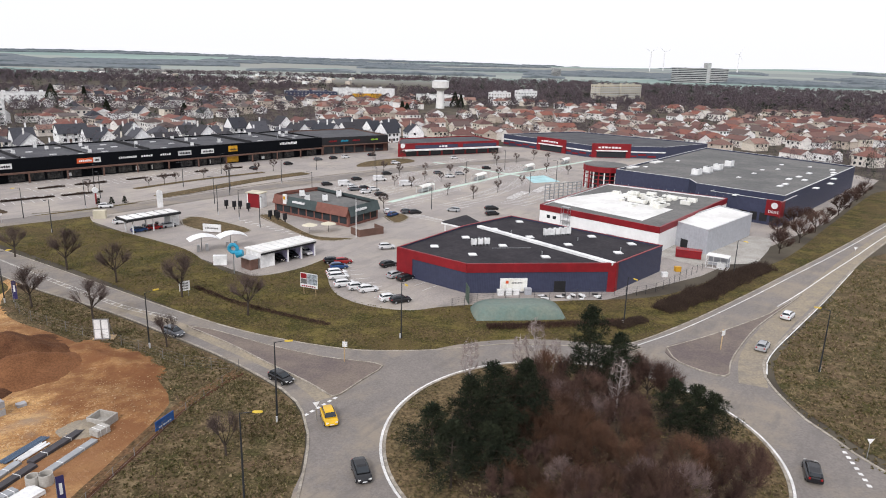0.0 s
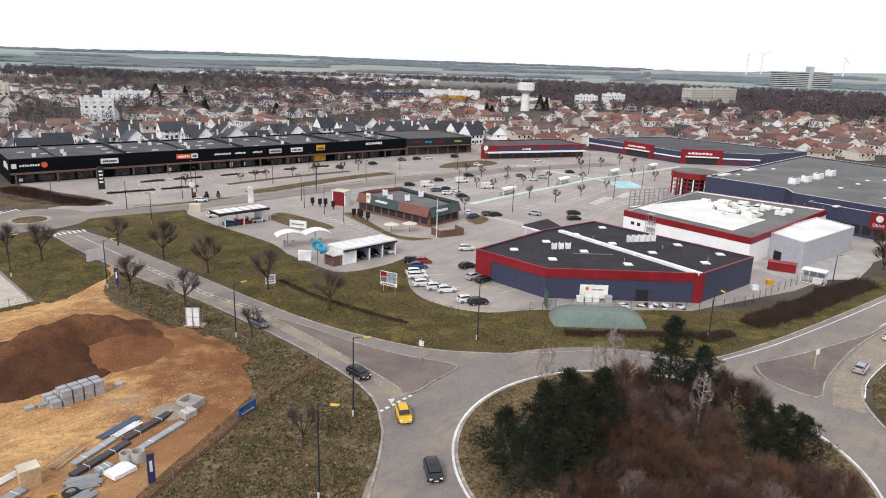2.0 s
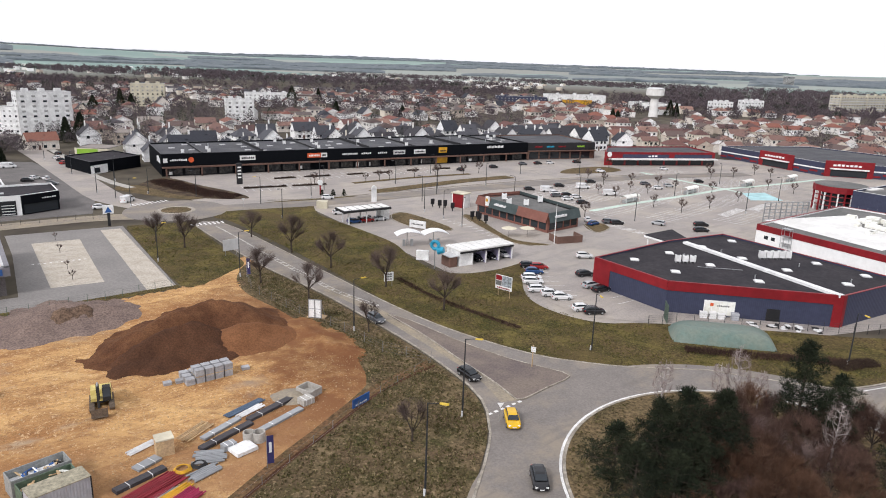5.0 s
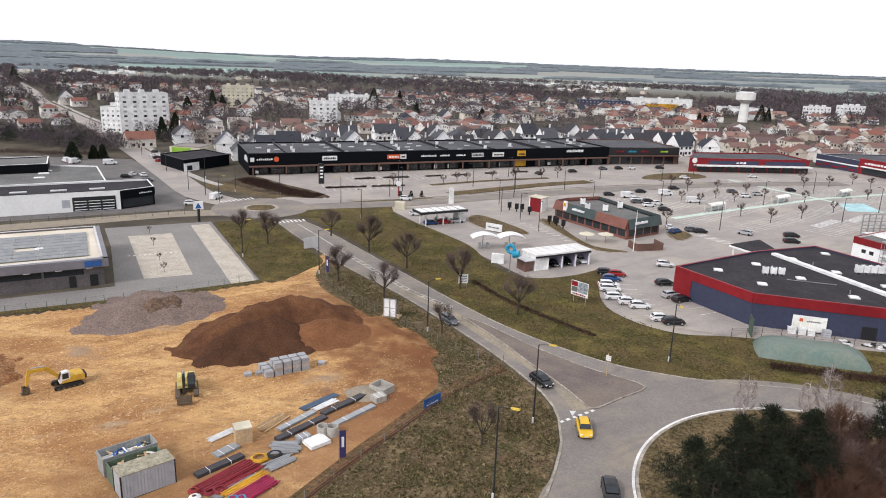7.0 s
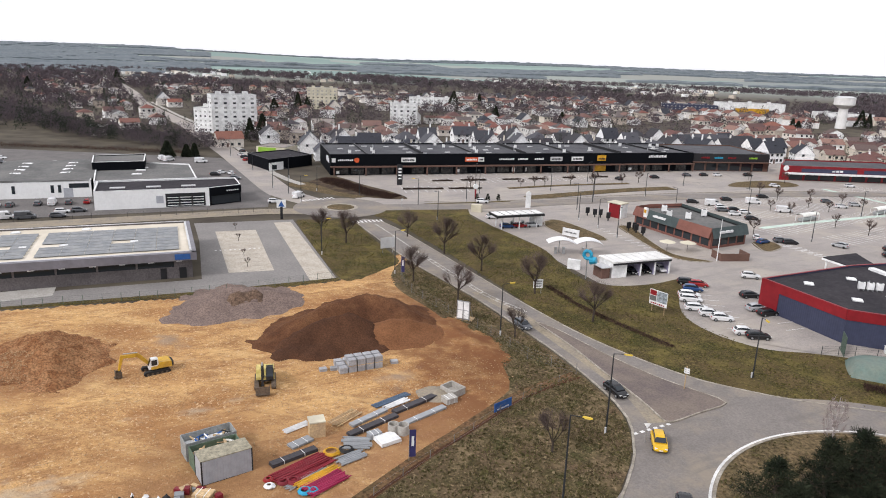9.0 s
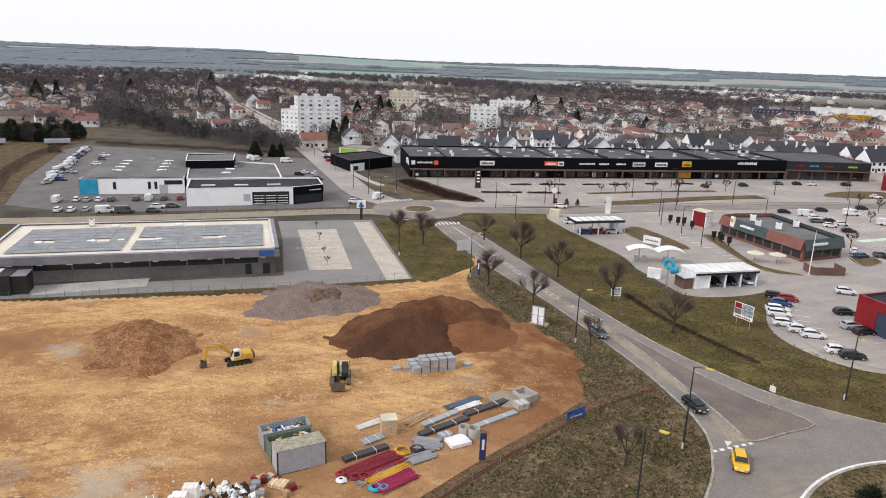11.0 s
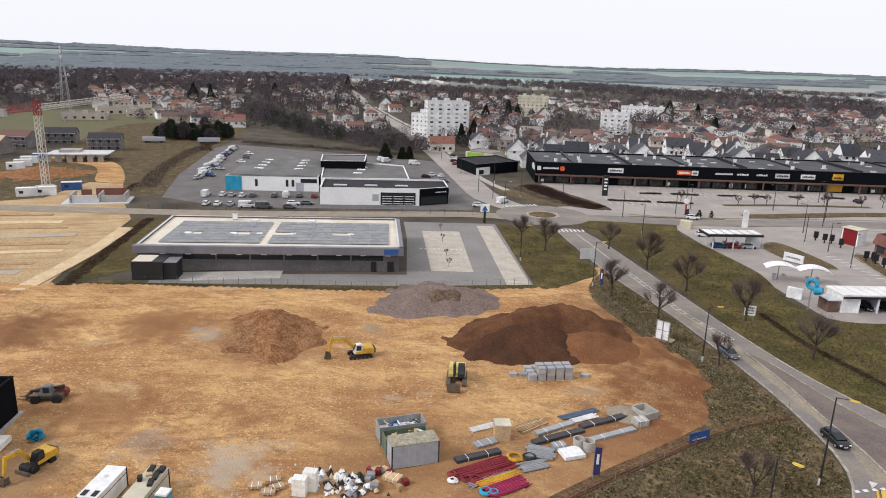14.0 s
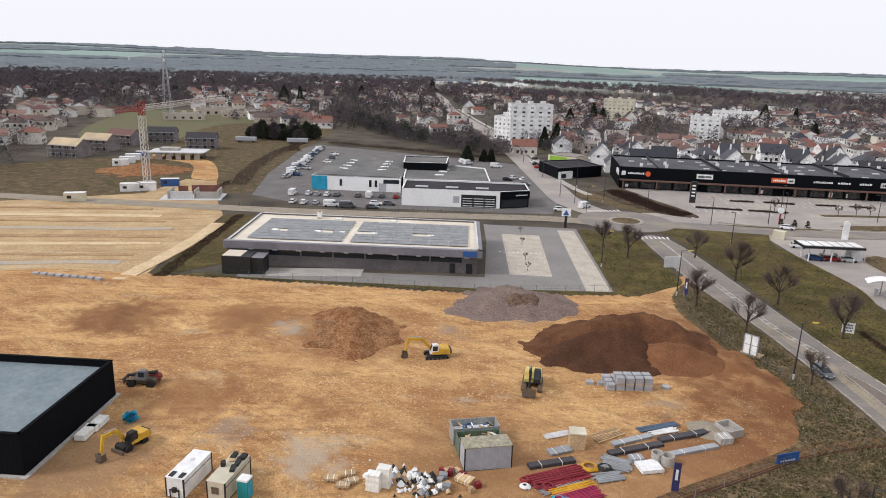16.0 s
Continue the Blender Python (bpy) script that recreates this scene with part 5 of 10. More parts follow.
# on the road, as they stand early in the shot
park("black", -22.7, 90.2, -38, z=0.09, label="black hatchback on the road before the roundabout")
park("yellow", -14.0, 79.4, -70, z=0.1, label="yellow hatchback entering the roundabout")
park("black", -8.4, 67.5, -72, z=0.1, label="black hatchback on the roundabout ring")
park("black", 43.4, 70.2, 70, z=0.1, label="black estate on the roundabout ring", kind="estate")
park("silver", 53.9, 107.0, 55, z=0.11, label="silver hatchback driving off along the road")
park("white", 65.4, 122.3, 50, z=0.11, label="white hatchback driving off along the road")
park("grey", -44.2, 105.9, -33, z=0.09, label="grey saloon on the road by the building site")
park("white", -101, 200.5, 25, z=0.1, label="white hatchback on the shop road")
G = "cars parked beside the navy store"
for c, x, y, tr in (("black", -25.0, 150.0, 18), ("red", -22.6, 149.8, 20), ("blue", -23.0, 145.8, 18), ("white", -22.6, 141.2, 20), ("white", -21.8, 138.6, 20), ("white", -19.8, 133.8, 22), ("white", -17.1, 132.0, 22), ("white", -14.8, 130.8, 24), ("white", -10.1, 125.8, 26), ("black", -7.9, 125.0, 28),
                    ("white", -13.9, 163.6, 15), ("black", -12.2, 148.6, 40), ("silver", -10.0, 140.8, 45), ("black", -7.8, 139.0, 47)):
    park(c, x, y, tr, z=0.07, group=G, kind="estate" if c == "white" and x < -19 else "hatchback")
G = "cars in the retail car park"
for c, x, y, tr, kd in (("black", -43.2, 248.9, 20, "hatchback"), ("white", -36.5, 249, 30, "van"), ("white", -33.1, 245, 30, "hatchback"), ("grey", -32.0, 240.2, 28, "hatchback"), ("black", -28.7, 243.5, 28, "hatchback"), ("white", -25.2, 241, 30, "hatchback"), ("white", -27.5, 236, 28, "hatchback"), ("black", -22, 232, 28, "hatchback"),
                        ("black", -34, 262, 28, "hatchback"), ("white", -25.1, 262, 28, "van"), ("black", -23.7, 277, 28, "hatchback"), ("white", -14.4, 252.6, 28, "van"), ("grey", -2.9, 282.6, 28, "hatchback"), ("silver", 2.9, 209.8, 160, "hatchback"), ("black", -8.9, 205, 25, "hatchback"), ("grey", -11.2, 205.4, 25, "hatchback"), ("black", 15.2, 214, 20, "estate"), ("black", 14.9, 206.2, 20, "estate"), ("white", -22.5, 308, 20, "hatchback"), ("black", -35.7, 332, 30, "hatchback"), ("white", -17.5, 205.5, 100, "hatchback"), ("blue", -15.3, 201, 60, "hatchback"), ("white", 2, 275, 28, "hatchback"), ("silver", 6, 282, 28, "hatchback"), ("black", 18, 300, 28, "hatchback"),
                        ("black", -68, 296, 45, "hatchback"), ("grey", -58, 312, 45, "hatchback"), ("black", -52, 318, 45, "hatchback"), ("white", -47, 322, 45, "hatchback"), ("white", 4, 330, 30, "hatchback"), ("black", -79, 281, 135, "van")):
    if (c, kd) == ("black", "van"):
        kd = "estate"
    park(c, x, y, tr, kd, 0.0, group=G)
G = "cars at the fuel station and car wash"
for c, x, y, tr in (("white", -88.0, 182.0, 45), ("blue", -79.2, 173.4, 40), ("red", -76.6, 176.4, 45), ("silver", -73.8, 179.4, 45), ("black", -37.6, 151.0, -40), ("black", -35.2, 154.0, -40), ("white", -32.6, 157.0, -40)):
    park(c, x, y, tr, group=G, label=f"{c} hatchback under the canopy")
G = "cars in the garage yard"
gy = [(-216.2, 94.2), (-213.8, 99.0), (-211.2, 100.8), (-209, 103.5), (-207, 106.2), (-202.9, 112), (-200.5, 115), (-198, 118.5), (-195, 122.3), (-203.0, 88.4), (-200.5, 91), (-198, 94), (-192.3, 96.7), (-188.5, 100.3), (-184, 106.5), (-188.0, 110.2), (-186, 114)]
for i, (x, y) in enumerate(gy):
    park(("white", "white", "silver", "white", "grey", "grey", "white", "grey", "red")[i % 9], x, y, 140 if i < 12 else 55, ("van" if i in (0, 6, 12, 13) else "hatchback"), 0.03, group=G)
row = [(-248.9, 103.7), (-257.2, 109.4), (-266.7, 114.7), (-273.6, 120.1), (-283.9, 127.1), (-295.5, 134.3), (-302.9, 139.6), (-310.8, 145.2), (-319.1, 151.1), (-328.4, 156.8)]
random.seed(4)
row = [tuple(Vector(row[i]).lerp(Vector(row[i + 1]), s)) for i in range(len(row) - 1) for s in (0, 0.36, 0.7)]
for i, (x, y) in enumerate(row):
    for k in range(2 if i % 2 else 1):
        c = random.choice(("white", "silver", "white", "grey", "blue", "white"))
        park(c, x + k * -2.4, y + k * 2.9 + 2, 120, random.choice(("hatchback", "van", "estate")) if c == "white" else "hatchback", 0.03, group=G)
for i, (x, y) in enumerate(((-289.3, 146.6), (-300, 153), (-252, 112), (-265, 122), (-278, 138))):
    park(("grey", "white", "blue", "silver", "white")[i], x, y, 30, z=0.03, group=G)
for i, (x, y) in enumerate(((-205.6, 181.4), (-207.4, 186.0), (-203.4, 187.0), (-193.8, 180.2), (-248.2, 194.2), (-252.7, 193.9), (-235, 200), (-225.8, 217), (-238.8, 226.0), (-232.1, 222.2), (-236, 231), (-248.2, 236), (-153, 158), (-152.8, 169))):
    park(("black", "white", "white", "grey", "white", "white", "white", "red", "white", "black", "white", "black", "white", "white")[i], x, y, 40 + (i % 3) * 60, "van" if i in (4, 5, 6, 13) else "hatchback", 0.03, label="car parked beside the road into town" if i > 3 else "")

# ---- trees and shrubs ----
def tinted(name, colors, island=False, rough=0.85, vary=0.15, size=0.6):
    """A surface whose colour is drawn from a few, object by object or piece by piece."""
    m = material(name, colors[0], rough, vary, size, big=5)
    n, l = m.node_tree.nodes, m.node_tree.links
    ramp = n.new("ShaderNodeValToRGB")
    ramp.color_ramp.interpolation = "CONSTANT"
    el = ramp.color_ramp.elements
    while len(el) < len(colors):
        el.new(0.5)
    for i, (e, c) in enumerate(zip(el, colors)):
        e.position, e.color = i / len(colors), (*c, 1)
    l.new(n.new("ShaderNodeNewGeometry").outputs["Random Per Island"] if island else n.new("ShaderNodeObjectInfo").outputs["Random"], ramp.inputs[0])
    hsv = next(k for k in n if k.bl_idname == "ShaderNodeHueSaturation")
    l.new(ramp.outputs[0], hsv.inputs["Color"])
    return m


BARK = material("grey_brown_bark", (0.07, 0.055, 0.045), 0.95, 0.3, 0.2, big=2, spec=0.1)
TWIG = material("bare_twigs", (0.12, 0.09, 0.08), 0.95, 0.25, 0.4, second=(0.15, 0.112, 0.1), big=3, each=0.2, spec=0.1)
BIRCH = material("white_birch_bark", (0.56, 0.51, 0.48), 0.9, 0.25, 0.3, second=(0.26, 0.22, 0.21), big=1.5, spec=0.1)
BIRCHTWIG = material("pale_birch_twigs", (0.29, 0.23, 0.215), 0.95, 0.2, 0.4, spec=0.1)
SHRUB = material("reddish_bare_shrub", (0.075, 0.046, 0.04), 0.95, 0.35, 0.5, second=(0.11, 0.066, 0.05), big=4, each=0.35, spec=0.1)
PALETWIG = material("pale_bare_twigs", (0.24, 0.175, 0.16), 0.95, 0.25, 0.4, spec=0.1)
NEEDLE = material("dark_pine_needles", (0.012, 0.017, 0.01), 0.9, 0.5, 0.6, second=(0.026, 0.031, 0.017), big=3, each=0.15, spec=0.15)
HEDGE = material("dark_bare_hedge", (0.05, 0.035, 0.028), 0.95, 0.3, 0.4, second=(0.075, 0.052, 0.04), big=3, spec=0.1)


def strip(m, a, b, w):
    """A thin twig: two crossed slivers."""
    a, b = Vector(a), Vector(b)
    d = (b - a).normalized()
    u = d.orthogonal().normalized() * w / 2
    v = d.cross(u)
    m.poly([a - u, a + u, b])
    m.poly([a - v, a + v, b])


def fan_tree(name, h, rad, seed, label, wood_mat=BARK, twig_mat=TWIG, limbs=7, whips=34, split=0.3, low=0.35, w=0.024, leader=False, thick=1.0):
    """A leafless tree: a trunk, a few limbs, and a wide halo of fine whips out to the crown's outline."""
    rnd = random.Random(seed)
    t = thing(name, label, "tree")
    wood, twigs = Mesh(), Mesh()
    mid, half = h * (low + 1) / 2, h * (1 - low) / 2
    r0 = h * 0.024 * thick
    th = h * split
    lean = Vector((rnd.uniform(-0.04, 0.04), rnd.uniform(-0.04, 0.04), 1))
    wood.tube((0, 0, -0.1), lean * th, r0, r0 * 0.8, 7)
    if leader:
        wood.tube(lean * th, lean * h * 0.94, r0 * 0.8, 0.02, 5)

    def edge(d, k=1.0):
        return Vector((d.x * rad * k, d.y * rad * k, mid + d.z * half * k))
    for i in range(limbs):
        a = i * 2.4 + rnd.uniform(-0.4, 0.4)
        z = rnd.uniform(-0.3, 0.95)
        d = Vector((math.cos(a) * math.sqrt(1 - z * z), math.sin(a) * math.sqrt(1 - z * z), z))
        s = lean * (th * rnd.uniform(0.8, 1.0) if not leader else h * (split + (0.9 - split) * i / limbs))
        if leader:
            d = Vector((math.cos(a), math.sin(a), -0.5 + 1.4 * i / limbs)).normalized()
        e = s.lerp(edge(d), rnd.uniform(0.5, 0.68))
        bend = s.lerp(e, 0.5) + Vector((rnd.uniform(-0.2, 0.2), rnd.uniform(-0.2, 0.2), rnd.uniform(-0.1, 0.3))) * rad * 0.3
        lr = r0 * (0.5 if not leader else 0.3)
        wood.tube(s, bend, lr, lr * 0.7, 5)
        wood.tube(bend, e, lr * 0.7, lr * 0.35, 4)
        for j in range(5):
            q = bend.lerp(e, rnd.uniform(0.1, 1.0))
            f = (d + Vector((rnd.uniform(-1, 1), rnd.uniform(-1, 1), rnd.uniform(-0.4, 0.9))) * 0.6).normalized()
            g = q.lerp(edge(f), rnd.uniform(0.4, 0.7))
            wood.tube(q, g, lr * 0.33, lr * 0.12, 3)
            for k in range(whips):
                b = q.lerp(g, rnd.uniform(0.05, 1.0))
                n = (f + Vector((rnd.uniform(-1, 1), rnd.uniform(-1, 1), rnd.uniform(-0.6, 0.9))) * 0.55).normalized()
                c = b.lerp(edge(n, rnd.uniform(0.85, 1.08)), rnd.uniform(0.25 if leader else 0.45, 0.75 if leader else 1.0))
                strip(twigs, b, c, w)
                m = b.lerp(c, rnd.uniform(0.3, 0.7))
                strip(twigs, m, m + (c - b) * 0.35 + Vector((rnd.uniform(-1, 1), rnd.uniform(-1, 1), rnd.uniform(-0.5, 0.8))) * 0.16 * rad, w * 0.8)
    part("trunk", wood, wood_mat, t)
    part("crown", twigs, twig_mat, t)
    return t


def place(ob, spots, zs=None, group="", scale=(0.9, 1.1), seed=0, label=""):
    """Copies of one plant at the spots; the first takes the plant itself."""
    rnd = random.Random(seed)
    for i, (x, y) in enumerate(spots):
        s = rnd.uniform(*scale)
        m = pose(x, y, zs or 0.05, 0, 0, rnd.uniform(0, 360)) @ Matrix.Diagonal((s, s, s, 1))
        if i == 0 and not ob.get("placed"):
            ob.matrix_basis = m
            ob["placed"] = 1
            o = ob
        else:
            o = copy_thing(ob, Matrix.Identity(4))
            o.matrix_basis = m
        if group:
            o["group"] = group


roadA = fan_tree("roadside_tree", 8.6, 3.6, 2, "bare pollarded tree standing on the grass verge")
roadB = fan_tree("roadside_tree", 8.8, 3.9, 7, "bare pollarded tree standing on the grass verge")
place(roadA, [(-95.9, 147.6), (-65.8, 131.9), (-73.9, 116.5), (-34.7, 115.9), (-114.6, 134.9)], group="trees along the road", seed=1)
place(roadB, [(-79.8, 139.4), (-60.3, 111.3), (-49.7, 124.3), (-104.5, 132.6)], group="trees along the road", seed=2)
small = fan_tree("small_tree", 6.2, 2.4, 9, "small bare tree beside the road", limbs=6, whips=26, split=0.25, low=0.28, w=0.02)
place(small, [(-43.4, 100.9), (-24.5, 70.5)], group="trees along the road", seed=3, scale=(0.95, 1.15))
lotA = fan_tree("car_park_tree", 4.8, 1.7, 12, "small round-headed bare tree in the car park", limbs=6, whips=15, split=0.38, low=0.38, w=0.03)
place(lotA, [(-18.6, 252.6), (-12.3, 250.1), (-7.9, 266), (-18.5, 274.6), (2, 279.7), (1.1, 237.1), (-1.5, 263.1), (8.4, 276.4), (9.8, 231), (19.1, 243.9), (29.5, 260.7), (33.1, 322.3), (23.2, 329.5), (23.4, 313.8), (43.7, 295.7), (52.1, 290.2), (43, 335.1), (49, 329.9), (-18.9, 210.8), (-25.5, 283.4), (-8.3, 283.3), (21.7, 276.4), (-34, 322), (-20, 322),
             (-103, 236), (-97, 245), (-90, 254), (-83, 262), (-75, 272), (-117, 222), (-100, 242), (-84, 262), (-70, 278)], group="car park trees", seed=4, scale=(0.8, 1.15))
sap = fan_tree("sapling", 2.4, 0.8, 61, "thin bare sapling between the parking bays", limbs=5, whips=8, split=0.4, low=0.4, w=0.025)
place(sap, [(-136.4, 126.0), (-126.6, 117.8), (-115.5, 108.9), (-108.9, 103.6)], group="saplings in the bays", seed=14)
eastA = fan_tree("bank_tree", 6.0, 3.2, 15, "bushy bare tree on the bank by the road", limbs=8, whips=26, split=0.18, low=0.15, twig_mat=SHRUB, w=0.03)
place(eastA, [(86, 170), (97, 182), (108, 195), (119, 209), (129, 221), (140, 234), (150, 247), (93, 186), (112, 208), (160, 260), (104, 200)], group="trees on the bank", seed=5, scale=(0.9, 1.3))


def tuft(m, c, r, n, rnd, flat=0.8, w=0.16, ln=0.55):
    """A clump of needles or leaves: slivers over a ball, facing out."""
    for i in range(n):
        d = Vector((rnd.gauss(0, 1), rnd.gauss(0, 1), rnd.gauss(0, 1))).normalized()
        p = c + Vector((d.x, d.y, d.z * flat)) * r * rnd.uniform(0.45, 1.0)
        e = (d + Vector((rnd.uniform(-1, 1), rnd.uniform(-1, 1), rnd.uniform(-0.3, 0.9))) * 0.8).normalized()
        u = e.orthogonal().normalized() * w
        u = Matrix.Rotation(rnd.uniform(0, 6.28), 3, e) @ u
        m.poly([p - u, p + u, p + e * ln + u * 0.4, p + e * ln - u * 0.4])


def pine(height, seed, wide=0.42):
    rnd = random.Random(seed)
    t = thing("pine_tree", "dark green pine with dense clumped needles", "tree", "pines on the roundabout")
    wood, leaf = Mesh(), Mesh()
    wood.tube((0, 0, -0.1), (0, 0, height * 0.9), height * 0.022, 0.05, 7)
    n = int(height * 3.4)
    for i in range(n):
        k = 0.22 + 0.78 * i / n
        a = i * 2.4 + rnd.uniform(-0.5, 0.5)
        reach = height * wide * (1 - k) ** 0.7 * rnd.uniform(0.35, 1.25) + 0.3
        z = height * k
        tip = Vector((math.cos(a) * reach, math.sin(a) * reach, z + reach * 0.12))
        wood.tube((0, 0, z * 0.94), tip, 0.07, 0.025, 4)
        for s in (0.55, 0.8, 1.0):
            c = Vector((0, 0, z)).lerp(tip, s) + Vector((rnd.uniform(-0.3, 0.3), rnd.uniform(-0.3, 0.3), rnd.uniform(-0.1, 0.3)))
            tuft(leaf, c, rnd.uniform(0.35, 0.6) + 0.2 * (1 - k), 64, rnd, w=0.03, ln=0.45)
    tuft(leaf, Vector((0, 0, height * 0.97)), 0.6, 40, rnd)
    part("trunk", wood, BARK, t)
    part("crown", leaf, NEEDLE, t)
    return t


pineA, pineB, pineC = pine(10.6, 3, 0.4), pine(8.2, 5, 0.55), pine(13.0, 8, 0.34)
place(pineA, [(6.4, 73.2), (10.4, 75.2), (24.2, 86.2), (3.6, 70.4)], group="pines on the roundabout", seed=6, scale=(0.95, 1.08))
place(pineB, [(31.6, 76.4), (-0.6, 68.6), (1.6, 65.4), (5.6, 66.6), (29.6, 78.8), (33.2, 75.0), (7.4, 69.6)], group="pines on the roundabout", seed=7, scale=(0.85, 1.05))
place(pineC, [(20.6, 88.0)], group="pines on the roundabout", seed=8, scale=(1.0, 1.02))
birch = fan_tree("birch_tree", 9.8, 1.9, 21, "leafless white birch on the roundabout island", BIRCH, BIRCHTWIG, limbs=18, whips=6, split=0.22, low=0.16, w=0.03, leader=True, thick=0.75)
place(birch, [(4.2, 88.6), (11.6, 92.4), (16.6, 92.6), (14.0, 94.0), (23.6, 82.8)], group="birches on the roundabout", seed=9, scale=(0.75, 1.05))
purple = fan_tree("round_bare_tree", 7.0, 3.0, 23, "dense purple-brown bare tree on the island", BARK, SHRUB, limbs=10, whips=30, split=0.12, low=0.1, w=0.03, thick=0.8)
place(purple, [(29.6, 89.0), (31.4, 87.4), (27.2, 90.2)], group="bare trees on the roundabout", seed=10, scale=(0.85, 1.05))


# the purple-brown young wood that fills the island
RUSTY = material("rust_brown_twigs", (0.12, 0.064, 0.04), 0.95, 0.3, 0.5, second=(0.085, 0.05, 0.036), big=4, each=0.3, spec=0.1)
rnd = random.Random(12)
young = [fan_tree("young_bare_tree", 5.6, 2.6, 31 + k, "purple-brown bare young tree in the island's thicket", BARK, (SHRUB, PALETWIG, RUSTY)[k], limbs=8, whips=(30, 20, 30)[k], split=0.1, low=0.06, w=0.026, thick=0.6) for k in range(3)]
spots = [[], [(13.4, 64.4), (22.4, 66.0), (20.2, 78.8), (16.2, 82.4), (26.6, 63.4)], []]
while sum(map(len, spots)) < 64:
    x, y = RB[0] + rnd.uniform(-16, 20), RB[1] + rnd.uniform(-19, 16)
    if math.hypot(x - RB[0] - 2, y - RB[1] + 1.5) > 17.5 or (x < 8 and y > 64) or (x > 26 and y > 69) or any(math.hypot(x - p[0], y - p[1]) < 2.6 for q in spots for p in q):
        continue
    rusty = math.hypot(x - 17, y - 72) < 7
    spots[2 if rusty and rnd.random() < 0.75 else rnd.choice((0, 0, 0, 0, 2))].append((x, y))
for k in range(3):
    place(young[k], spots[k], group="young trees on the roundabout", seed=40 + k, scale=(0.75, 1.2))


def hedge(name, label, pts, width, height, dens, mat, seed, z=0.05):
    """A dense bare hedge along a line: many fine slivers standing up from the ground, one piece."""
    rnd = random.Random(seed)
    q = curve_pts(pts, 0.5)
    m = Mesh()
    for i in range(len(q) - 1):
        d = (q[i + 1] - q[i]).normalized()
        s = Vector((-d.y, d.x))
        bulge = 0.75 + 0.35 * noise.noise(Vector((q[i].x / 3, q[i].y / 3, seed)))
        for k in range(dens * 2):
            v = rnd.uniform(-1, 1)
            p = q[i] + s * v * width / 2 * bulge + d * rnd.uniform(0, 0.5)
            h = height * bulge * (1 - 0.55 * v * v) * rnd.uniform(0.5, 1.0)
            a = Vector((p.x, p.y, z + h * rnd.uniform(0, 0.45)))
            strip(m, a, (p.x + rnd.uniform(-0.5, 0.5), p.y + rnd.uniform(-0.5, 0.5), z + h), 0.07)
    return tagged(part(name, m, mat), label, "hedge", kind="stuff")


hedge("bramble_bank", "dense dark bare brambles on the bank", [(42, 124), (48, 129.5), (56, 136.5), (64, 145), (72, 152.5), (76, 156)], 7.5, 3.0, 60, HEDGE, 3)
hedge("bramble_bank", "low brown brambles beside the lane", [(31, 114.5), (34, 117), (37.5, 119)], 4.5, 2.2, 40, HEDGE, 8)
hedge("verge_hedge", "low dark hedge line across the verge", [(-49.5, 130.5), (-43, 125.2), (-36, 120.4), (-27, 115.8), (-19.5, 112.2)], 1.8, 0.7, 14, SHRUB, 4)
hedge("brush", "bare brush behind the water bladder", [(8, 113), (16, 114), (24, 115.5), (33, 117)], 3.0, 1.8, 26, SHRUB, 5)
for i, pts in enumerate((((-134.7, 204), (-124, 214.3)), ((-122.5, 215.8), (-113.6, 224.4)), ((-135.7, 225.9), (-130.4, 232.1)), ((-128.3, 235), (-120.7, 241.8)), ((-116, 247.5), (-111.5, 252.8)), ((-108.6, 256.5), (-103.4, 261.1)), ((-98.5, 269), (-95, 273)), ((-90, 279.7), (-84.5, 284)))):
    hedge("shop_hedge", "clipped brown hedge along the shop car park", pts, 1.9, 1.1, 34, HEDGE, 20 + i)
hedge("corner_brush", "dark bare shrubs on the bend's bank", [(-170, 203), (-152, 195.5), (-136, 190), (-128, 190)], 11, 1.5, 60, SHRUB, 31)
hedge("yard_brush", "bare bushes beside the garage yard", [(-240, 84), (-266, 97), (-302, 120), (-334, 144)], 9, 2.4, 9, TWIG, 32)
for i, pts in enumerate((((-238, 76), (-250, 84)), ((-318, 140), (-340, 150), (-362, 168)), ((-345, 172), (-300, 196), (-262, 214)))):
    hedge("field_scrub", "rough brown scrub in the olive field", pts, (4, 8, 7)[i], (1.1, 2.6, 3.2)[i], 9, SHRUB, 50 + i)
hedge("slope_hedge", "rough brown hedge on the slope", [(-145, 33), (-166, 48), (-194, 68)], 4, 0.6, 22, SHRUB, 33)
for x, y in ((-104.5, 203.5), (-101.5, 205.5), (-98.5, 207.5)):
    t = thing("small_conifer", "small dark clipped conifer on the grass", "shrub", "conifers by the road", at=(x, y, 0))
    m = Mesh()
    rr = random.Random(int(x * 10))
    for k in range(5):
        tuft(m, Vector((0, 0, 0.4 + k * 0.4)), 0.85 - k * 0.15, 40, rr, w=0.12, ln=0.3)
    part("foliage", m, NEEDLE, t)

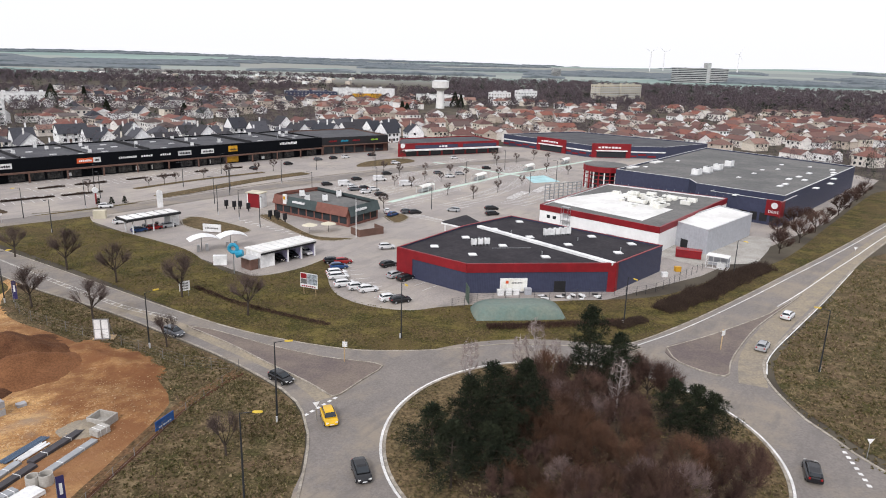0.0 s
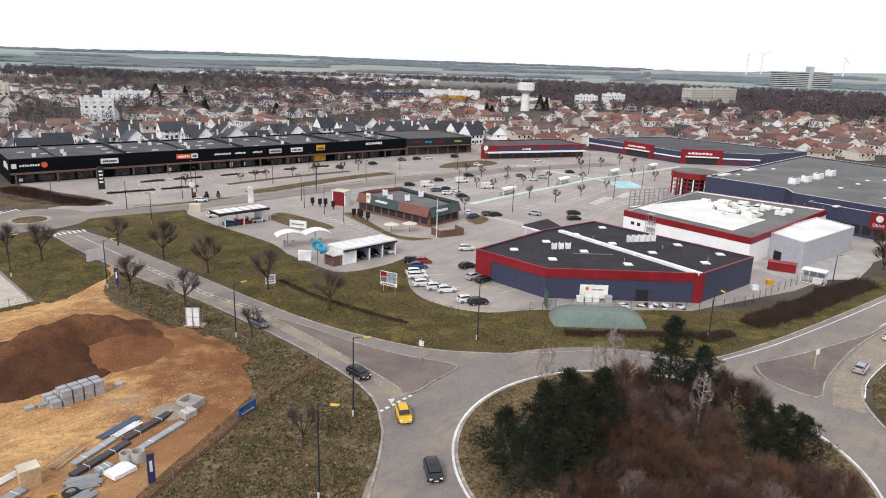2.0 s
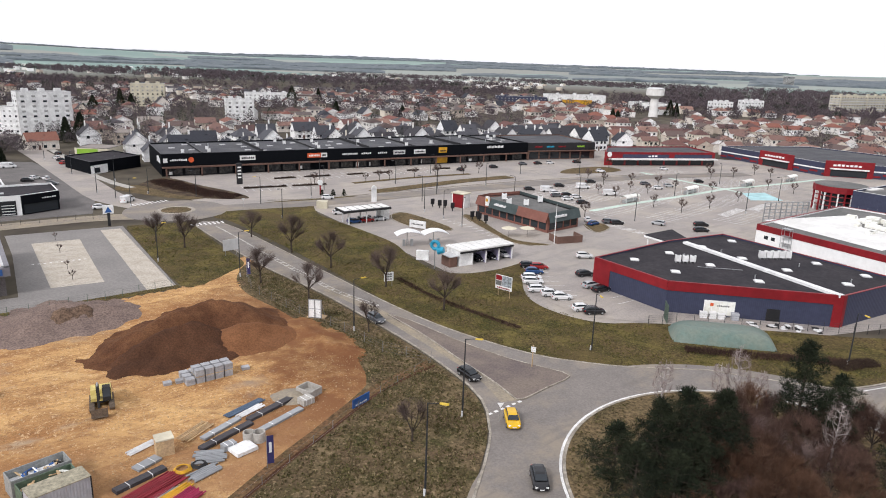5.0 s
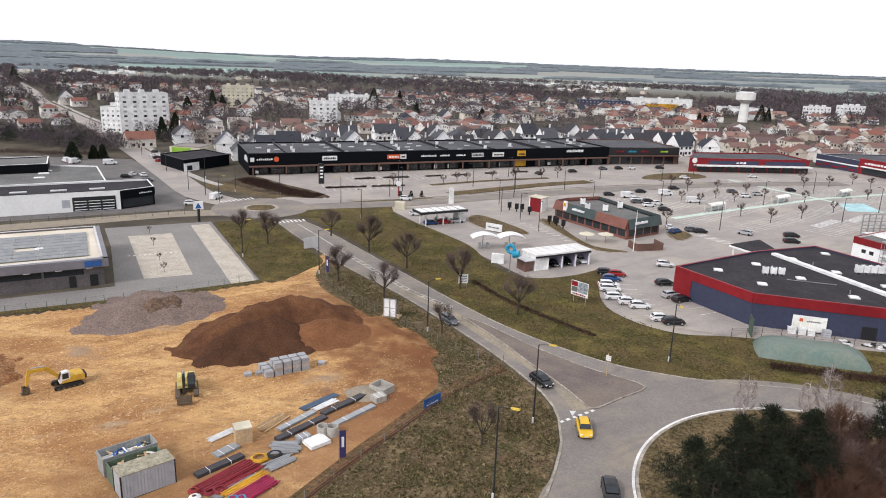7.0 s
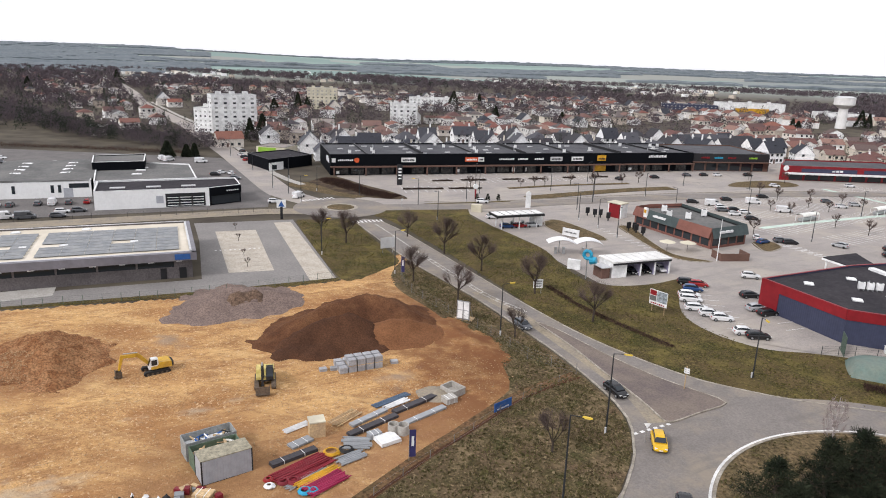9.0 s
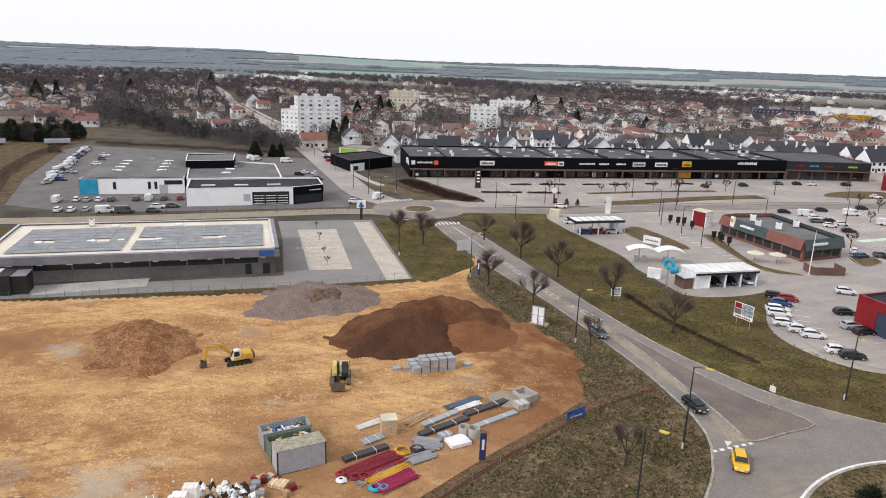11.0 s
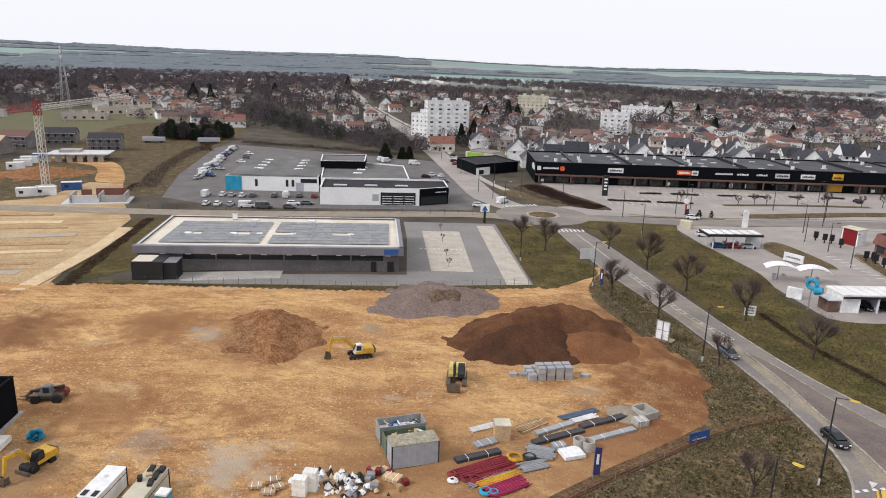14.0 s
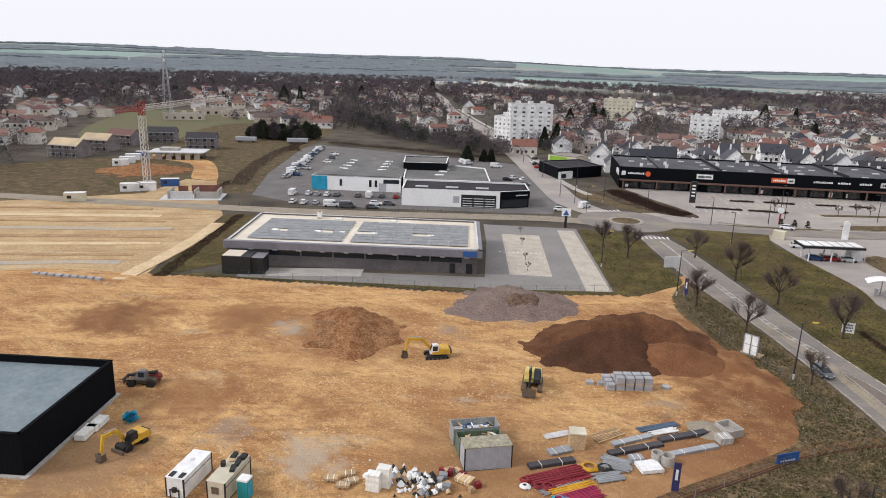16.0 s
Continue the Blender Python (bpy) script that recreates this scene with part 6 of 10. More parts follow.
def tufts(name, label, pts, n, mats, seed, z=0.06, size=0.3):
    """Coarse grass: many small clumps of blades strewn over a plot, thicker in patches."""
    rnd = random.Random(seed)
    xs, ys = [p[0] for p in pts], [p[1] for p in pts]
    m, k = Mesh(), 0
    while k < n:
        x, y = rnd.uniform(min(xs), max(xs)), rnd.uniform(min(ys), max(ys))
        if noise.noise(Vector((x / 5, y / 5, seed))) < rnd.uniform(-0.7, 0.35) or not inside(x, y, pts):
            continue
        k += 1
        s = size * rnd.uniform(0.5, 1.4)
        for j in range(3):
            a = rnd.uniform(0, math.tau)
            u = Vector((math.cos(a), math.sin(a), 0)) * s * 0.5
            tip = Vector((rnd.uniform(-0.5, 0.5) * s, rnd.uniform(-0.5, 0.5) * s, s * rnd.uniform(0.35, 0.8)))
            c = Vector((x, y, z))
            m.poly([c - u, c + u, c + tip])
    tagged(part(name, m, mats), label, "grass", kind="stuff")


STRAW = tinted("dry_grass_blades", [(0.18, 0.138, 0.076), (0.13, 0.1, 0.046), (0.095, 0.085, 0.03), (0.23, 0.18, 0.105), (0.075, 0.068, 0.024)], True, 0.95, 0.2, 0.5)
MEADOW = tinted("green_grass_blades", [(0.1, 0.094, 0.026), (0.125, 0.106, 0.036), (0.08, 0.074, 0.02), (0.165, 0.132, 0.052), (0.115, 0.108, 0.026)], True, 0.95, 0.2, 0.5)
tufts("grass_tufts", "coarse dry grass tufts beside the road", [(-15.8, 45), (-16.2, 75.8), (-18.6, 81.3), (-22.6, 87.1), (-33.4, 96.4), (-60, 114.8), (-76, 123.6), (-79, 117), (-63, 105), (-47.3, 96.4), (-37, 86), (-33, 82), (-34.6, 70), (-36.6, 55), (-37, 42)], 11000, STRAW, 3)
tufts("grass_tufts", "coarse grass tufts on the mown verge", [(-100, 152), (-84, 142), (-64, 128.4), (-45.7, 116.2), (-31.2, 108.2), (-16.2, 103.2), (0, 103.6), (12, 107.2), (30, 108.6), (42, 117), (24, 127.5), (3, 123), (-6, 119.8), (-19, 125.6), (-25, 138), (-40, 138), (-50, 143.6), (-61, 156.6), (-84, 172.6), (-98, 180)], 7000, MEADOW, 5, size=0.24)
tufts("grass_tufts", "rough dry grass tufts on the slope", [(50.4, 72), (49.6, 90), (52, 100.8), (56.4, 106.6), (66, 118), (79, 133.4), (97, 155.6), (120, 168), (110, 120), (80, 80), (66, 60)], 8000, STRAW, 7, z=0.05, size=0.4)
tufts("grass_tufts", "dry grass tufts round the roundabout's edge", [(RB[0] + 23.2 * math.cos(radians(a)), RB[1] + 23.2 * math.sin(radians(a))) for a in range(0, 360, 10)], 5500, STRAW, 9, z=0.14)
tufts("grass_tufts", "grass tufts on the bank by the car park", [(-86, 127), (-98, 136.8), (-118, 152), (-124, 149), (-129, 142.6), (-88, 110), (-85, 114), (-85, 121)], 1600, MEADOW, 11, z=0.05, size=0.24)

# ---- building site ----
def dirt_material():
    m = material("site_earth", (0.5, 0.3, 0.13), 0.95, 0.3, 0.25, 0.16, second=(0.37, 0.205, 0.088), big=7, spec=0.1)
    n, l = m.node_tree.nodes, m.node_tree.links
    b = n["Principled BSDF"]
    src = b.inputs["Base Color"].links[0].from_socket
    pos = n.new("ShaderNodeNewGeometry").outputs["Position"]
    src = layer(m, src, (0.3, 0.14, 0.056), 1 / 15, 0.44, 0.6, amount=0.75)
    src = layer(m, src, (0.62, 0.385, 0.165), 1 / 6, 0.47, 0.62, rot=0.95, sx=0.2, amount=0.8)
    src = layer(m, src, (0.62, 0.41, 0.19), 1 / 5, 0.52, 0.66, rot=0.2, sx=0.25, amount=0.7)
    src = layer(m, src, (0.42, 0.34, 0.24), 1 / 11, 0.6, 0.68, rot=0.95, sx=0.5, amount=0.7)
    src = layer(m, src, (0.22, 0.1, 0.045), 1 / 1.5, 0.52, 0.64, rot=0.95, sx=0.3, amount=0.55)
    src = layer(m, src, (0.27, 0.14, 0.065), 1 / 1.2, 0.53, 0.66, rot=0.3, sx=0.15, amount=0.55)
    src = layer(m, src, (0.2, 0.095, 0.045), 1 / 0.9, 0.54, 0.64, detail=9, amount=0.55)
    src = layer(m, src, (0.2, 0.095, 0.045), 1 / 0.4, 0.56, 0.62, detail=4, amount=0.5)
    src = layer(m, src, (0.72, 0.52, 0.3), 1 / 0.45, 0.57, 0.64, detail=4, amount=0.62)
    for cx, cy, r, col in ((-37, 83, 11, (0.17, 0.072, 0.032)), (-43, 90, 11, (0.15, 0.06, 0.026)), (-51, 96, 11, (0.16, 0.066, 0.03)), (-60, 101, 10, (0.17, 0.072, 0.034)), (-68, 105, 10, (0.18, 0.08, 0.038)), (-40, 70, 9, (0.2, 0.09, 0.042)), (-112, 40, 9, (0.24, 0.115, 0.05)), (-124, 21, 9, (0.21, 0.1, 0.046)), (-88, 22, 7, (0.25, 0.12, 0.055)), (-52, 46, 14, (0.27, 0.145, 0.07)), (-40, 60, 10, (0.3, 0.16, 0.08)), (-66, 90, 11, (0.24, 0.115, 0.055)),
                           (-91, 85, 8, (0.27, 0.2, 0.15)), (-122, 19, 5, (0.2, 0.095, 0.045)), (-128, 23, 4, (0.2, 0.095, 0.045)), (-112, 39, 5, (0.24, 0.12, 0.055)), (-88.5, 66, 3, (0.3, 0.23, 0.17)), (-51, 76.5, 2, (0.3, 0.23, 0.17)),
                           (-95, 50, 11, (0.27, 0.13, 0.06)), (-76, 36, 4, (0.25, 0.12, 0.055)), (-86, 28, 3, (0.25, 0.12, 0.055)), (-104, 44, 3, (0.38, 0.33, 0.26)), (-66, 30, 4, (0.42, 0.36, 0.28)), (-79, 8, 9, (0.26, 0.16, 0.09)), (-76, 24, 3, (0.28, 0.24, 0.2))):
        at = n.new("ShaderNodeVectorMath")
        at.operation = "DISTANCE"
        at.inputs[1].default_value = (cx, cy, 0.3)
        l.new(pos, at.inputs[0])
        nz = n.new("ShaderNodeTexNoise")
        nz.inputs["Scale"].default_value, nz.inputs["Detail"].default_value = 0.35, 7
        l.new(pos, nz.inputs["Vector"])
        ad = n.new("ShaderNodeMath")
        ad.operation = "MULTIPLY_ADD"
        l.new(nz.outputs[0], ad.inputs[0])
        ad.inputs[1].default_value = 14 if r < 10 else 26
        l.new(at.outputs["Value"], ad.inputs[2])
        rg = n.new("ShaderNodeMapRange")
        rg.inputs[1].default_value, rg.inputs[2].default_value, rg.inputs[3].default_value, rg.inputs[4].default_value = r + (4 if r < 10 else 4), r + (8 if r < 10 else 17), 0.7, 0.0
        l.new(ad.outputs[0], rg.inputs[0])
        x = n.new("ShaderNodeMixRGB")
        l.new(rg.outputs[0], x.inputs[0])
        l.new(src, x.inputs[1])
        x.inputs[2].default_value = (*col, 1)
        src = x.outputs[0]
    l.new(src, b.inputs["Base Color"])
    return m


SITE = dirt_material()
REDSOIL = material("red_soil", (0.14, 0.066, 0.032), 0.95, 0.3, 0.25, 0.12, second=(0.085, 0.038, 0.02), big=4, spec=0.1)
PALESOIL = material("pale_red_soil", (0.185, 0.085, 0.04), 0.95, 0.2, 0.25, 0.05, second=(0.15, 0.068, 0.032), big=3, spec=0.1)
DARKGRAVEL = material("dark_earth_crest", (0.11, 0.075, 0.055), 0.95, 0.4, 0.4, 0.1, second=(0.15, 0.1, 0.07), big=3, spec=0.1)
TRENCH = material("trench_earth", (0.15, 0.085, 0.045), 0.95, 0.4, 0.4, 0.1, second=(0.085, 0.06, 0.03), big=2, spec=0.1)
DARKSOIL = material("dark_topsoil", (0.06, 0.029, 0.017), 0.95, 0.25, 0.25, 0.12, second=(0.085, 0.04, 0.022), big=5, spec=0.1)
GRAVEL = material("grey_gravel", (0.2, 0.148, 0.125), 0.95, 0.3, 0.3, 0.12, second=(0.155, 0.115, 0.1), big=4, spec=0.1)
RUBBLE = material("stony_spoil", (0.2, 0.088, 0.038), 0.95, 0.45, 0.28, 0.25, second=(0.31, 0.165, 0.08), big=1.6, spec=0.1)
SITEP = [(-146, 34), (-124.5, 58.5), (-103, 83), (-87.5, 107), (-85.5, 119), (-88.5, 133.5), (-83.5, 128.5), (-79, 117.5), (-73, 111.4), (-63, 105.8), (-55.5, 101.4), (-46.6, 97), (-40.7, 92), (-35.8, 86), (-34.6, 82.5), (-34.8, 77.3), (-35.6, 69), (-36.3, 62), (-37.4, 50), (-37, 20), (-40, -40), (-150, -40), (-165, 5)]


def dirt_height(x, y):
    h = 0.22 * noise.noise(Vector((x / 9, y / 9, 1))) + 0.1 * noise.noise(Vector((x / 2.6, y / 2.6, 2)))
    along = x * 0.58 + y * 0.81
    across = -x * 0.81 + y * 0.58
    h += 0.16 * math.sin(across / 3.4 + 1.6 * noise.noise(Vector((along / 30, across / 12, 5)))) * max(0, noise.noise(Vector((across / 11, along / 40, 9))) + 0.2)
    return 0.3 + h


def dirt_sheet():
    """The stripped ground: a fine grid clipped to the outline, flat where the machines stand."""
    m, ids, st = Mesh(), {}, 1.1
    q = [(p.x, p.y) for p in curve_pts(SITEP, 3.0, True)]
    xs = [int(-166 / st) + i for i in range(int(136 / st))]
    ys = [int(-40 / st) + i for i in range(int(176 / st))]

    def vid(i, j):
        if (i, j) not in ids:
            x, y = i * st, j * st
            ids[i, j] = len(m.v)
            edge = 1.0 if all(inside(x + dx, y + dy, q) for dx, dy in ((2.5, 0), (-2.5, 0), (0, 2.5), (0, -2.5))) else 0.12
            m.v.append((x, y, dirt_height(x, y) * edge))
        return ids[i, j]
    for i in xs:
        for j in ys:
            if inside((i + 0.5) * st, (j + 0.5) * st, q):
                m.f.append((vid(i, j), vid(i + 1, j), vid(i + 1, j + 1), vid(i, j + 1)))
    return tagged(part("site_ground", m, SITE, smooth=True), "churned ochre earth of the building site", "ground", kind="structure")


dirt_sheet()


def heap(name, label, ridge, slope, mat, seed, rough=0.3, step=0.55):
    """A tipped heap: cones of loose earth along a crest (x, y, height), with slumps and clods."""
    pts = []
    for a, b in zip(ridge, ridge[1:] or ridge):
        for k in range(6):
            pts.append(Vector(a).lerp(Vector(b), k / 5))
    far = max(p.z for p in pts) / slope * 1.9 + 1
    x0, x1 = min(p.x for p in pts) - far, max(p.x for p in pts) + far
    y0, y1 = min(p.y for p in pts) - far, max(p.y for p in pts) + far
    nx, ny = int((x1 - x0) / step), int((y1 - y0) / step)
    hs = {}
    for i in range(nx + 1):
        for j in range(ny + 1):
            x, y = x0 + i * step, y0 + j * step
            w = 1 + 0.3 * noise.noise(Vector((x / 4.5, y / 4.5, seed))) + 0.12 * noise.noise(Vector((x / 1.7, y / 1.7, seed)))
            z = 0.0
            for p in pts:
                d = math.hypot(x - p.x, y - p.y) * w
                z = max(z, p.z - slope * (math.sqrt(d * d + 0.5) - 0.7) + slope * 0.45 * max(0, d - p.z / slope * 0.7))
            n = noise.noise(Vector((x / 1.3, y / 1.3, seed + 4))) + 0.7 * noise.noise(Vector((x / 0.6, y / 0.6, seed + 9)))
            hs[i, j] = (x, y, z + rough * n * min(1, z) - 0.12)
    m, ids = Mesh(), {}

    def vid(k):
        if k not in ids:
            ids[k] = len(m.v)
            m.v.append(hs[k])
        return ids[k]
    for i in range(nx):
        for j in range(ny):
            c = [(i, j), (i + 1, j), (i + 1, j + 1), (i, j + 1)]
            if max(hs[k][2] for k in c) > -0.05:
                m.f.append(tuple(vid(k) for k in c))
    mx, my = (x0 + x1) / 2, (y0 + y1) / 2
    m.v = [(x - mx, y - my, z) for x, y, z in m.v]
    ob = part(name, m, mat, smooth=True)
    ob.matrix_basis = pose(mx, my, 0.22, 0, 0, 0)
    return tagged(ob, label, "earth heap")


heap("soil_mound", "reddish-brown soil heap with a high ragged crest", [(-72.5, 80.5, 3.4), (-71.5, 87, 4.2), (-69.5, 94, 4.4), (-65, 95, 4.0), (-62, 94, 3.2)], 0.62, REDSOIL, 7, 0.25)
heap("soil_mound", "dark brown topsoil tipped against the reddish heap", [(-69.8, 77.8, 3.0), (-68.2, 81.5, 4.1), (-66, 84.8, 4.2), (-64.5, 86, 3.2)], 0.75, DARKSOIL, 2, 0.35)
heap("soil_mound", "pale reddish soil cone at the heap's end", [(-60.5, 88.5, 3.3), (-58.8, 91, 3.0), (-56.8, 93.5, 1.8)], 0.72, PALESOIL, 9, 0.14)
heap("gravel_mound", "long grey-brown gravel heap near the fence", [(-93.5, 79.5, 2.2), (-94, 85, 3.0), (-91, 87.5, 2.8), (-88.5, 90, 2.0)], 0.42, GRAVEL, 11, 0.25)
heap("soil_mound", "dark crest of earth on the gravel heap", [(-91.6, 83.2, 3.2), (-89.6, 87, 3.1)], 1.5, DARKGRAVEL, 13, 0.4)
heap("spoil_mound", "stony ochre spoil heap on the site", [(-101.5, 54, 2.6), (-96, 52.2, 2.9), (-91, 49.5, 1.8), (-88, 47.5, 0.9)], 0.5, RUBBLE, 15, 0.6, 0.45)
heap("soil_mound", "low brown soil heap on the site", [(-127, 21.5, 0.9), (-123, 20, 1.0), (-119, 17.5, 0.6)], 0.34, SITE, 19, 0.3)
heap("soil_mound", "low reddish soil patch on the site", [(-114.5, 37.5, 0.45), (-110.5, 38.5, 0.7)], 0.2, SITE, 23, 0.25)
heap("gravel_mound", "low grey gravel patch on the site", [(-89.5, 66.5, 0.5), (-87, 65.5, 0.5)], 0.2, SITE, 27, 0.15)
heap("soil_bank", "low bank of broken earth across the site", [(-90, 23, 0.35), (-80.5, 33, 0.45), (-72.7, 40.5, 0.5), (-67.3, 46, 0.35)], 0.3, SITE, 33, 0.5)
heap("soil_bank", "red soil bank along the site edge", [(-56, 98, 0.8), (-49, 94.5, 0.9), (-43, 91.5, 0.5)], 0.35, SITE, 31, 0.4)
heap("sand_mound", "small pale sand heap before a concrete tray", [(-43.4, 75.2, 0.9), (-42.8, 75.9, 0.7)], 0.6, SAND, 39, 0.06, 0.3)
heap("gravel_mound", "small grey gravel patch near the blocks", [(-52, 76, 0.4), (-50, 77, 0.4)], 0.22, SITE, 43, 0.12)
rnd = random.Random(77)
m = Mesh()
for i in range(9500):
    k = rnd.random()
    if k < 0.35:
        x, y = -97.5 + rnd.gauss(0, 6), 51 + rnd.gauss(0, 5)
        z = max(0.3, 2.2 - math.hypot((x + 97.5) / 4.5, (y - 51) / 4))
    elif k < 0.7:
        s = rnd.uniform(0, 1)
        x, y = -104 + s * 62 + rnd.gauss(0, 2.5), 12 + s * 50 + rnd.gauss(0, 2.0) + rnd.choice((0, 14, 27))
        z = 0.32
    else:
        x, y = rnd.gauss(-44, 5), rnd.gauss(78, 9)
        z = 0.3
        if k > 0.82:
            continue
    if not inside(x, y, SITEP):
        continue
    s = rnd.uniform(0.04, 0.1) * (1.7 if rnd.random() < 0.08 else 1.0)
    m.box(x, y, z, s, s * rnd.uniform(0.6, 1.2), s * 0.7, rnd.uniform(0, 90))
tagged(part("loose_stones", m, material("limestone", (0.42, 0.29, 0.165), 0.9, 0.2, 0.3, big=2)), "pale loose stones strewn over the earth", "stones", kind="stuff")
# the trench beside the grass plot
ribbon("trench_bank", [(-29.5, 92.8), (-31.6, 88.4), (-34.2, 81), (-35.3, 74.5), (-36.1, 68), (-37, 62), (-38.4, 48)], 2.0, 0.0, TRENCH, label="brown bank of the trench beside the grass", category="trench", lift=0.09, step=1.0)
ribbon("trench_soil", [(-28.8, 92.2), (-30.7, 88), (-33.2, 80.8), (-34.4, 74.3), (-35.3, 67.8), (-36.3, 62), (-37.8, 48)], 0.5, 0.0, DARKSOIL, label="dark narrow trench beside the grass", category="trench", lift=0.1, step=1.0)

DK = material("machine_black", (0.025, 0.024, 0.024), 0.7, 0.2, 0.3)
MUD = material("muddy_steel", (0.12, 0.09, 0.065), 0.8, 0.25, 0.3)
CATY = material("machine_yellow", (0.6, 0.36, 0.03), 0.5, 0.12, 0.4, second=(0.45, 0.26, 0.04), big=1.5)
PALEY = material("machine_pale_yellow", (0.62, 0.5, 0.16), 0.5, 0.1, 0.4, big=1.5)


def beam(m, a, b, w0, w1, t=0.35):
    """A tapered arm of box section in the xz plane."""
    a, b = Vector(a), Vector(b)
    d = (b - a).normalized()
    u = Vector((-d.z, 0, d.x))
    n = len(m.v)
    for p, w in ((a, w0), (b, w1)):
        for s, y in ((-1, -t / 2), (1, -t / 2), (1, t / 2), (-1, t / 2)):
            m.v.append(tuple(p + u * s * w / 2 + Vector((0, y, 0))))
    m.f += [(n, n + 1, n + 2, n + 3), (n + 7, n + 6, n + 5, n + 4)] + [(n + i, n + 4 + i, n + 4 + (i + 1) % 4, n + (i + 1) % 4) for i in range(4)]


def excavator(label, at, turn, body_mat, cab_mat, boom_mat, tracks=True, reach=1.0, bucket=1.1, track_mat=None):
    t = thing("excavator", label, "excavator", at=at, turn=turn)
    if tracks:
        for s in (-1, 1):
            tr = part("track", loft([[(x, s * 1.15 - 0.3, z0), (x, s * 1.15 + 0.3, z0), (x, s * 1.15 + 0.3, z1), (x, s * 1.15 - 0.3, z1)] for x, z0, z1 in ((-2.1, 0.35, 0.55), (-1.8, 0.05, 0.85), (1.8, 0.05, 0.85), (2.1, 0.35, 0.55))]), track_mat or DK, t)
            for i in range(5):
                part("roller", Mesh().tube((-1.5 + i * 0.75, s * 1.15 - 0.33, 0.35), (-1.5 + i * 0.75, s * 1.15 + 0.33, 0.35), 0.22, 0.22, 8), MUD, tr)
    else:
        part("chassis", Mesh().box(0, 0, 0.6, 4.2, 1.6, 0.5), DK, t)
        for x in (-1.4, 1.4):
            for s in (-1, 1):
                part("wheel", Mesh().tube((x, s * 0.75, 0.55), (x, s * 1.25, 0.55), 0.55, 0.55, 12), TYRE, t)
        part("blade", Mesh().box(2.5, 0, 0.15, 0.25, 2.4, 0.6), MUD, t)
    part("turntable", Mesh().tube((0, 0, 0.8), (0, 0, 1.1), 0.9, 0.9, 12), DK, t)
    part("engine_housing", loft([[(x, -1.25, 1.1), (x, 1.25, 1.1), (x, 1.2, z), (x, -1.2, z)] for x, z in ((-2.4, 1.9), (-2.2, 2.05), (-0.4, 2.1), (-0.2, 1.6), (0.9, 1.5))]), body_mat, t)
    part("counterweight", loft([[(x, -w, 1.1), (x, w, 1.1), (x, w, 1.8), (x, -w, 1.8)] for x, w in ((-2.75, 0.8), (-2.4, 1.27))]), DK, t)
    cab = part("cab", loft([[(x, 0.15, 1.15), (x, 1.15, 1.15), (x, 1.1, z), (x, 0.2, z)] for x, z in ((-0.3, 2.75), (0.0, 2.9), (0.8, 2.85), (1.25, 1.7))]), cab_mat, t)
    part("window", Mesh().box(0.35, 1.16, 1.75, 0.9, 0.03, 0.9), GLASS, cab)
    part("window", Mesh().box(0.35, 0.17, 1.75, 0.9, 0.03, 0.9), GLASS, cab)
    part("windscreen", Mesh().poly([(0.86, 0.24, 2.82), (1.29, 0.2, 1.72), (1.29, 1.1, 1.72), (0.86, 1.06, 2.82)]), GLASS, cab)
    m = Mesh()
    beam(m, (0.7, -0.3, 1.4), (2.6 * reach, -0.3, 3.6), 0.5, 0.65)
    beam(m, (2.55 * reach, -0.3, 3.55), (5.2 * reach, -0.3, 3.7), 0.65, 0.4)
    part("boom", m, boom_mat, t)
    m = Mesh()
    beam(m, (4.9 * reach, -0.3, 4.0), (5.6 * reach, -0.3, 1.4), 0.55, 0.3, 0.3)
    part("stick", m, boom_mat, t)
    part("cylinder", Mesh().tube((0.9, -0.3, 1.5), (2.5 * reach, -0.3, 3.0), 0.1, 0.08, 8), STEEL, t)
    part("cylinder", Mesh().tube((2.6 * reach, -0.3, 4.0), (4.8 * reach, -0.3, 4.2), 0.1, 0.08, 8), STEEL, t)
    bk = Mesh()
    for s in (-1, 1):
        bk.prism([(5.2 * reach, -0.3 + s * bucket / 2), (6.2 * reach, -0.3 + s * bucket / 2), (6.2 * reach, -0.3 + s * (bucket / 2 - 0.05)), (5.2 * reach, -0.3 + s * (bucket / 2 - 0.05))], 0.35, 1.3)
    bk.box(6.15 * reach, -0.3, 0.4, 0.12, bucket, 1.0)
    bk.box(5.7 * reach, -0.3, 0.3, 1.0, bucket, 0.1)
    for i in range(5):
        bk.box(6.25 * reach, -0.3 + (i - 2) * bucket / 5, 0.25, 0.3, 0.1, 0.1)
    part("bucket", bk, MUD, t)
    return t


excavator("yellow tracked excavator with a white cab on the site", (-80.8, 58.4, 0.25), -116, CATY, WHITE, CATY).scale = (0.86, 0.86, 0.86)
excavator("pale yellow tracked excavator with a black boom", (-65.2, 64.4, 0.25), -46, PALEY, DK, DK, reach=0.62, bucket=1.9, track_mat=MUD)
excavator("yellow wheeled excavator beside the black building", (-79.0, 13.4, 0.25), -62, CATY, DK, CATY, tracks=False, reach=0.86).scale = (0.8, 0.8, 0.8)
tel = thing("telehandler", "dirty red and grey telehandler on the site", "telehandler", at=(-94.9, 18.4, 0.25), turn=232)
part("chassis", loft([[(x, -0.7, 0.55), (x, 0.7, 0.55), (x, 0.7, z), (x, -0.7, z)] for x, z in ((-2.0, 1.1), (-1.6, 1.25), (1.2, 1.15), (1.9, 0.95))]), MUD, tel)
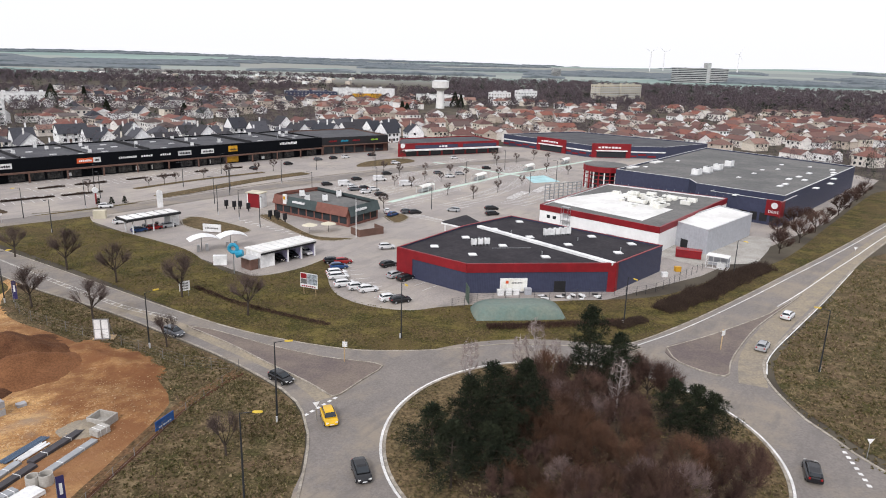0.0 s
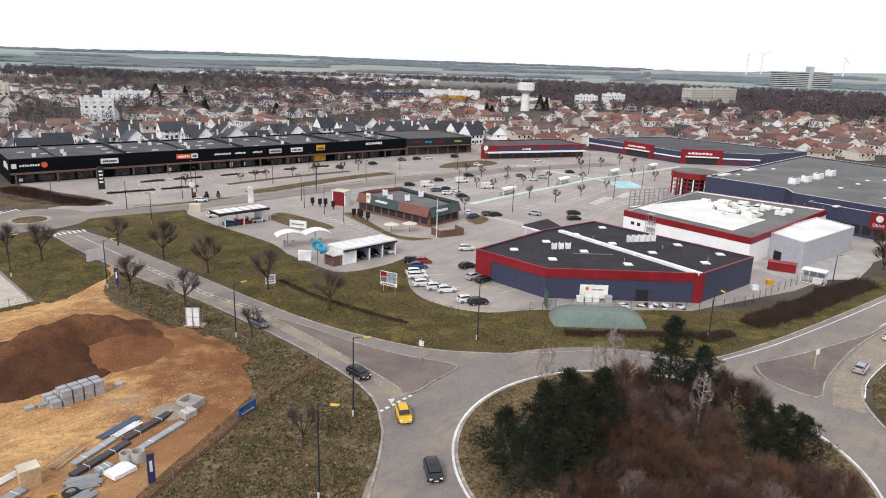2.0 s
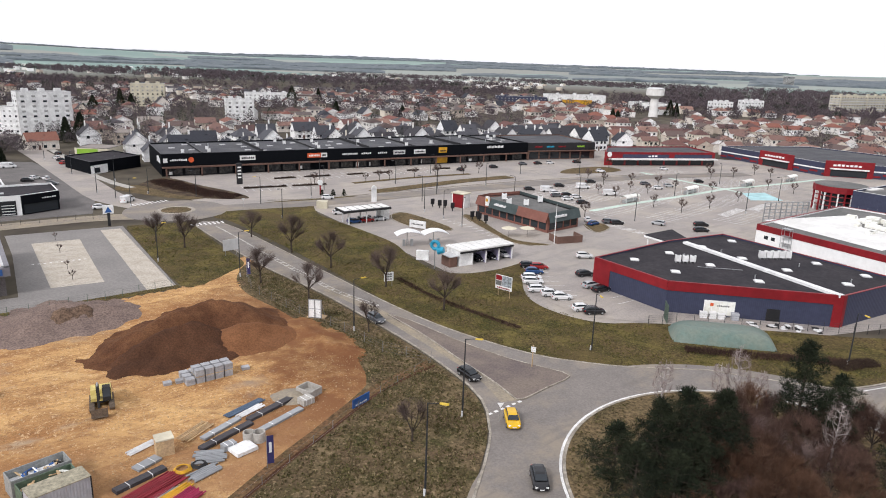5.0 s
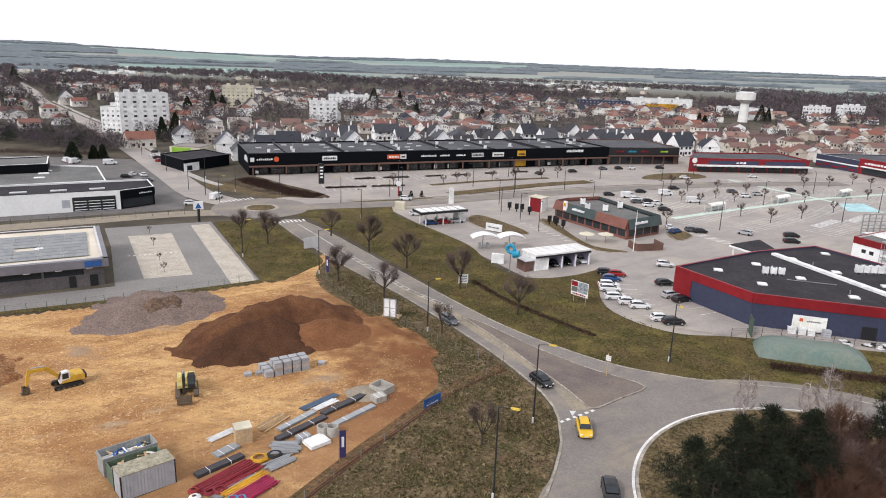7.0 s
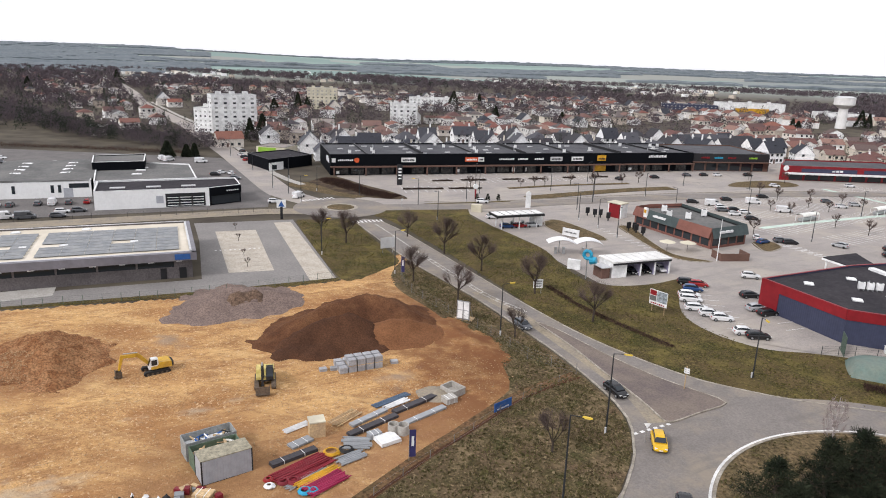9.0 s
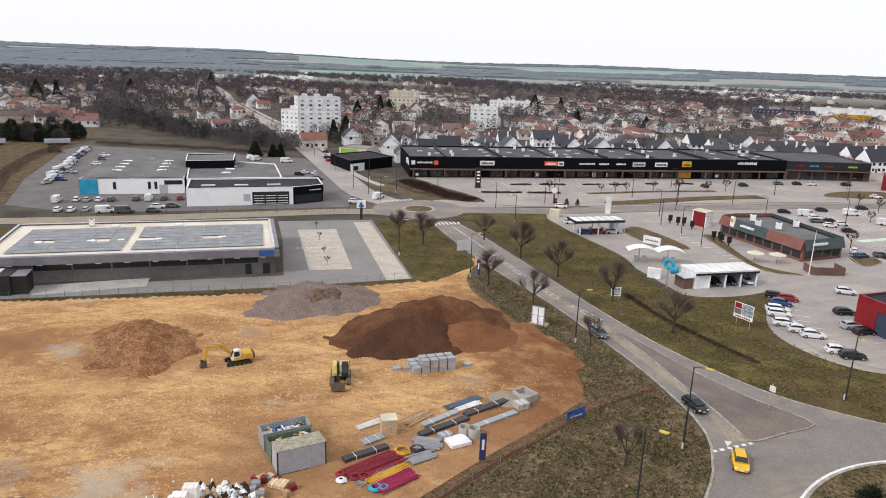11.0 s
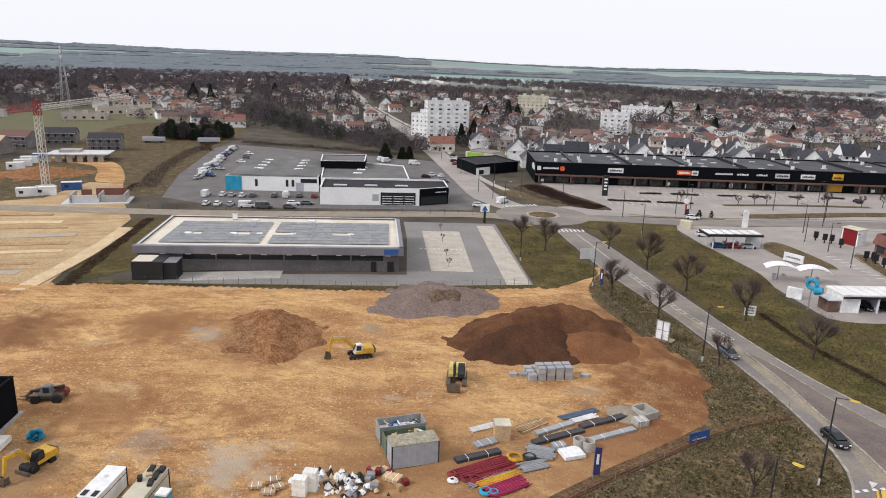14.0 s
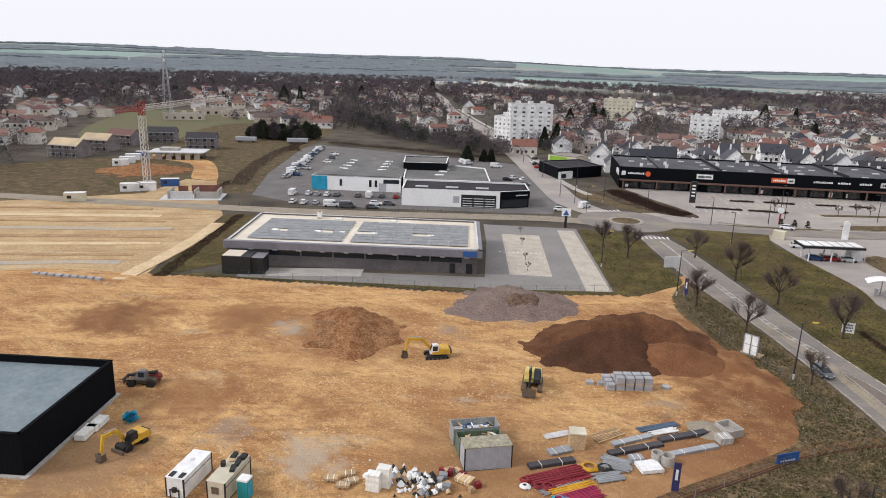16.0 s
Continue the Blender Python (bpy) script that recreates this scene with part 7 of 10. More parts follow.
part("engine_hood", loft([[(x, -0.95, 0.8), (x, -0.1, 0.8), (x, -0.15, z), (x, -0.9, z)] for x, z in ((-2.3, 1.35), (-2.0, 1.6), (-0.9, 1.55), (-0.7, 1.3))]), material("dull_red_paint", (0.24, 0.03, 0.03), 0.6, 0.25, 0.4, second=(0.14, 0.035, 0.03), big=1.5), tel)
telcab = part("cab", loft([[(x, 0.05, 1.1), (x, 0.95, 1.1), (x, 0.85, z), (x, 0.12, z)] for x, z in ((-0.8, 2.3), (-0.6, 2.45), (0.35, 2.4), (0.75, 1.6))]), material("machine_grey", (0.16, 0.16, 0.17), 0.6, 0.2, 0.4), tel)
part("window", Mesh().box(-0.15, 0.93, 1.55, 0.8, 0.04, 0.7), GLASS, telcab)
part("window", Mesh().box(-0.15, 0.08, 1.55, 0.8, 0.04, 0.7), GLASS, telcab)
part("boom", Mesh().tube((-1.9, -0.35, 1.9), (2.4, -0.35, 1.15), 0.24, 0.19, 6), DK, tel)
part("ram", Mesh().tube((-0.2, -0.35, 1.2), (1.5, -0.35, 1.2), 0.09, 0.07, 8), STEEL, tel)
part("fork_carriage", Mesh().box(2.6, -0.2, 0.3, 0.2, 1.5, 0.8), MUD, tel)
for s in (-0.6, 0.2):
    part("fork", Mesh().box(3.3, s, 0.3, 1.3, 0.14, 0.08), MUD, tel)
for s in (-1, 1):
    part("mudguard", Mesh().box(1.35, s * 0.98, 1.2, 1.2, 0.5, 0.08), MUD, tel)
for x in (-1.4, 1.3):
    for s in (-1, 1):
        part("wheel", Mesh().tube((x, s * 0.75, 0.6), (x, s * 1.2, 0.6), 0.6, 0.6, 12), TYRE, tel)

blackb, bbf = hall("black_hall", "new black clad hall with a pale blue-grey roof", [(-78.7, 2.5), (-93.4, 14.5), (-111, -7), (-96.3, -19)], 5.4, BLACKP, material("pale_blue_roof", (0.155, 0.195, 0.215), 0.8, 0.1, 0.8, second=(0.19, 0.228, 0.245), big=4), 0.9, BLACKP)
for f in bbf:
    f.panel("plinth", blackb, 0, f.length + 0.5, 0, 0.45, CONCRETE, 0.5)
fb = min(bbf, key=lambda f: (Vector(f.at(f.length / 2)) - Vector((-86.05, 8.5))).length)
# mottled grey door glass, paler than the black cladding
GREYGLASS = material("dusty_glass", (0.085, 0.082, 0.08), 0.3, 0.4, 0.8, second=(0.05, 0.05, 0.05), big=1.5)
u0, u1 = sorted((Vector(p) - Vector(fb.at(0))).length for p in ((-88.7, 10.7), (-91.3, 13.1)))
fb.panel("door_frame", blackb, u0 - 0.12, u1 + 0.12, 0.42, 3.35, DARKTRIM, 0.05)
for i in range(2):
    fb.panel("glass_door", blackb, u0 + i * (u1 - u0) / 2 + 0.05, u0 + (i + 1) * (u1 - u0) / 2 - 0.05, 0.46, 3.2, GREYGLASS, 0.09)


def container(name, label, x, y, turn, body, roof=None, lx=6.0, ly=2.4, h=2.5, open_top=False, ribbed=True):
    t = thing(name, label, "container", at=(x, y, 0.22), turn=turn)
    if open_top:
        for s in (-1, 1):
            part("side", Mesh().box(0, s * (ly / 2 - 0.04), 0, lx, 0.08, h), body, t)
            part("end", Mesh().box(s * (lx / 2 - 0.04), 0, 0, 0.08, ly - 0.16, h), body, t)
        part("floor_plate", Mesh().box(0, 0, 0.05, lx - 0.1, ly - 0.1, 0.08), MUD, t)
    else:
        bo = part("body", Mesh().box(0, 0, 0.12, lx - 0.05, ly - 0.1, h - 0.2), body, t)
        k = int(lx / 0.28) if ribbed else 0
        for i in range(k):
            for s in (-1, 1):
                part("rib", Mesh().box(-lx / 2 + (i + 0.5) * lx / k, s * (ly / 2 - 0.03), 0.15, lx / k * 0.55, 0.06, h - 0.3), body, bo)
        part("lid", Mesh().box(0, 0, h - 0.08, lx, ly, 0.1), roof or body, t)
        for a in (-1, 1):
            for b in (-1, 1):
                part("corner_post", Mesh().box(a * (lx / 2 - 0.06), b * (ly / 2 - 0.06), 0, 0.14, 0.14, h), DK, t)
        part("base_rail", Mesh().box(0, 0, 0, lx, ly, 0.14), DK, t)
    return t


container("storage_container", "grey corrugated storage container", -53.4, 46.1, 65, GREYC, material("mossy_roof", (0.33, 0.3, 0.22), 0.9, 0.25, 0.4, big=1.5), 5.6, 2.5, 3.0)
container("waste_skip", "open green skip full of timber waste", -55.9, 47.2, 65, material("skip_green", (0.12, 0.17, 0.12), 0.7, 0.2, 0.4), None, 5.4, 2.3, 2.2, True)
container("waste_skip", "open grey skip with mixed waste", -58.4, 48.4, 65, material("skip_grey", (0.32, 0.33, 0.32), 0.7, 0.2, 0.4), None, 5.8, 2.4, 2.3, True)
WOODM = material("pale_timber", (0.5, 0.36, 0.2), 0.85, 0.2, 0.3, second=(0.42, 0.3, 0.18), big=1.5, each=0.25)
rnd = random.Random(5)
for cx, cy, mats in ((-55.9, 47.2, (WOODM, WOODM, WOODM, PLASTICW)), (-58.4, 48.4, (WHITE, DK, WOODM, BLUE))):
    w = thing("waste_pile", "jumbled timber and plastic waste in the skip", "waste", at=(cx, cy, 1.65), turn=65)
    part("fill", Mesh().box(0, 0, -0.9, 5.0, 2.0, 0.9), mats[0], w)
    for i in range(26):
        mm = Mesh().box(0, 0, 0, rnd.uniform(0.4, 1.6), rnd.uniform(0.1, 0.4), 0.1)
        q = pose(rnd.uniform(-2.2, 2.2), rnd.uniform(-0.8, 0.8), rnd.uniform(0.05, 0.35), rnd.uniform(-25, 25), rnd.uniform(-25, 25), rnd.uniform(0, 180))
        mm.v = [(q @ Vector(v))[:] for v in mm.v]
        part("board", mm, rnd.choice(mats), w)
for x, y, lab, rf in ((-68.0, 16.9, "white site cabin container with roof vents", WHITE), (-65.0, 20.2, "cream weathered cabin container with clutter on top", CREAM)):
    c = container("cabin_container", lab, x, y, 132, rf, rf, 5.5, 2.15, 2.4, ribbed=False)
    for k in (-1, 1):
        part("seam", Mesh().box(0, k * 1.04, 1.75, 5.3, 0.02, 0.08), DK, c)
    if rf is WHITE:
        for k in (-1, 1):
            part("vent", Mesh().box(-2.1, k * 0.55, 2.42, 0.9, 0.5, 0.06), DK, c)
        part("roof_bump", Mesh().tube((0.9, 0.1, 2.4), (0.9, 0.1, 2.5), 0.25, 0.25, 12), COPING, c)
        tow = part("tow_frame", Mesh().box(-2.85, 0, 1.0, 0.12, 1.1, 0.12), DK, c)
        for k in (-1, 1):
            part("tow_leg", Mesh().box(-2.85, k * 0.5, 0, 0.1, 0.1, 1.0), DK, tow)
        part("tow_box", Mesh().box(-2.85, 0, 0.85, 0.3, 0.45, 0.5), DK, tow)
    else:
        part("panel", Mesh().box(-2.76, 0.1, 1.0, 0.04, 0.8, 0.8), MUD, c, "rusty hatch")
        for i, (px, py, sx, sy, h) in enumerate(((2.1, -0.6, 0.9, 0.6, 0.35), (2.1, 0.5, 1.1, 0.5, 0.3), (1.1, -0.5, 1.5, 0.5, 0.25), (-0.2, -0.6, 1.1, 0.5, 0.3), (0.2, 0.75, 0.6, 0.45, 0.5), (1.4, 0.4, 0.9, 0.6, 0.15))):
            part("roof_crate", Mesh().box(px, py, 2.42, sx, sy, h, i * 5), WOODM if i == 5 else DK, c)
toil = thing("portable_toilet", "teal portable toilet with a white roof", "toilet", at=(-62.5, 21.0, 0.25), turn=40)
part("body", Mesh().box(0, 0, 0, 1.15, 1.15, 2.1), material("teal_plastic", (0.02, 0.28, 0.3), 0.5, 0.1), toil)
part("cover", Mesh().box(0, 0, 2.1, 1.2, 1.2, 0.2), WHITE, toil)
part("door", Mesh().box(0.58, 0, 0.1, 0.04, 0.8, 1.8), SKYBLUE, toil)


def bundle(name, label, x, y, length, turn, mat, n, r=0.09, wide=0.22, layers=1):
    """Pipes or rods lying side by side on two battens."""
    t = thing(name, label, name.split("_")[0], at=(x, y, 0.3), turn=turn)
    rr = random.Random(int(x * 31 + y))
    for k in (-0.3, 0.3):
        part("batten", Mesh().box(k * length, 0, 0, 0.12, n * wide + 0.2, 0.08), WOODM, t)
    for j in range(layers):
        for i in range(n):
            y0 = (i - (n - 1) / 2) * wide
            a, b = rr.uniform(-0.25, 0.25), rr.uniform(-0.08, 0.08)
            part("pipe", Mesh().tube((-length / 2 + a, y0 - b, 0.08 + r + j * 2 * r), (length / 2 + a, y0 + b, 0.08 + r + j * 2 * r), r, r, 7), mat, t)
    return t


MAROON = material("maroon_conduit", (0.22, 0.02, 0.03), 0.5, 0.1, each=0.15)
MAGENTA = material("magenta_conduit", (0.3, 0.02, 0.07), 0.5, 0.1, each=0.15)
DKPLATE = material("dark_slab", (0.06, 0.055, 0.06), 0.7, 0.15, 0.3)
PIPEG = material("grey_pvc", (0.3, 0.31, 0.32), 0.5, 0.08, each=0.15)
bundle("blue_pipes", "stack of blue plastic pipes on battens", -47.6, 70.2, 5.9, 74, material("dull_blue_plastic", (0.09, 0.13, 0.19), 0.5, 0.15, 0.3), 5, 0.1)
bundle("white_pipes", "stack of white pipes on battens", -46.5, 69.7, 3.9, 74, WHITE, 5, 0.09)
bundle("maroon_pipes", "stack of maroon cable conduits", -47.0, 51.2, 6.8, 76, MAROON, 10, 0.08, 0.2, 2)
bundle("maroon_pipes", "stack of maroon cable conduits", -45.6, 51.6, 6.0, 80, MAROON, 5, 0.08, 0.2)
bundle("steel_rods", "bundle of grey steel rods", -45.2, 50.2, 5.3, 83, PIPEG, 9, 0.05, 0.13)
bundle("yellow_pipes", "stack of yellow gas pipes", -44.2, 50.9, 5.4, 77, YELLOW, 6, 0.08, 0.19, 2)
bundle("magenta_pipes", "stack of magenta conduits", -42.8, 50.6, 5.0, 77, MAGENTA, 11, 0.08, 0.2, 2)
bundle("grey_pipes", "loose grey drainage pipes", -44.9, 58.8, 3.4, 32, PIPEG, 9, 0.12, 0.3)
bundle("grey_pipes", "stack of grey drainage pipes", -43.5, 56.0, 3.4, 70, PIPEG, 6, 0.13, 0.3)
bundle("timber_planks", "pale timber planks lying on the earth", -53.4, 57.5, 3.5, 75, WHITE, 5, 0.08, 0.24)
bundle("timber_planks", "pale timber planks lying on the earth", -49.9, 62.9, 4.6, 84, WOODM, 7, 0.07, 0.28)


def slab(name, label, x, y, lx, ly, h, turn, mat, n=1):
    t = thing(name, label, name.split("_")[-1], at=(x, y, 0.3), turn=turn)
    for k in (-0.35, 0, 0.35):
        part("batten", Mesh().box(k * lx, 0, 0, 0.14, ly, 0.1), WOODM, t)
    for i in range(n):
        part("layer", Mesh().box(0, 0, 0.1 + i * h / n, lx - (i % 2) * 0.06, ly - (i % 2) * 0.05, h / n * 0.94), mat, t)
    for k in (-0.25, 0.2):
        part("strap", Mesh().box(k * lx, 0, 0.1, 0.07, ly + 0.02, h + 0.012), WHITE, t)
    return t


slab("dark_slab", "long dark kerb slab stack on the earth", -44.3, 71.0, 7.6, 1.0, 0.35, 74, DKPLATE, 2)
slab("dark_slab", "long dark kerb slab stack on the earth", -45.7, 63.3, 7.6, 1.0, 0.35, 74, DKPLATE, 2)
slab("dark_slab", "long dark kerb slab stack on the earth", -49.0, 52.4, 5.8, 1.0, 0.4, 71, DKPLATE, 2)
slab("grey_slab", "wrapped grey profile stack on the earth", -41.6, 69.1, 6.9, 0.9, 0.3, 74, PIPEG, 3)
slab("grey_slab", "wrapped grey profile stack on the earth", -47.3, 64.5, 5.9, 0.9, 0.3, 78, PIPEG, 3)
slab("grey_sheet", "small grey sheet stack on the earth", -50.5, 55.2, 3.0, 1.3, 0.25, 77, PIPEG, 3)
slab("sheet_stack", "white sheet stack on a pallet", -42.2, 61.4, 2.7, 2.2, 0.45, 65, WHITE, 2)
slab("grey_pallet", "pallet of grey paving stones", -40.9, 74.2, 1.8, 1.5, 0.8, 65, CONCRETE, 5)
slab("grey_pallet", "pallet of dark grey fittings", -44.0, 61.2, 1.6, 1.1, 0.7, 65, PIPEG, 3)
slab("tan_pallet", "pallet of tan boards beside the container", -52.0, 42.0, 2.0, 1.4, 0.4, 20, WOODM, 4)
box = thing("plywood_crate", "tall plywood crate with a cream lid", "crate", at=(-50.3, 57.9, 0.3), turn=50)
part("body", Mesh().box(0, 0, 0, 1.9, 1.7, 2.0), WOODM, box)
part("lid", Mesh().box(0, 0, 2.0, 2.0, 1.8, 0.15), CREAM, box)
tray = thing("concrete_tray", "tipped precast concrete tray", "tray", at=(-41.9, 76.9, 0.3), turn=-15)
for a, b, c, d in ((0, -1.1, 2.6, 0.18), (0, 1.1, 2.6, 0.18), (-1.3, 0, 0.18, 2.2), (1.3, 0, 0.18, 2.2)):
    part("side", Mesh().box(a, b, 0, c, d, 1.0), CONCRETE, tray)
part("base", Mesh().box(0, 0, 0, 2.5, 2.1, 0.12), CONCRETE, tray)
for x, y, rr in ((-41.6, 63.9, 0.75), (-42.7, 63.4, 0.7)):
    cr = thing("concrete_ring", "round precast concrete manhole ring", "manhole ring", at=(x, y, 0.3))
    m = Mesh()
    a, b = ring(0, 0, rr, 18), ring(0, 0, rr - 0.12, 18)
    n = len(a)
    m.v += [(p[0], p[1], z) for q, z in ((a, 0), (a, 1.3), (b, 1.3), (b, 0)) for p in q]
    m.f += [(k * n + i, k * n + (i + 1) % n, (k + 1) % 4 * n + (i + 1) % n, (k + 1) % 4 * n + i) for k in range(4) for i in range(n)]
    part("ring", m, CONCRETE, cr)
for x, y, mt, lab, rr in ((-46.1, 55.6, YELLOW, "coil of yellow hose on the earth", 1.0), (-45.0, 57.0, DK, "coil of black hose on the earth", 0.9), (-46.7, 48.2, MAROON, "coil of maroon conduit", 0.75), (-48.3, 47.6, PAINTS["red"], "coil of red conduit", 0.6), (-45.9, 48.9, MAROON, "coil of maroon conduit", 0.8), (-47.4, 46.8, WHITE, "coil of white hose", 0.6), (-43.6, 48.2, SKYBLUE, "coil of turquoise hose", 0.8), (-42.9, 48.7, SKYBLUE, "coil of turquoise hose", 0.7)):
    co = thing("hose_coil", lab, "hose coil", at=(x, y, 0.35))
    m = Mesh()
    n, k = 66, 6
    for i in range(n):
        a, r1 = math.tau * i / 20, rr - 0.1 * i / 20
        for j in range(k):
            b = math.tau * j / k
            m.v.append(((r1 + 0.08 * math.cos(b)) * math.cos(a), (r1 + 0.08 * math.cos(b)) * math.sin(a), 0.09 + 0.08 * i / 20 + 0.08 * math.sin(b)))
    m.f += [(i * k + j, i * k + (j + 1) % k, (i + 1) * k + (j + 1) % k, (i + 1) * k + j) for i in range(n - 1) for j in range(k)]
    part("coil", m, mt, co)
# concrete block stacks
rnd = random.Random(9)
GREYBLOCK = material("grey_concrete_block", (0.36, 0.36, 0.37), 0.9, 0.12, 0.3, second=(0.3, 0.3, 0.31), big=2, each=0.12)
for i in range(5):
    for j in range(3):
        h = (2, 2, 1)[j] if i else 1
        for k in range(h):
            p = Vector((-57.9, 76.2)) + Vector((0.57, 0.82)) * (i - 2) * 1.35 + Vector((-0.82, 0.57)) * (j - 1) * 1.3
            b = thing("block_pallet", "wrapped pallet of grey concrete blocks", "block pallet", "concrete block stacks", at=(p.x, p.y, 0.3 + k * 1.02), turn=55 + rnd.uniform(-3, 3))
            part("pallet", Mesh().box(0, 0, 0, 1.15, 1.0, 0.12), WOODM, b)
            for q in range(4):
                part("block_layer", Mesh().box(0, 0, 0.13 + q * 0.22, 1.16, 1.02, 0.205), GREYBLOCK, b)
for x, y in ((-61.3, 72.2), (-60.2, 73.4), (-54.2, 80.4)):
    b = thing("block_pallet", "low pallet of grey concrete blocks", "block pallet", "concrete block stacks", at=(x, y, 0.3), turn=50)
    for q in range(2):
        part("block_layer", Mesh().box(0, 0, q * 0.22, 1.1, 0.9, 0.2), GREYBLOCK, b)
# rubbish and packs near the edge
for i, (x, y) in enumerate(((-56.1, 32.8), (-56.1, 34.1))):
    slab("white_pallet", "tall pallet of white wrapped bricks", x, y, 1.5, 1.1, 2.0 + i * 0.3, 40, PLASTICW, 6)
rub = thing("rubbish_heap", "heap of white plastic sheets and black bags", "rubbish", at=(-55.0, 36.8, 0.3), turn=30)
for i in range(120):
    u, v = rnd.gauss(0, 2.2), rnd.gauss(0, 1.2)
    s = rnd.uniform(0.15, 0.65)
    mm = Mesh()
    k = 6
    mm.v = [(u + s * math.cos(a) * rnd.uniform(0.6, 1), v + s * math.sin(a) * rnd.uniform(0.6, 1), rnd.uniform(0.02, 0.3)) for a in [math.tau * q / k for q in range(k)]] + [(u, v, rnd.uniform(0.3, 0.8))]
    mm.f = [(q, (q + 1) % k, k) for q in range(k)]
    part("sheet" if i % 4 else "bag", mm, (WHITE, PLASTICW, WHITE, PIPEG, WOODM)[i % 5] if i % 4 else DK, rub)
for i in range(9):
    x, y = -59.5 + rnd.uniform(-1.2, 1.2), 31.5 + rnd.uniform(-2, 1.5)
    if i < 4:
        slab("timber_pallet", "small stack of timber offcuts", x, y, 1.5, 0.9, 0.3, rnd.uniform(20, 80), WOODM, 3)
for i in range(12):
    x, y = -52.5 + rnd.uniform(-2.5, 4.5), 40.5 + rnd.uniform(-2.0, 2.5)
    b = thing("scrap_crate", "small crate of site scrap", "crate", at=(x, y, 0.3), turn=rnd.uniform(0, 90))
    part("body", Mesh().box(0, 0, 0, rnd.uniform(0.5, 1.2), rnd.uniform(0.4, 0.9), rnd.uniform(0.3, 0.8)), rnd.choice((WOODM, WHITE, DK, PIPEG, MAROON)), b)
for x, y, lab, mt in ((-84.5, 9.5, "white wrapped panels beside the black hall", PLASTICW), (-86.0, 11.0, "white wrapped roll beside the black hall", PLASTICW)):
    slab("wrapped_stack", lab, x, y, 3.0, 1.3, 0.7, 140, mt, 2)
tarp = thing("blue_tarp", "crumpled bright blue tarpaulin sack", "sack", at=(-85.2, 14.6, 0.3))
mm = Mesh()
tuft(mm, Vector((0, 0, 0.6)), 0.75, 90, random.Random(3), w=0.35, ln=0.3)
part("sack", mm, SKYBLUE, tarp)

# ---- town ----
WALLS = [(0.74, 0.72, 0.69), (0.82, 0.81, 0.8), (0.64, 0.58, 0.49), (0.76, 0.73, 0.69), (0.5, 0.43, 0.36), (0.84, 0.84, 0.83), (0.68, 0.63, 0.57)]
WHITES = [(0.84, 0.84, 0.83), (0.78, 0.78, 0.78), (0.82, 0.81, 0.79)]
TILES = [(0.18, 0.088, 0.07), (0.125, 0.062, 0.054), (0.235, 0.14, 0.112), (0.1, 0.055, 0.05), (0.165, 0.098, 0.082), (0.2, 0.08, 0.058), (0.11, 0.078, 0.07), (0.145, 0.08, 0.068)]
SLATES = [(0.035, 0.037, 0.046), (0.05, 0.051, 0.06), (0.07, 0.07, 0.08), (0.042, 0.04, 0.045)]
MIXED = [(0.17, 0.07, 0.055), (0.115, 0.06, 0.05), (0.2, 0.09, 0.066), (0.065, 0.06, 0.065), (0.11, 0.09, 0.085), (0.075, 0.053, 0.048), (0.24, 0.21, 0.19), (0.08, 0.072, 0.072)]
WALL_T, TILE_T, SLATE_T, MIX_T = tinted("house_render", WALLS), tinted("clay_tiles", TILES), tinted("slates", SLATES), tinted("mixed_roofing", MIXED)
WALL_F, TILE_F, SLATE_F, MIX_F = tinted("far_render", WALLS, True), tinted("far_clay_tiles", TILES, True), tinted("far_slates", SLATES, True), tinted("far_roofing", MIXED, True)
WALL_S = tinted("white_render", WHITES)
ROOFS = {"tile": (TILE_T, TILE_F), "slate": (SLATE_T, SLATE_F), "mixed": (MIX_T, MIX_F)}


def house_mesh(w, d, h, pitch, hip):
    """Walls with gables, and a roof with eaves."""
    wall, roof, rise = Mesh(), Mesh(), d / 2 * pitch
    x, y = w / 2, d / 2
    wall.prism([(-x, -y), (x, -y), (x, y), (-x, y)], 0, h)
    e, hx = 0.45, (x - y * 0.8 if hip else x + 0.3)
    z0, z1 = h - 0.45 * pitch + 0.05, h + rise + 0.1
    if not hip:
        for s in (-1, 1):
            wall.poly([(s * x, -y, h), (s * x, y, h), (s * x, 0, h + rise)])
    X, Y = x + (0.45 if hip else 0.3), y + e
    a, b, c, dd = (-X, -Y, z0), (X, -Y, z0), (X, Y, z0), (-X, Y, z0)
    r0, r1 = (-hx, 0, z1), (hx, 0, z1)
    roof.poly([a, b, r1, r0]).poly([c, dd, r0, r1])
    if hip:
        roof.poly([b, c, r1]).poly([dd, a, r0])
    roof.poly([dd, c, b, a])
    return wall, roof, rise


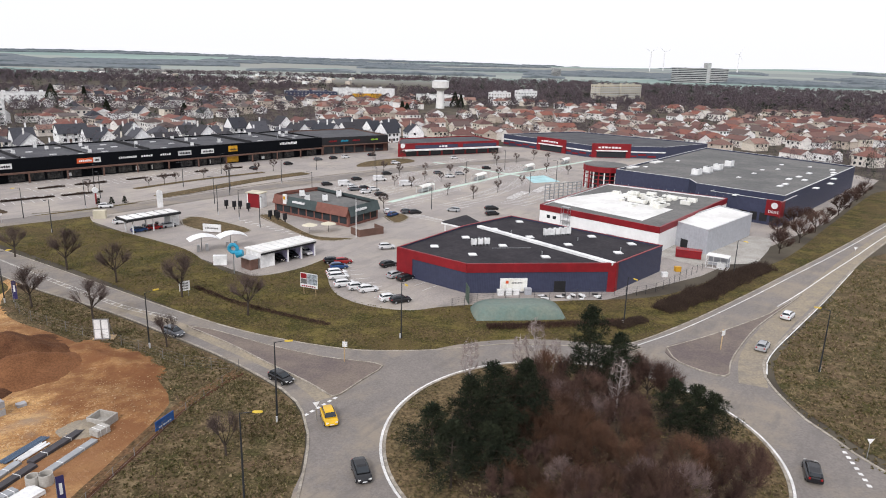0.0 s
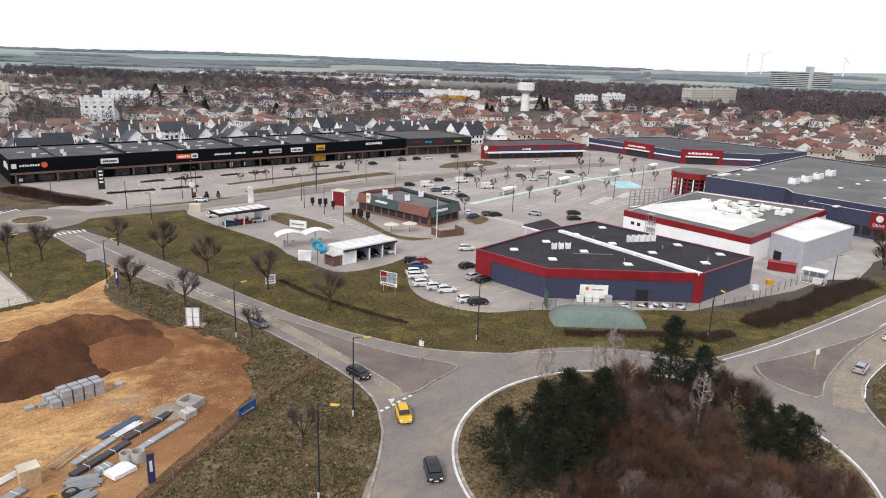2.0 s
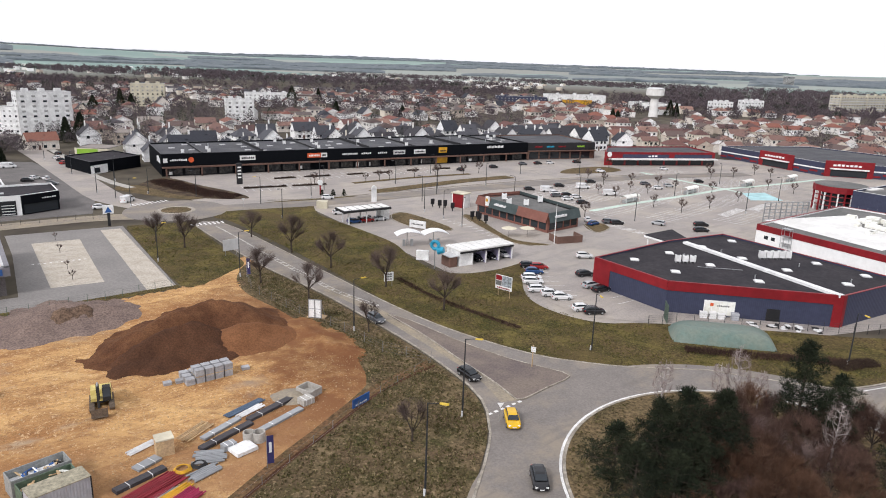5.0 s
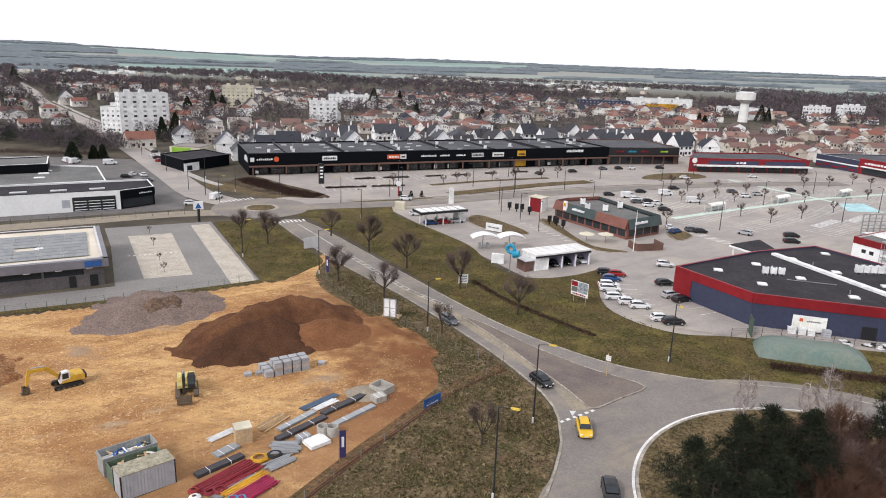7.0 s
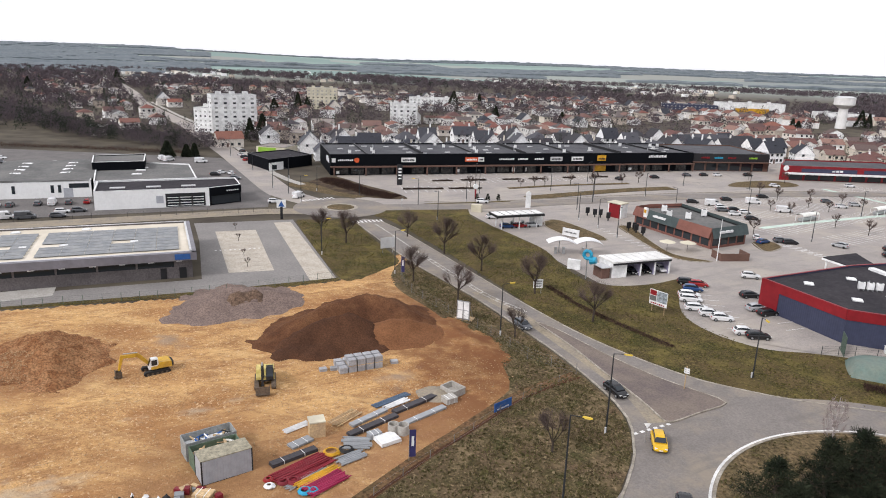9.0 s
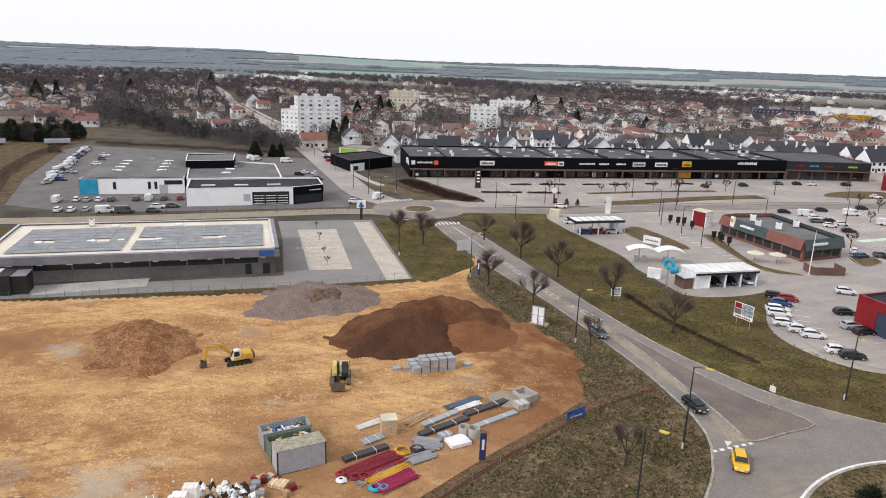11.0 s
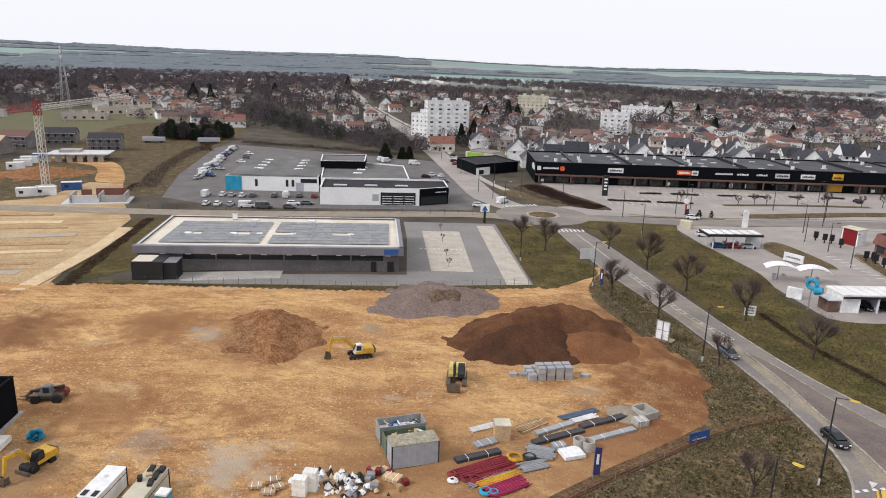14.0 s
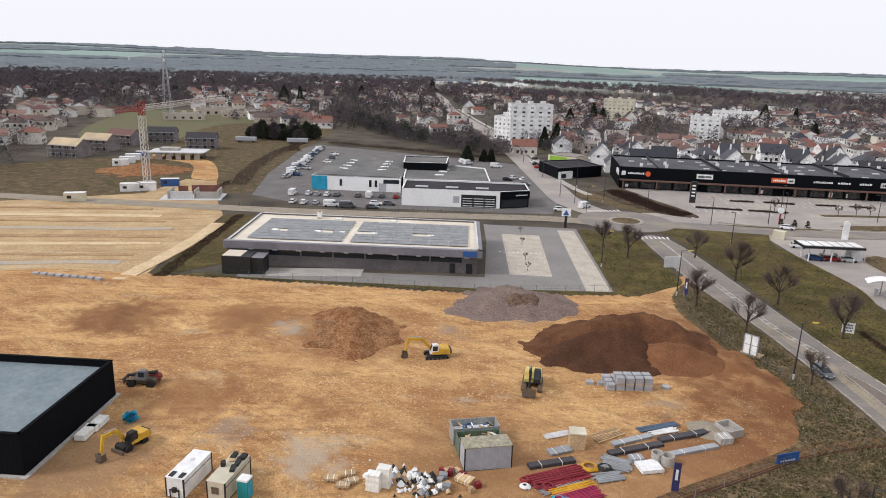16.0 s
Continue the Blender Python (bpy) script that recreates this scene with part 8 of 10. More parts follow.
def house(kind, w, d, h, pitch, hip, label):
    t = thing("house", label, "house")
    wall, roof, rise = house_mesh(w, d, h, pitch, hip)
    part("wall", wall, WALL_S if kind == "slate" else WALL_T, t)
    part("roof", roof, ROOFS[kind][0], t)
    part("chimney", Mesh().box(w * 0.22, d * 0.1, h + rise * 0.55, 0.7, 0.5, rise * 0.75 + 0.4), WALL_T, t)
    for s in (-1, 1):
        for u in (-0.3, 0.05, 0.32):
            for z in ((0.9, 3.5) if h > 4.5 else (0.9,)):
                part("window", Mesh().box(u * w, s * (d / 2 + 0.02), z, 1.3, 0.08, 1.3), GLASS, t)
        part("window", Mesh().box(s * (w / 2 + 0.02), 0.1 * d, h - 1.5, 0.08, 1.2, 1.2), GLASS, t)
    part("door", Mesh().box(-0.12 * w, -d / 2 - 0.02, 0, 1.0, 0.1, 2.1), BRONZE, t)
    if pitch > 0.75:
        part("roof_window", Mesh().box(0.1 * w, -d * 0.2, h + rise * 0.62, 0.9, 0.7, 0.12), GLASS, t)
    return t


PROTO = {k: [house(k, w, d, h, p, hip, lab) for w, d, h, p, hip in spec] for k, lab, spec in (
    ("slate", "white rendered house with a dark slate roof", ((11, 9, 5.2, 0.95, False), (10, 9, 5.0, 0.7, True), (13, 8.5, 4.6, 0.9, False), (9, 10, 5.4, 1.0, False))),
    ("tile", "pale rendered house with a clay tile roof", ((12, 9, 4.6, 0.55, False), (10, 9, 5.6, 0.5, False), (14, 9, 4.4, 0.5, False), (11, 10, 5.4, 0.48, True))),
    ("mixed", "pale rendered house with a weathered roof", ((12, 9, 5.0, 0.42, False), (10, 10, 5.8, 0.42, True), (15, 9, 4.6, 0.3, False), (9, 9, 6.4, 0.4, True))))}
KEEP_OUT = [
    [(-150, 150), (-262, 98), (-352, 156), (-335, 178), (-246, 222)],
    [(-185, 200), (-206, 226), (-150, 292), (-90, 360), (-58, 392), (8, 394), (82, 428), (150, 378), (134, 332), (178, 282), (330, 420), (200, 200), (60, 90), (-150, 130)],
    [(-140, 150), (-262, 98), (-420, 205), (-475, 160), (-600, 240), (-610, 130), (-520, 84), (-420, 40), (-300, 20), (-250, -60), (-100, -60), (-60, 120)],
    [(-246, 215), (-350, 150), (-420, 205), (-330, 232)],
    [(-298, 272), (-330, 318), (-372, 300), (-350, 272), (-320, 262)], [(-186, 200), (-250, 236), (-262, 262), (-212, 252)],
    [(-60, 770), (-60, 860), (-190, 820), (-190, 760)], [(170, 880), (300, 960), (270, 1010), (160, 930)], [(-24, 560), (8, 560), (10, 715), (-26, 715)],
    [(-425, 470), (-395, 470), (-395, 500), (-425, 500)], [(-285, 405), (-260, 405), (-260, 430), (-285, 430)], [(-380, 575), (-330, 575), (-330, 605), (-380, 605)]]
NROAD = [Vector(p) for p in ((-140, 166), (-161, 171), (-190.5, 189.8), (-224, 212), (-260, 235.5), (-315, 270), (-366, 302), (-439, 343), (-561, 414), (-673, 489), (-900, 630))]


def blocked(x, y, gap=0.0):
    if any(inside(x, y, k) for k in KEEP_OUT):
        return True
    p = Vector((x, y))
    for a, b in zip(NROAD, NROAD[1:]):
        d = b - a
        t = min(max((p - a).dot(d) / d.length_squared, 0), 1)
        if (a + d * t - p).length < 13 + gap:
            return True
    return False


back_a, back_b = SHOP_A + sn * 36, SHOP_B + sn * 36
rnd = random.Random(41)
plots = []
for zone, base, ux, reach, lo, hi, a0, a1, fill in (("right", 24, 16.5, 21, 392, 800, -40, 3, 0.82), ("mid", 46.5, 15.5, 21, 300, 940, 3, 48, 0.74), ("left", 62, 19, 25, 300, 1250, 48, 64, 0.46), ("far_left", 75, 17.5, 23, 385, 1000, 64, 95, 0.72)):
    ca, sa = math.cos(radians(base)), math.sin(radians(base))
    for i in range(-110, 110):
        for j in range(-90, 90):
            u, v = i * ux + (3 if j % 2 else 0), j * reach
            if i % 7 == 0 or j % 9 == 4:
                continue
            x, y = u * ca - v * sa + rnd.uniform(-2.5, 2.5), u * sa + v * ca + rnd.uniform(-2.5, 2.5)
            r, az = math.hypot(x, y), math.degrees(math.atan2(-x, y))
            if not (lo < r < hi and a0 <= az < a1) or rnd.random() > (0.97 if zone == "mid" and r < 440 else fill) or blocked(x, y):
                continue
            if zone == "right" and r > 640 + 90 * math.sin(az * 0.4) and rnd.random() < 0.5:
                continue
            grove = noise.noise(Vector((x / 90, y / 90, 7)))
            if zone != "right" and r > 450 and grove > 0.14:
                continue
            dist = (Vector((x, y)) - back_a).dot(sn)
            along = (Vector((x, y)) - back_a).dot(sd)
            if dist < 58 and -30 < along < 250:
                kind = "slate"
            elif zone == "right" or (zone == "mid" and az < 10):
                kind = "tile"
            else:
                kind = "tile" if rnd.random() < (0.4 if dist < 160 else 0.25) else "slate" if rnd.random() < 0.12 else "mixed"
            plots.append((r, x, y, base + rnd.choice((0, 90, 90)) + rnd.uniform(-4, 4), kind, rnd.randrange(4), rnd.uniform(0.88, 1.12)))
plots.sort()
far = {}
SPECS = {"slate": ((11, 9, 5.2, 0.95, False), (10, 9, 5.0, 0.7, True), (13, 8.5, 4.6, 0.9, False), (9, 10, 5.4, 1.0, False)),
         "tile": ((12, 9, 4.6, 0.55, False), (10, 9, 5.6, 0.5, False), (14, 9, 4.4, 0.5, False), (11, 10, 5.4, 0.48, True)),
         "mixed": ((12, 9, 5.0, 0.42, False), (10, 10, 5.8, 0.42, True), (15, 9, 4.6, 0.3, False), (9, 9, 6.4, 0.4, True))}
used = set()
far_walls, far_panes = Mesh(), Mesh()
for n_, (r, x, y, turn, kind, k, s) in enumerate(plots):
    m4 = pose(x, y, 0, 0, 0, turn) @ Matrix.Diagonal((s, s, s, 1))
    if n_ < 80:
        src = PROTO[kind][k]
        if (kind, k) in used:
            o = copy_thing(src, Matrix.Identity(4))
        else:
            used.add((kind, k))
            o = src
        o.matrix_basis = m4
        o["group"] = "houses of the town"
        continue
    w, d, h, p, hip = SPECS[kind][k]
    wall, roof, rise = house_mesh(w, d, h, p, hip)
    for src, dst in ((wall, far_walls), (roof, far.setdefault(kind, Mesh()))):
        b = len(dst.v)
        dst.v += [(m4 @ Vector(v))[:] for v in src.v]
        dst.f += [tuple(i + b for i in f) for f in src.f]
    if r < 800:
        for sg in (-1, 1):
            for u in (-0.3, 0.05, 0.32):
                q = m4 @ Vector((u * w, sg * (d / 2 + 0.05), h - 2.2))
                far_panes.box(q.x, q.y, q.z, 1.3, 0.1, 1.3, turn)
for k in list(PROTO):
    for i, o in enumerate(PROTO[k]):
        if (k, i) not in used:
            for c in (*o.children_recursive, o):
                bpy.data.objects.remove(c)
tagged(part("far_house_walls", far_walls, WALL_F), "pale walls of the many houses of the town", "houses", kind="stuff")
tagged(part("far_house_windows", far_panes, GLASS), "dark windows of the farther houses", "windows", kind="stuff")
for k, mm in far.items():
    tagged(part("far_house_roofs", mm, ROOFS[k][1]), "roofs of the many houses of the town", "roofs", kind="stuff")
HOUSES = [(p[1], p[2]) for p in plots]


FARWALL = material("weathered_concrete", (0.46, 0.46, 0.45), 0.8, 0.08, 2.0, big=14)
SHUTTER = material("grey_shutter", (0.36, 0.36, 0.35), 0.6, 0.1)


def flats(name, label, a, b, depth, h, floors, cols, wall=WHITE, category="apartment block", band=None, strips=False):
    a, b = Vector(a), Vector(b)
    d = (b - a).normalized()
    n = Vector((-d.y, d.x))
    t, fs = hall(name, label, [a, b, b + n * depth, a + n * depth], h, wall, GREYROOF, 0.5, COPING, category)
    for f, k in ((fs[0], cols), (fs[1], max(2, cols // 3)), (fs[3], max(2, cols // 3))):
        for i in range(floors if strips else 0):
            z = 1.4 + i * (h - 1.2) / floors
            f.panel("window_band", t, 0.8, f.length - 0.8, z, z + (h - 1.2) / floors * 0.45, GLASS, 0.06)
        for i in range(0 if strips else floors):
            for j in range(k):
                u, z = (j + 0.5) * f.length / k, 1.0 + i * (h - 1.2) / floors
                f.panel("window", t, u - 0.17 * f.length / k, u + 0.17 * f.length / k, z, z + (h - 1.2) / floors * 0.4, (GLASS, SHUTTER, SHUTTER)[(i * 7 + j * 3) % 3], 0.05)
        if band:
            for i in range(floors):
                z = 0.3 + i * (h - 1.2) / floors
                f.panel("balcony", t, 0.5, f.length - 0.5, z - 0.1, z + 0.65, band, 0.6)
    for k in range(3):
        p = fs[0].at(fs[0].length * (0.2 + 0.3 * k), -depth / 2)
        part("roof_cabin", Mesh().box(*p, h - 0.4, 3.0, 2.6, 2.0, fs[0].turn), wall, t)
    return t


flats("apartment_block", "tall white apartment block with small windows", (-320.2, 282.3), (-306.9, 304.7), 12, 22, 8, 5)
flats("apartment_block", "lower white apartment wing beside the tall block", (-333, 280), (-321.5, 283.5), 20, 14.2, 5, 4)
flats("apartment_block", "cream apartment block among the houses", (-418, 476), (-397, 492), 13, 18.5, 6, 7, CREAM)
flats("apartment_block", "white apartment block among the houses", (-281, 409), (-267, 421), 12, 15, 5, 4)
flats("school_building", "long white school building in the town", (-376, 577), (-338, 603), 14, 10, 3, 12)
flats("apartment_block", "pale apartment block behind the houses", (193, 894), (224, 924), 14, 22, 7, 9, CREAM, band=COPING)
flats("apartment_block", "pale apartment block behind the houses", (228, 928), (264, 964), 14, 22, 7, 9, CREAM, band=COPING)
flats("apartment_block", "small white apartment block near the water tower", (52, 790), (72, 800), 12, 13, 4, 6)
flats("apartment_block", "small white apartment block near the water tower", (84, 806), (104, 818), 12, 15, 4, 6)
hosp = flats("hospital", "long grey hospital slab on the far hill", (650, 2020), (826, 2098), 22, 47, 9, 26, FARWALL, strips=True)
part("stair_tower", Mesh().box(20, 4, 0, 14, 16, 62, 24), FARWALL, hosp)
flats("tower_block", "far pale tower block in the woods", (330, 2210), (352, 2218), 18, 34, 10, 3, FARWALL, strips=True)
flats("office_building", "long navy clad office building", (-178, 772), (-124, 790), 16, 9, 3, 14, NAVY)
sp = flats("sports_hall", "white hall with a bright yellow front", (-122, 792), (-62, 826), 20, 12.5, 1, 2, WHITE)
Facade(Vector((-122, 792)) - Vector((-97.0, 818)), Vector((-62, 826)) - Vector((-97.0, 818))).panel("yellow_front", sp, 16, 52, 1.5, 7, YELLOW, 0.4, label="bright yellow front panel")
flats("warehouse", "low white warehouse in the town", (-30, 812), (20, 826), 26, 7, 1, 3, WHITE)
wt = thing("water_tower", "white concrete water tower with a wide tank", "water tower", at=(-7, 695, 0))
part("shaft", Mesh().tube((0, 0, 0), (0, 0, 17), 4.4, 3.6, 20), WHITEROOF, wt)
part("bowl", Mesh().tube((0, 0, 17), (0, 0, 20), 3.8, 8.0, 24), WHITEROOF, wt)
part("tank", Mesh().tube((0, 0, 20), (0, 0, 26), 8.3, 8.3, 24), WHITEROOF, wt)
part("cap", Mesh().tube((0, 0, 26), (0, 0, 27.2), 8.5, 5.5, 24), COPING, wt)
# low buildings beside the road into town
lw, lf = hall("small_black_shop", "low black shop with a white corner front", [(-198.6, 202.6), (-196.4, 226), (-215, 232), (-219, 211)], 4.6, BLACKP, BITUMEN, 0.3, DARKTRIM)
lf[0].panel("white_front", lw, 0, 7.5, 0, 3.2, WHITE, 0.12)
lf[0].panel("window", lw, 1.5, 4.0, 0.4, 2.2, GLASS, 0.16)
gw, gf2 = hall("small_green_shop", "small shop with a lime green front", [(-236, 233), (-222, 237), (-226, 250), (-240, 246)], 4.2, CREAM, MIX_T, 0.1, DARKTRIM)
gf2[0].panel("green_front", gw, 1, 10, 0.3, 3.8, GREENS, 0.1)
rh = house("mixed", 13, 8, 4.4, 0.8, False, "white house with a brown roof by the road")
rh.matrix_basis = pose(-268, 246, 0, 0, 0, 62)

# low white buildings and gabled houses beyond the meadow
for x0, y0, x1, y1, dp, h in ((-512, 127, -500, 152, 10, 4.5), (-545, 160, -541, 190, 12, 5.5), (-520, 172, -514, 194, 10, 4.0)):
    flats("school_building", "low white school building with a flat roof", (x0, y0), (x1, y1), dp, h, 1, 5, WALL_F, "school")
for i, (x, y, w, d, h) in enumerate(((-468, 190, 24, 11, 4.5), (-480, 206, 22, 11, 5.0), (-455, 204, 18, 11, 5.5), (-470, 222, 20, 11, 5.0), (-440, 214, 15, 10, 4.5))):
    hs = thing("gabled_house", "long cream house with a red-brown tiled roof", "house", "houses by the meadow", at=(x, y, 0), turn=64 + (i % 2) * 90)
    wall, roof, rise = house_mesh(w, d, h, 0.45, False)
    part("wall", wall, WALL_F, hs)
    part("roof", roof, TILE_T, hs)
    for u in (-0.3, 0, 0.3):
        part("window", Mesh().box(u * w, -d / 2 - 0.03, 1.6, 1.3, 0.06, 1.4), GLASS, hs)
        part("window", Mesh().box(u * w, d / 2 + 0.03, 1.6, 1.3, 0.06, 1.4), GLASS, hs)
for x, y, tr in ((-365, 133, 62), (-349, 155.5, 60)):
    tl = thing("parked_trailer", "long grey trailer parked on the meadow's edge", "trailer", "parked trailers", at=(x, y, 0), turn=tr)
    part("body", Mesh().box(0, 0, 1.0, 11, 2.4, 1.9), GREYC, tl)
    part("bed", Mesh().box(0, 0, 0.8, 11.2, 2.5, 0.18), DARKTRIM, tl)
    for u in (-3.8, -2.6, 3.6):
        for s in (-1, 1):
            part("wheel", Mesh().tube((u, s * 0.9, 0.5), (u, s * 1.2, 0.5), 0.5, 0.5, 10), TYRE, tl)

# ---- trees of the town and the woods ----
FARTWIG = tinted("bare_woods", [(0.098, 0.076, 0.084), (0.078, 0.064, 0.074), (0.112, 0.087, 0.09), (0.084, 0.067, 0.077)], True, 0.95, 0.12, 2.0)
FARDARK = tinted("evergreen_woods", [(0.02, 0.03, 0.018), (0.03, 0.038, 0.022), (0.016, 0.024, 0.016)], True, 0.95, 0.2, 2.0)


def far_tree(m, x, y, z, h, rad, n, rnd, size, conifer=False):
    for i in range(n):
        k = rnd.random()
        a = rnd.uniform(0, math.tau)
        if conifer:
            zz, rr = h * (0.08 + 0.92 * k), rad * (1 - k) * rnd.uniform(0.6, 1.1)
        else:
            zz = h * (0.22 + 0.78 * k)
            rr = rad * math.sin(math.pi * min(0.97, 0.18 + 0.82 * k)) ** 0.6 * rnd.uniform(0.25, 1.0)
        p = Vector((x + rr * math.cos(a), y + rr * math.sin(a), z + zz))
        d = Vector((math.cos(a) * 0.7 + rnd.uniform(-0.5, 0.5), math.sin(a) * 0.7 + rnd.uniform(-0.5, 0.5), rnd.uniform(0.2, 1.2) * (-0.4 if conifer else 1))).normalized()
        u = Matrix.Rotation(rnd.uniform(0, 6.28), 3, d) @ d.orthogonal().normalized() * size * 0.5
        e = d * size * (1.6 if not conifer else 1.1)
        m.poly([p - u * 0.6, p + u * 0.6, p + e])


rnd = random.Random(99)
gardens, evergreens, woods = Mesh(), Mesh(), Mesh()
for i in range(9400):
    az, r = (rnd.uniform(-40, 95) if rnd.random() < 0.8 else rnd.uniform(40, 95)), 300 * (1150 / 300) ** rnd.random()
    x, y = -r * math.sin(radians(az)), r * math.cos(radians(az))
    grove = noise.noise(Vector((x / 90, y / 90, 7)))
    if blocked(x, y, -4) or (az < 8 and r < 720 and rnd.random() < 0.5) or (r < 420 and rnd.random() < 0.2) or (az > 3 and r > 420 and grove < -0.1 and rnd.random() < 0.6):
        continue
    if (8 < az < 40 and r < 470 or az > 58 and r < 760) and rnd.random() < (0.55 if az < 40 else 0.2):
        continue
    big = 1.35 if az > 3 and grove > 0.04 else 1.0
    if rnd.random() < (0.12 if az < 40 else 0.2):
        far_tree(evergreens, x, y, 0, rnd.uniform(6, 13) * big, rnd.uniform(2, 3.6) * big, 200 if r < 430 else 80, rnd, 0.45 if r < 430 else 0.9, True)
    else:
        far_tree(gardens, x, y, 0, rnd.uniform(4, 9) * big, rnd.uniform(2.2, 4.4) * big, 170 if r < 430 else 80, rnd, 0.36 if r < 430 else 0.65 if r < 600 else 1.0)
for i in range(9000):
    az = rnd.uniform(-42, 95)
    lo = 800 + 60 * math.sin(az * 0.21) + (160 if 3 < az < 60 else 0)
    r = lo + (1750 - lo) * rnd.random() ** 0.8
    dens = noise.noise(Vector((-r * math.sin(radians(az)) / 260, r * math.cos(radians(az)) / 260, 4)))
    if dens < (-0.35 if az < 0 else -0.05 if az < 55 else -0.6):
        continue
    x, y = -r * math.sin(radians(az)), r * math.cos(radians(az))
    if inside(x, y, KEEP_OUT[6]) or inside(x, y, KEEP_OUT[7]):
        continue
    far_tree(evergreens if rnd.random() < 0.06 else woods, x, y, land(x, y), rnd.uniform(7, 11), rnd.uniform(4.5, 7.5), 52, rnd, 1.7)
for i in range(330):
    s = rnd.random()
    x, y = -262 - 240 * s + rnd.gauss(0, 7), 205 - 20 * s + 60 * s * s + rnd.gauss(0, 6) + 22
    far_tree(gardens if rnd.random() < 0.6 else evergreens, x, y, 0, rnd.uniform(5, 10), rnd.uniform(2.5, 4.5), 240, rnd, 0.42)
for m_, mt, nm, lab in ((gardens, FARTWIG, "garden_trees", "bare brown trees and bushes between the houses"), (evergreens, FARDARK, "evergreen_trees", "dark evergreen trees in gardens and woods"), (woods, FARTWIG, "woods", "bare purple-brown winter woods behind the town")):
    tagged(part(nm, m_, mt), lab, "trees", kind="stuff")
CONIFERS = [(-277, 269.5, 12.5), (-279.7, 281.5, 14), (-392, 408, 13), (-404, 448.5, 16), (-395, 450, 12.5), (-332.8, 589, 18), (-346, 668, 13), (-235.7, 483.4, 13), (-198, 526, 9.5), (-37.7, 590.5, 12), (7.8, 708, 16), (-256.6, 200.2, 7.5), (-250.7, 210, 6), (-253.3, 207.7, 5.5), (-34, 596, 10), (14, 716, 13), (-641.4, 214.2, 13.2), (-634.1, 270.2, 19.5), (-689.7, 311.8, 16.3), (-861.9, 601.2, 20.5), (-791.3, 441.9, 14.1)]
for i, (x, y, h) in enumerate(CONIFERS):
    t = thing("conifer", "dark green conifer standing among the houses", "tree", "conifers of the town", at=(x, y, 0))
    mm = Mesh()
    far_tree(mm, 0, 0, 0, h, h * (0.26 + 0.08 * (i % 3)), 1700, random.Random(i), 0.95, True)
    part("crown", mm, NEEDLE, t)
    part("trunk", Mesh().tube((0, 0, 0), (0, 0, h * 0.6), 0.25, 0.1, 6), BARK, t)

for i, (x, y) in enumerate(((-388, 145), (-381, 145.5), (-373, 145.5), (-377, 151), (-370.5, 151.5), (-366, 156), (-375, 158), (-381, 168), (-372, 165), (-368, 170), (-363.5, 163), (-364, 173))):
    h = 5.5 + 5.0 * ((i * 7) % 5) / 4
    t = thing("evergreen_bush", "dense dark evergreen bush at the meadow's edge", "shrub", "evergreen bushes by the meadow", at=(x, y, 0))
    mm = Mesh()
    far_tree(mm, 0, 0, -1.8, h + 1.8, 3.8, 1100, random.Random(300 + i), 0.8)
    part("foliage", mm, FARTWIG if i % 3 == 1 else FARDARK, t)
    part("trunk", Mesh().tube((0, 0, 0), (0, 0, h * 0.5), 0.2, 0.1, 6), BARK, t)

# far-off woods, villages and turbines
# bluish grey woodland colour, the haze of distance painted into it
HAZEWOOD = material("distant_woods", (0.125, 0.145, 0.16), 0.95, 0.2, 20, second=(0.16, 0.18, 0.19), big=120, spec=0.05)
m = Mesh()
rnd = random.Random(17)
for i in range(104):
    az, r = rnd.uniform(-42, 95) if i < 64 else rnd.uniform(58, 96), rnd.uniform(1500, 4800)
    ln, th = rnd.uniform(150, 1100) * r / 2600 * (1.0 if i < 64 else 1.5), rnd.uniform(60, 260) * (1.0 if i < 64 else 1.9)
    cx, cy = -r * math.sin(radians(az)), r * math.cos(radians(az))
    tx, ty = math.cos(radians(az)), math.sin(radians(az))
    k = max(6, int(ln / 12))
    prev = None
    for j in range(k + 1):
        s = (j / k - 0.5) * ln
        x, y = cx + tx * s, cy + ty * s
        g = land(x, y) - 2
        hgt = (7 + 4 * noise.noise(Vector((x / 60, y / 60, 6))) + 2.5 * noise.noise(Vector((x / 14, y / 14, 2)))) * min(1, 0.4 + min(j, k - j) * 0.2)
        nx, ny = -ty * 0 + x / r * th, y / r * th
        cur = [(x, y, g), (x, y, g + hgt), (x + nx, y + ny, land(x + nx, y + ny) + hgt)]
        if prev:
            m.poly([prev[0], cur[0], cur[1], prev[1]])
            m.poly([prev[1], cur[1], cur[2], prev[2]])
        prev = cur
tagged(part("distant_woods", m, HAZEWOOD), "dark haze-tinted strips of woodland on the far hills", "woods", kind="stuff")
m = Mesh()
for i in range(260):
    az, r = rnd.choice((rnd.gauss(66, 6), rnd.gauss(66, 6), rnd.gauss(52, 4), rnd.gauss(12, 2), rnd.gauss(30, 8))), rnd.gauss(1500, 160)
    x, y = -r * math.sin(radians(az)), r * math.cos(radians(az))
    m.box(x, y, land(x, y) - 1, rnd.uniform(7, 12), rnd.uniform(6, 9), rnd.uniform(4, 6) + 1, rnd.uniform(0, 90))
tagged(part("far_village", m, WALL_F), "pale houses of far-off villages", "houses", kind="stuff")
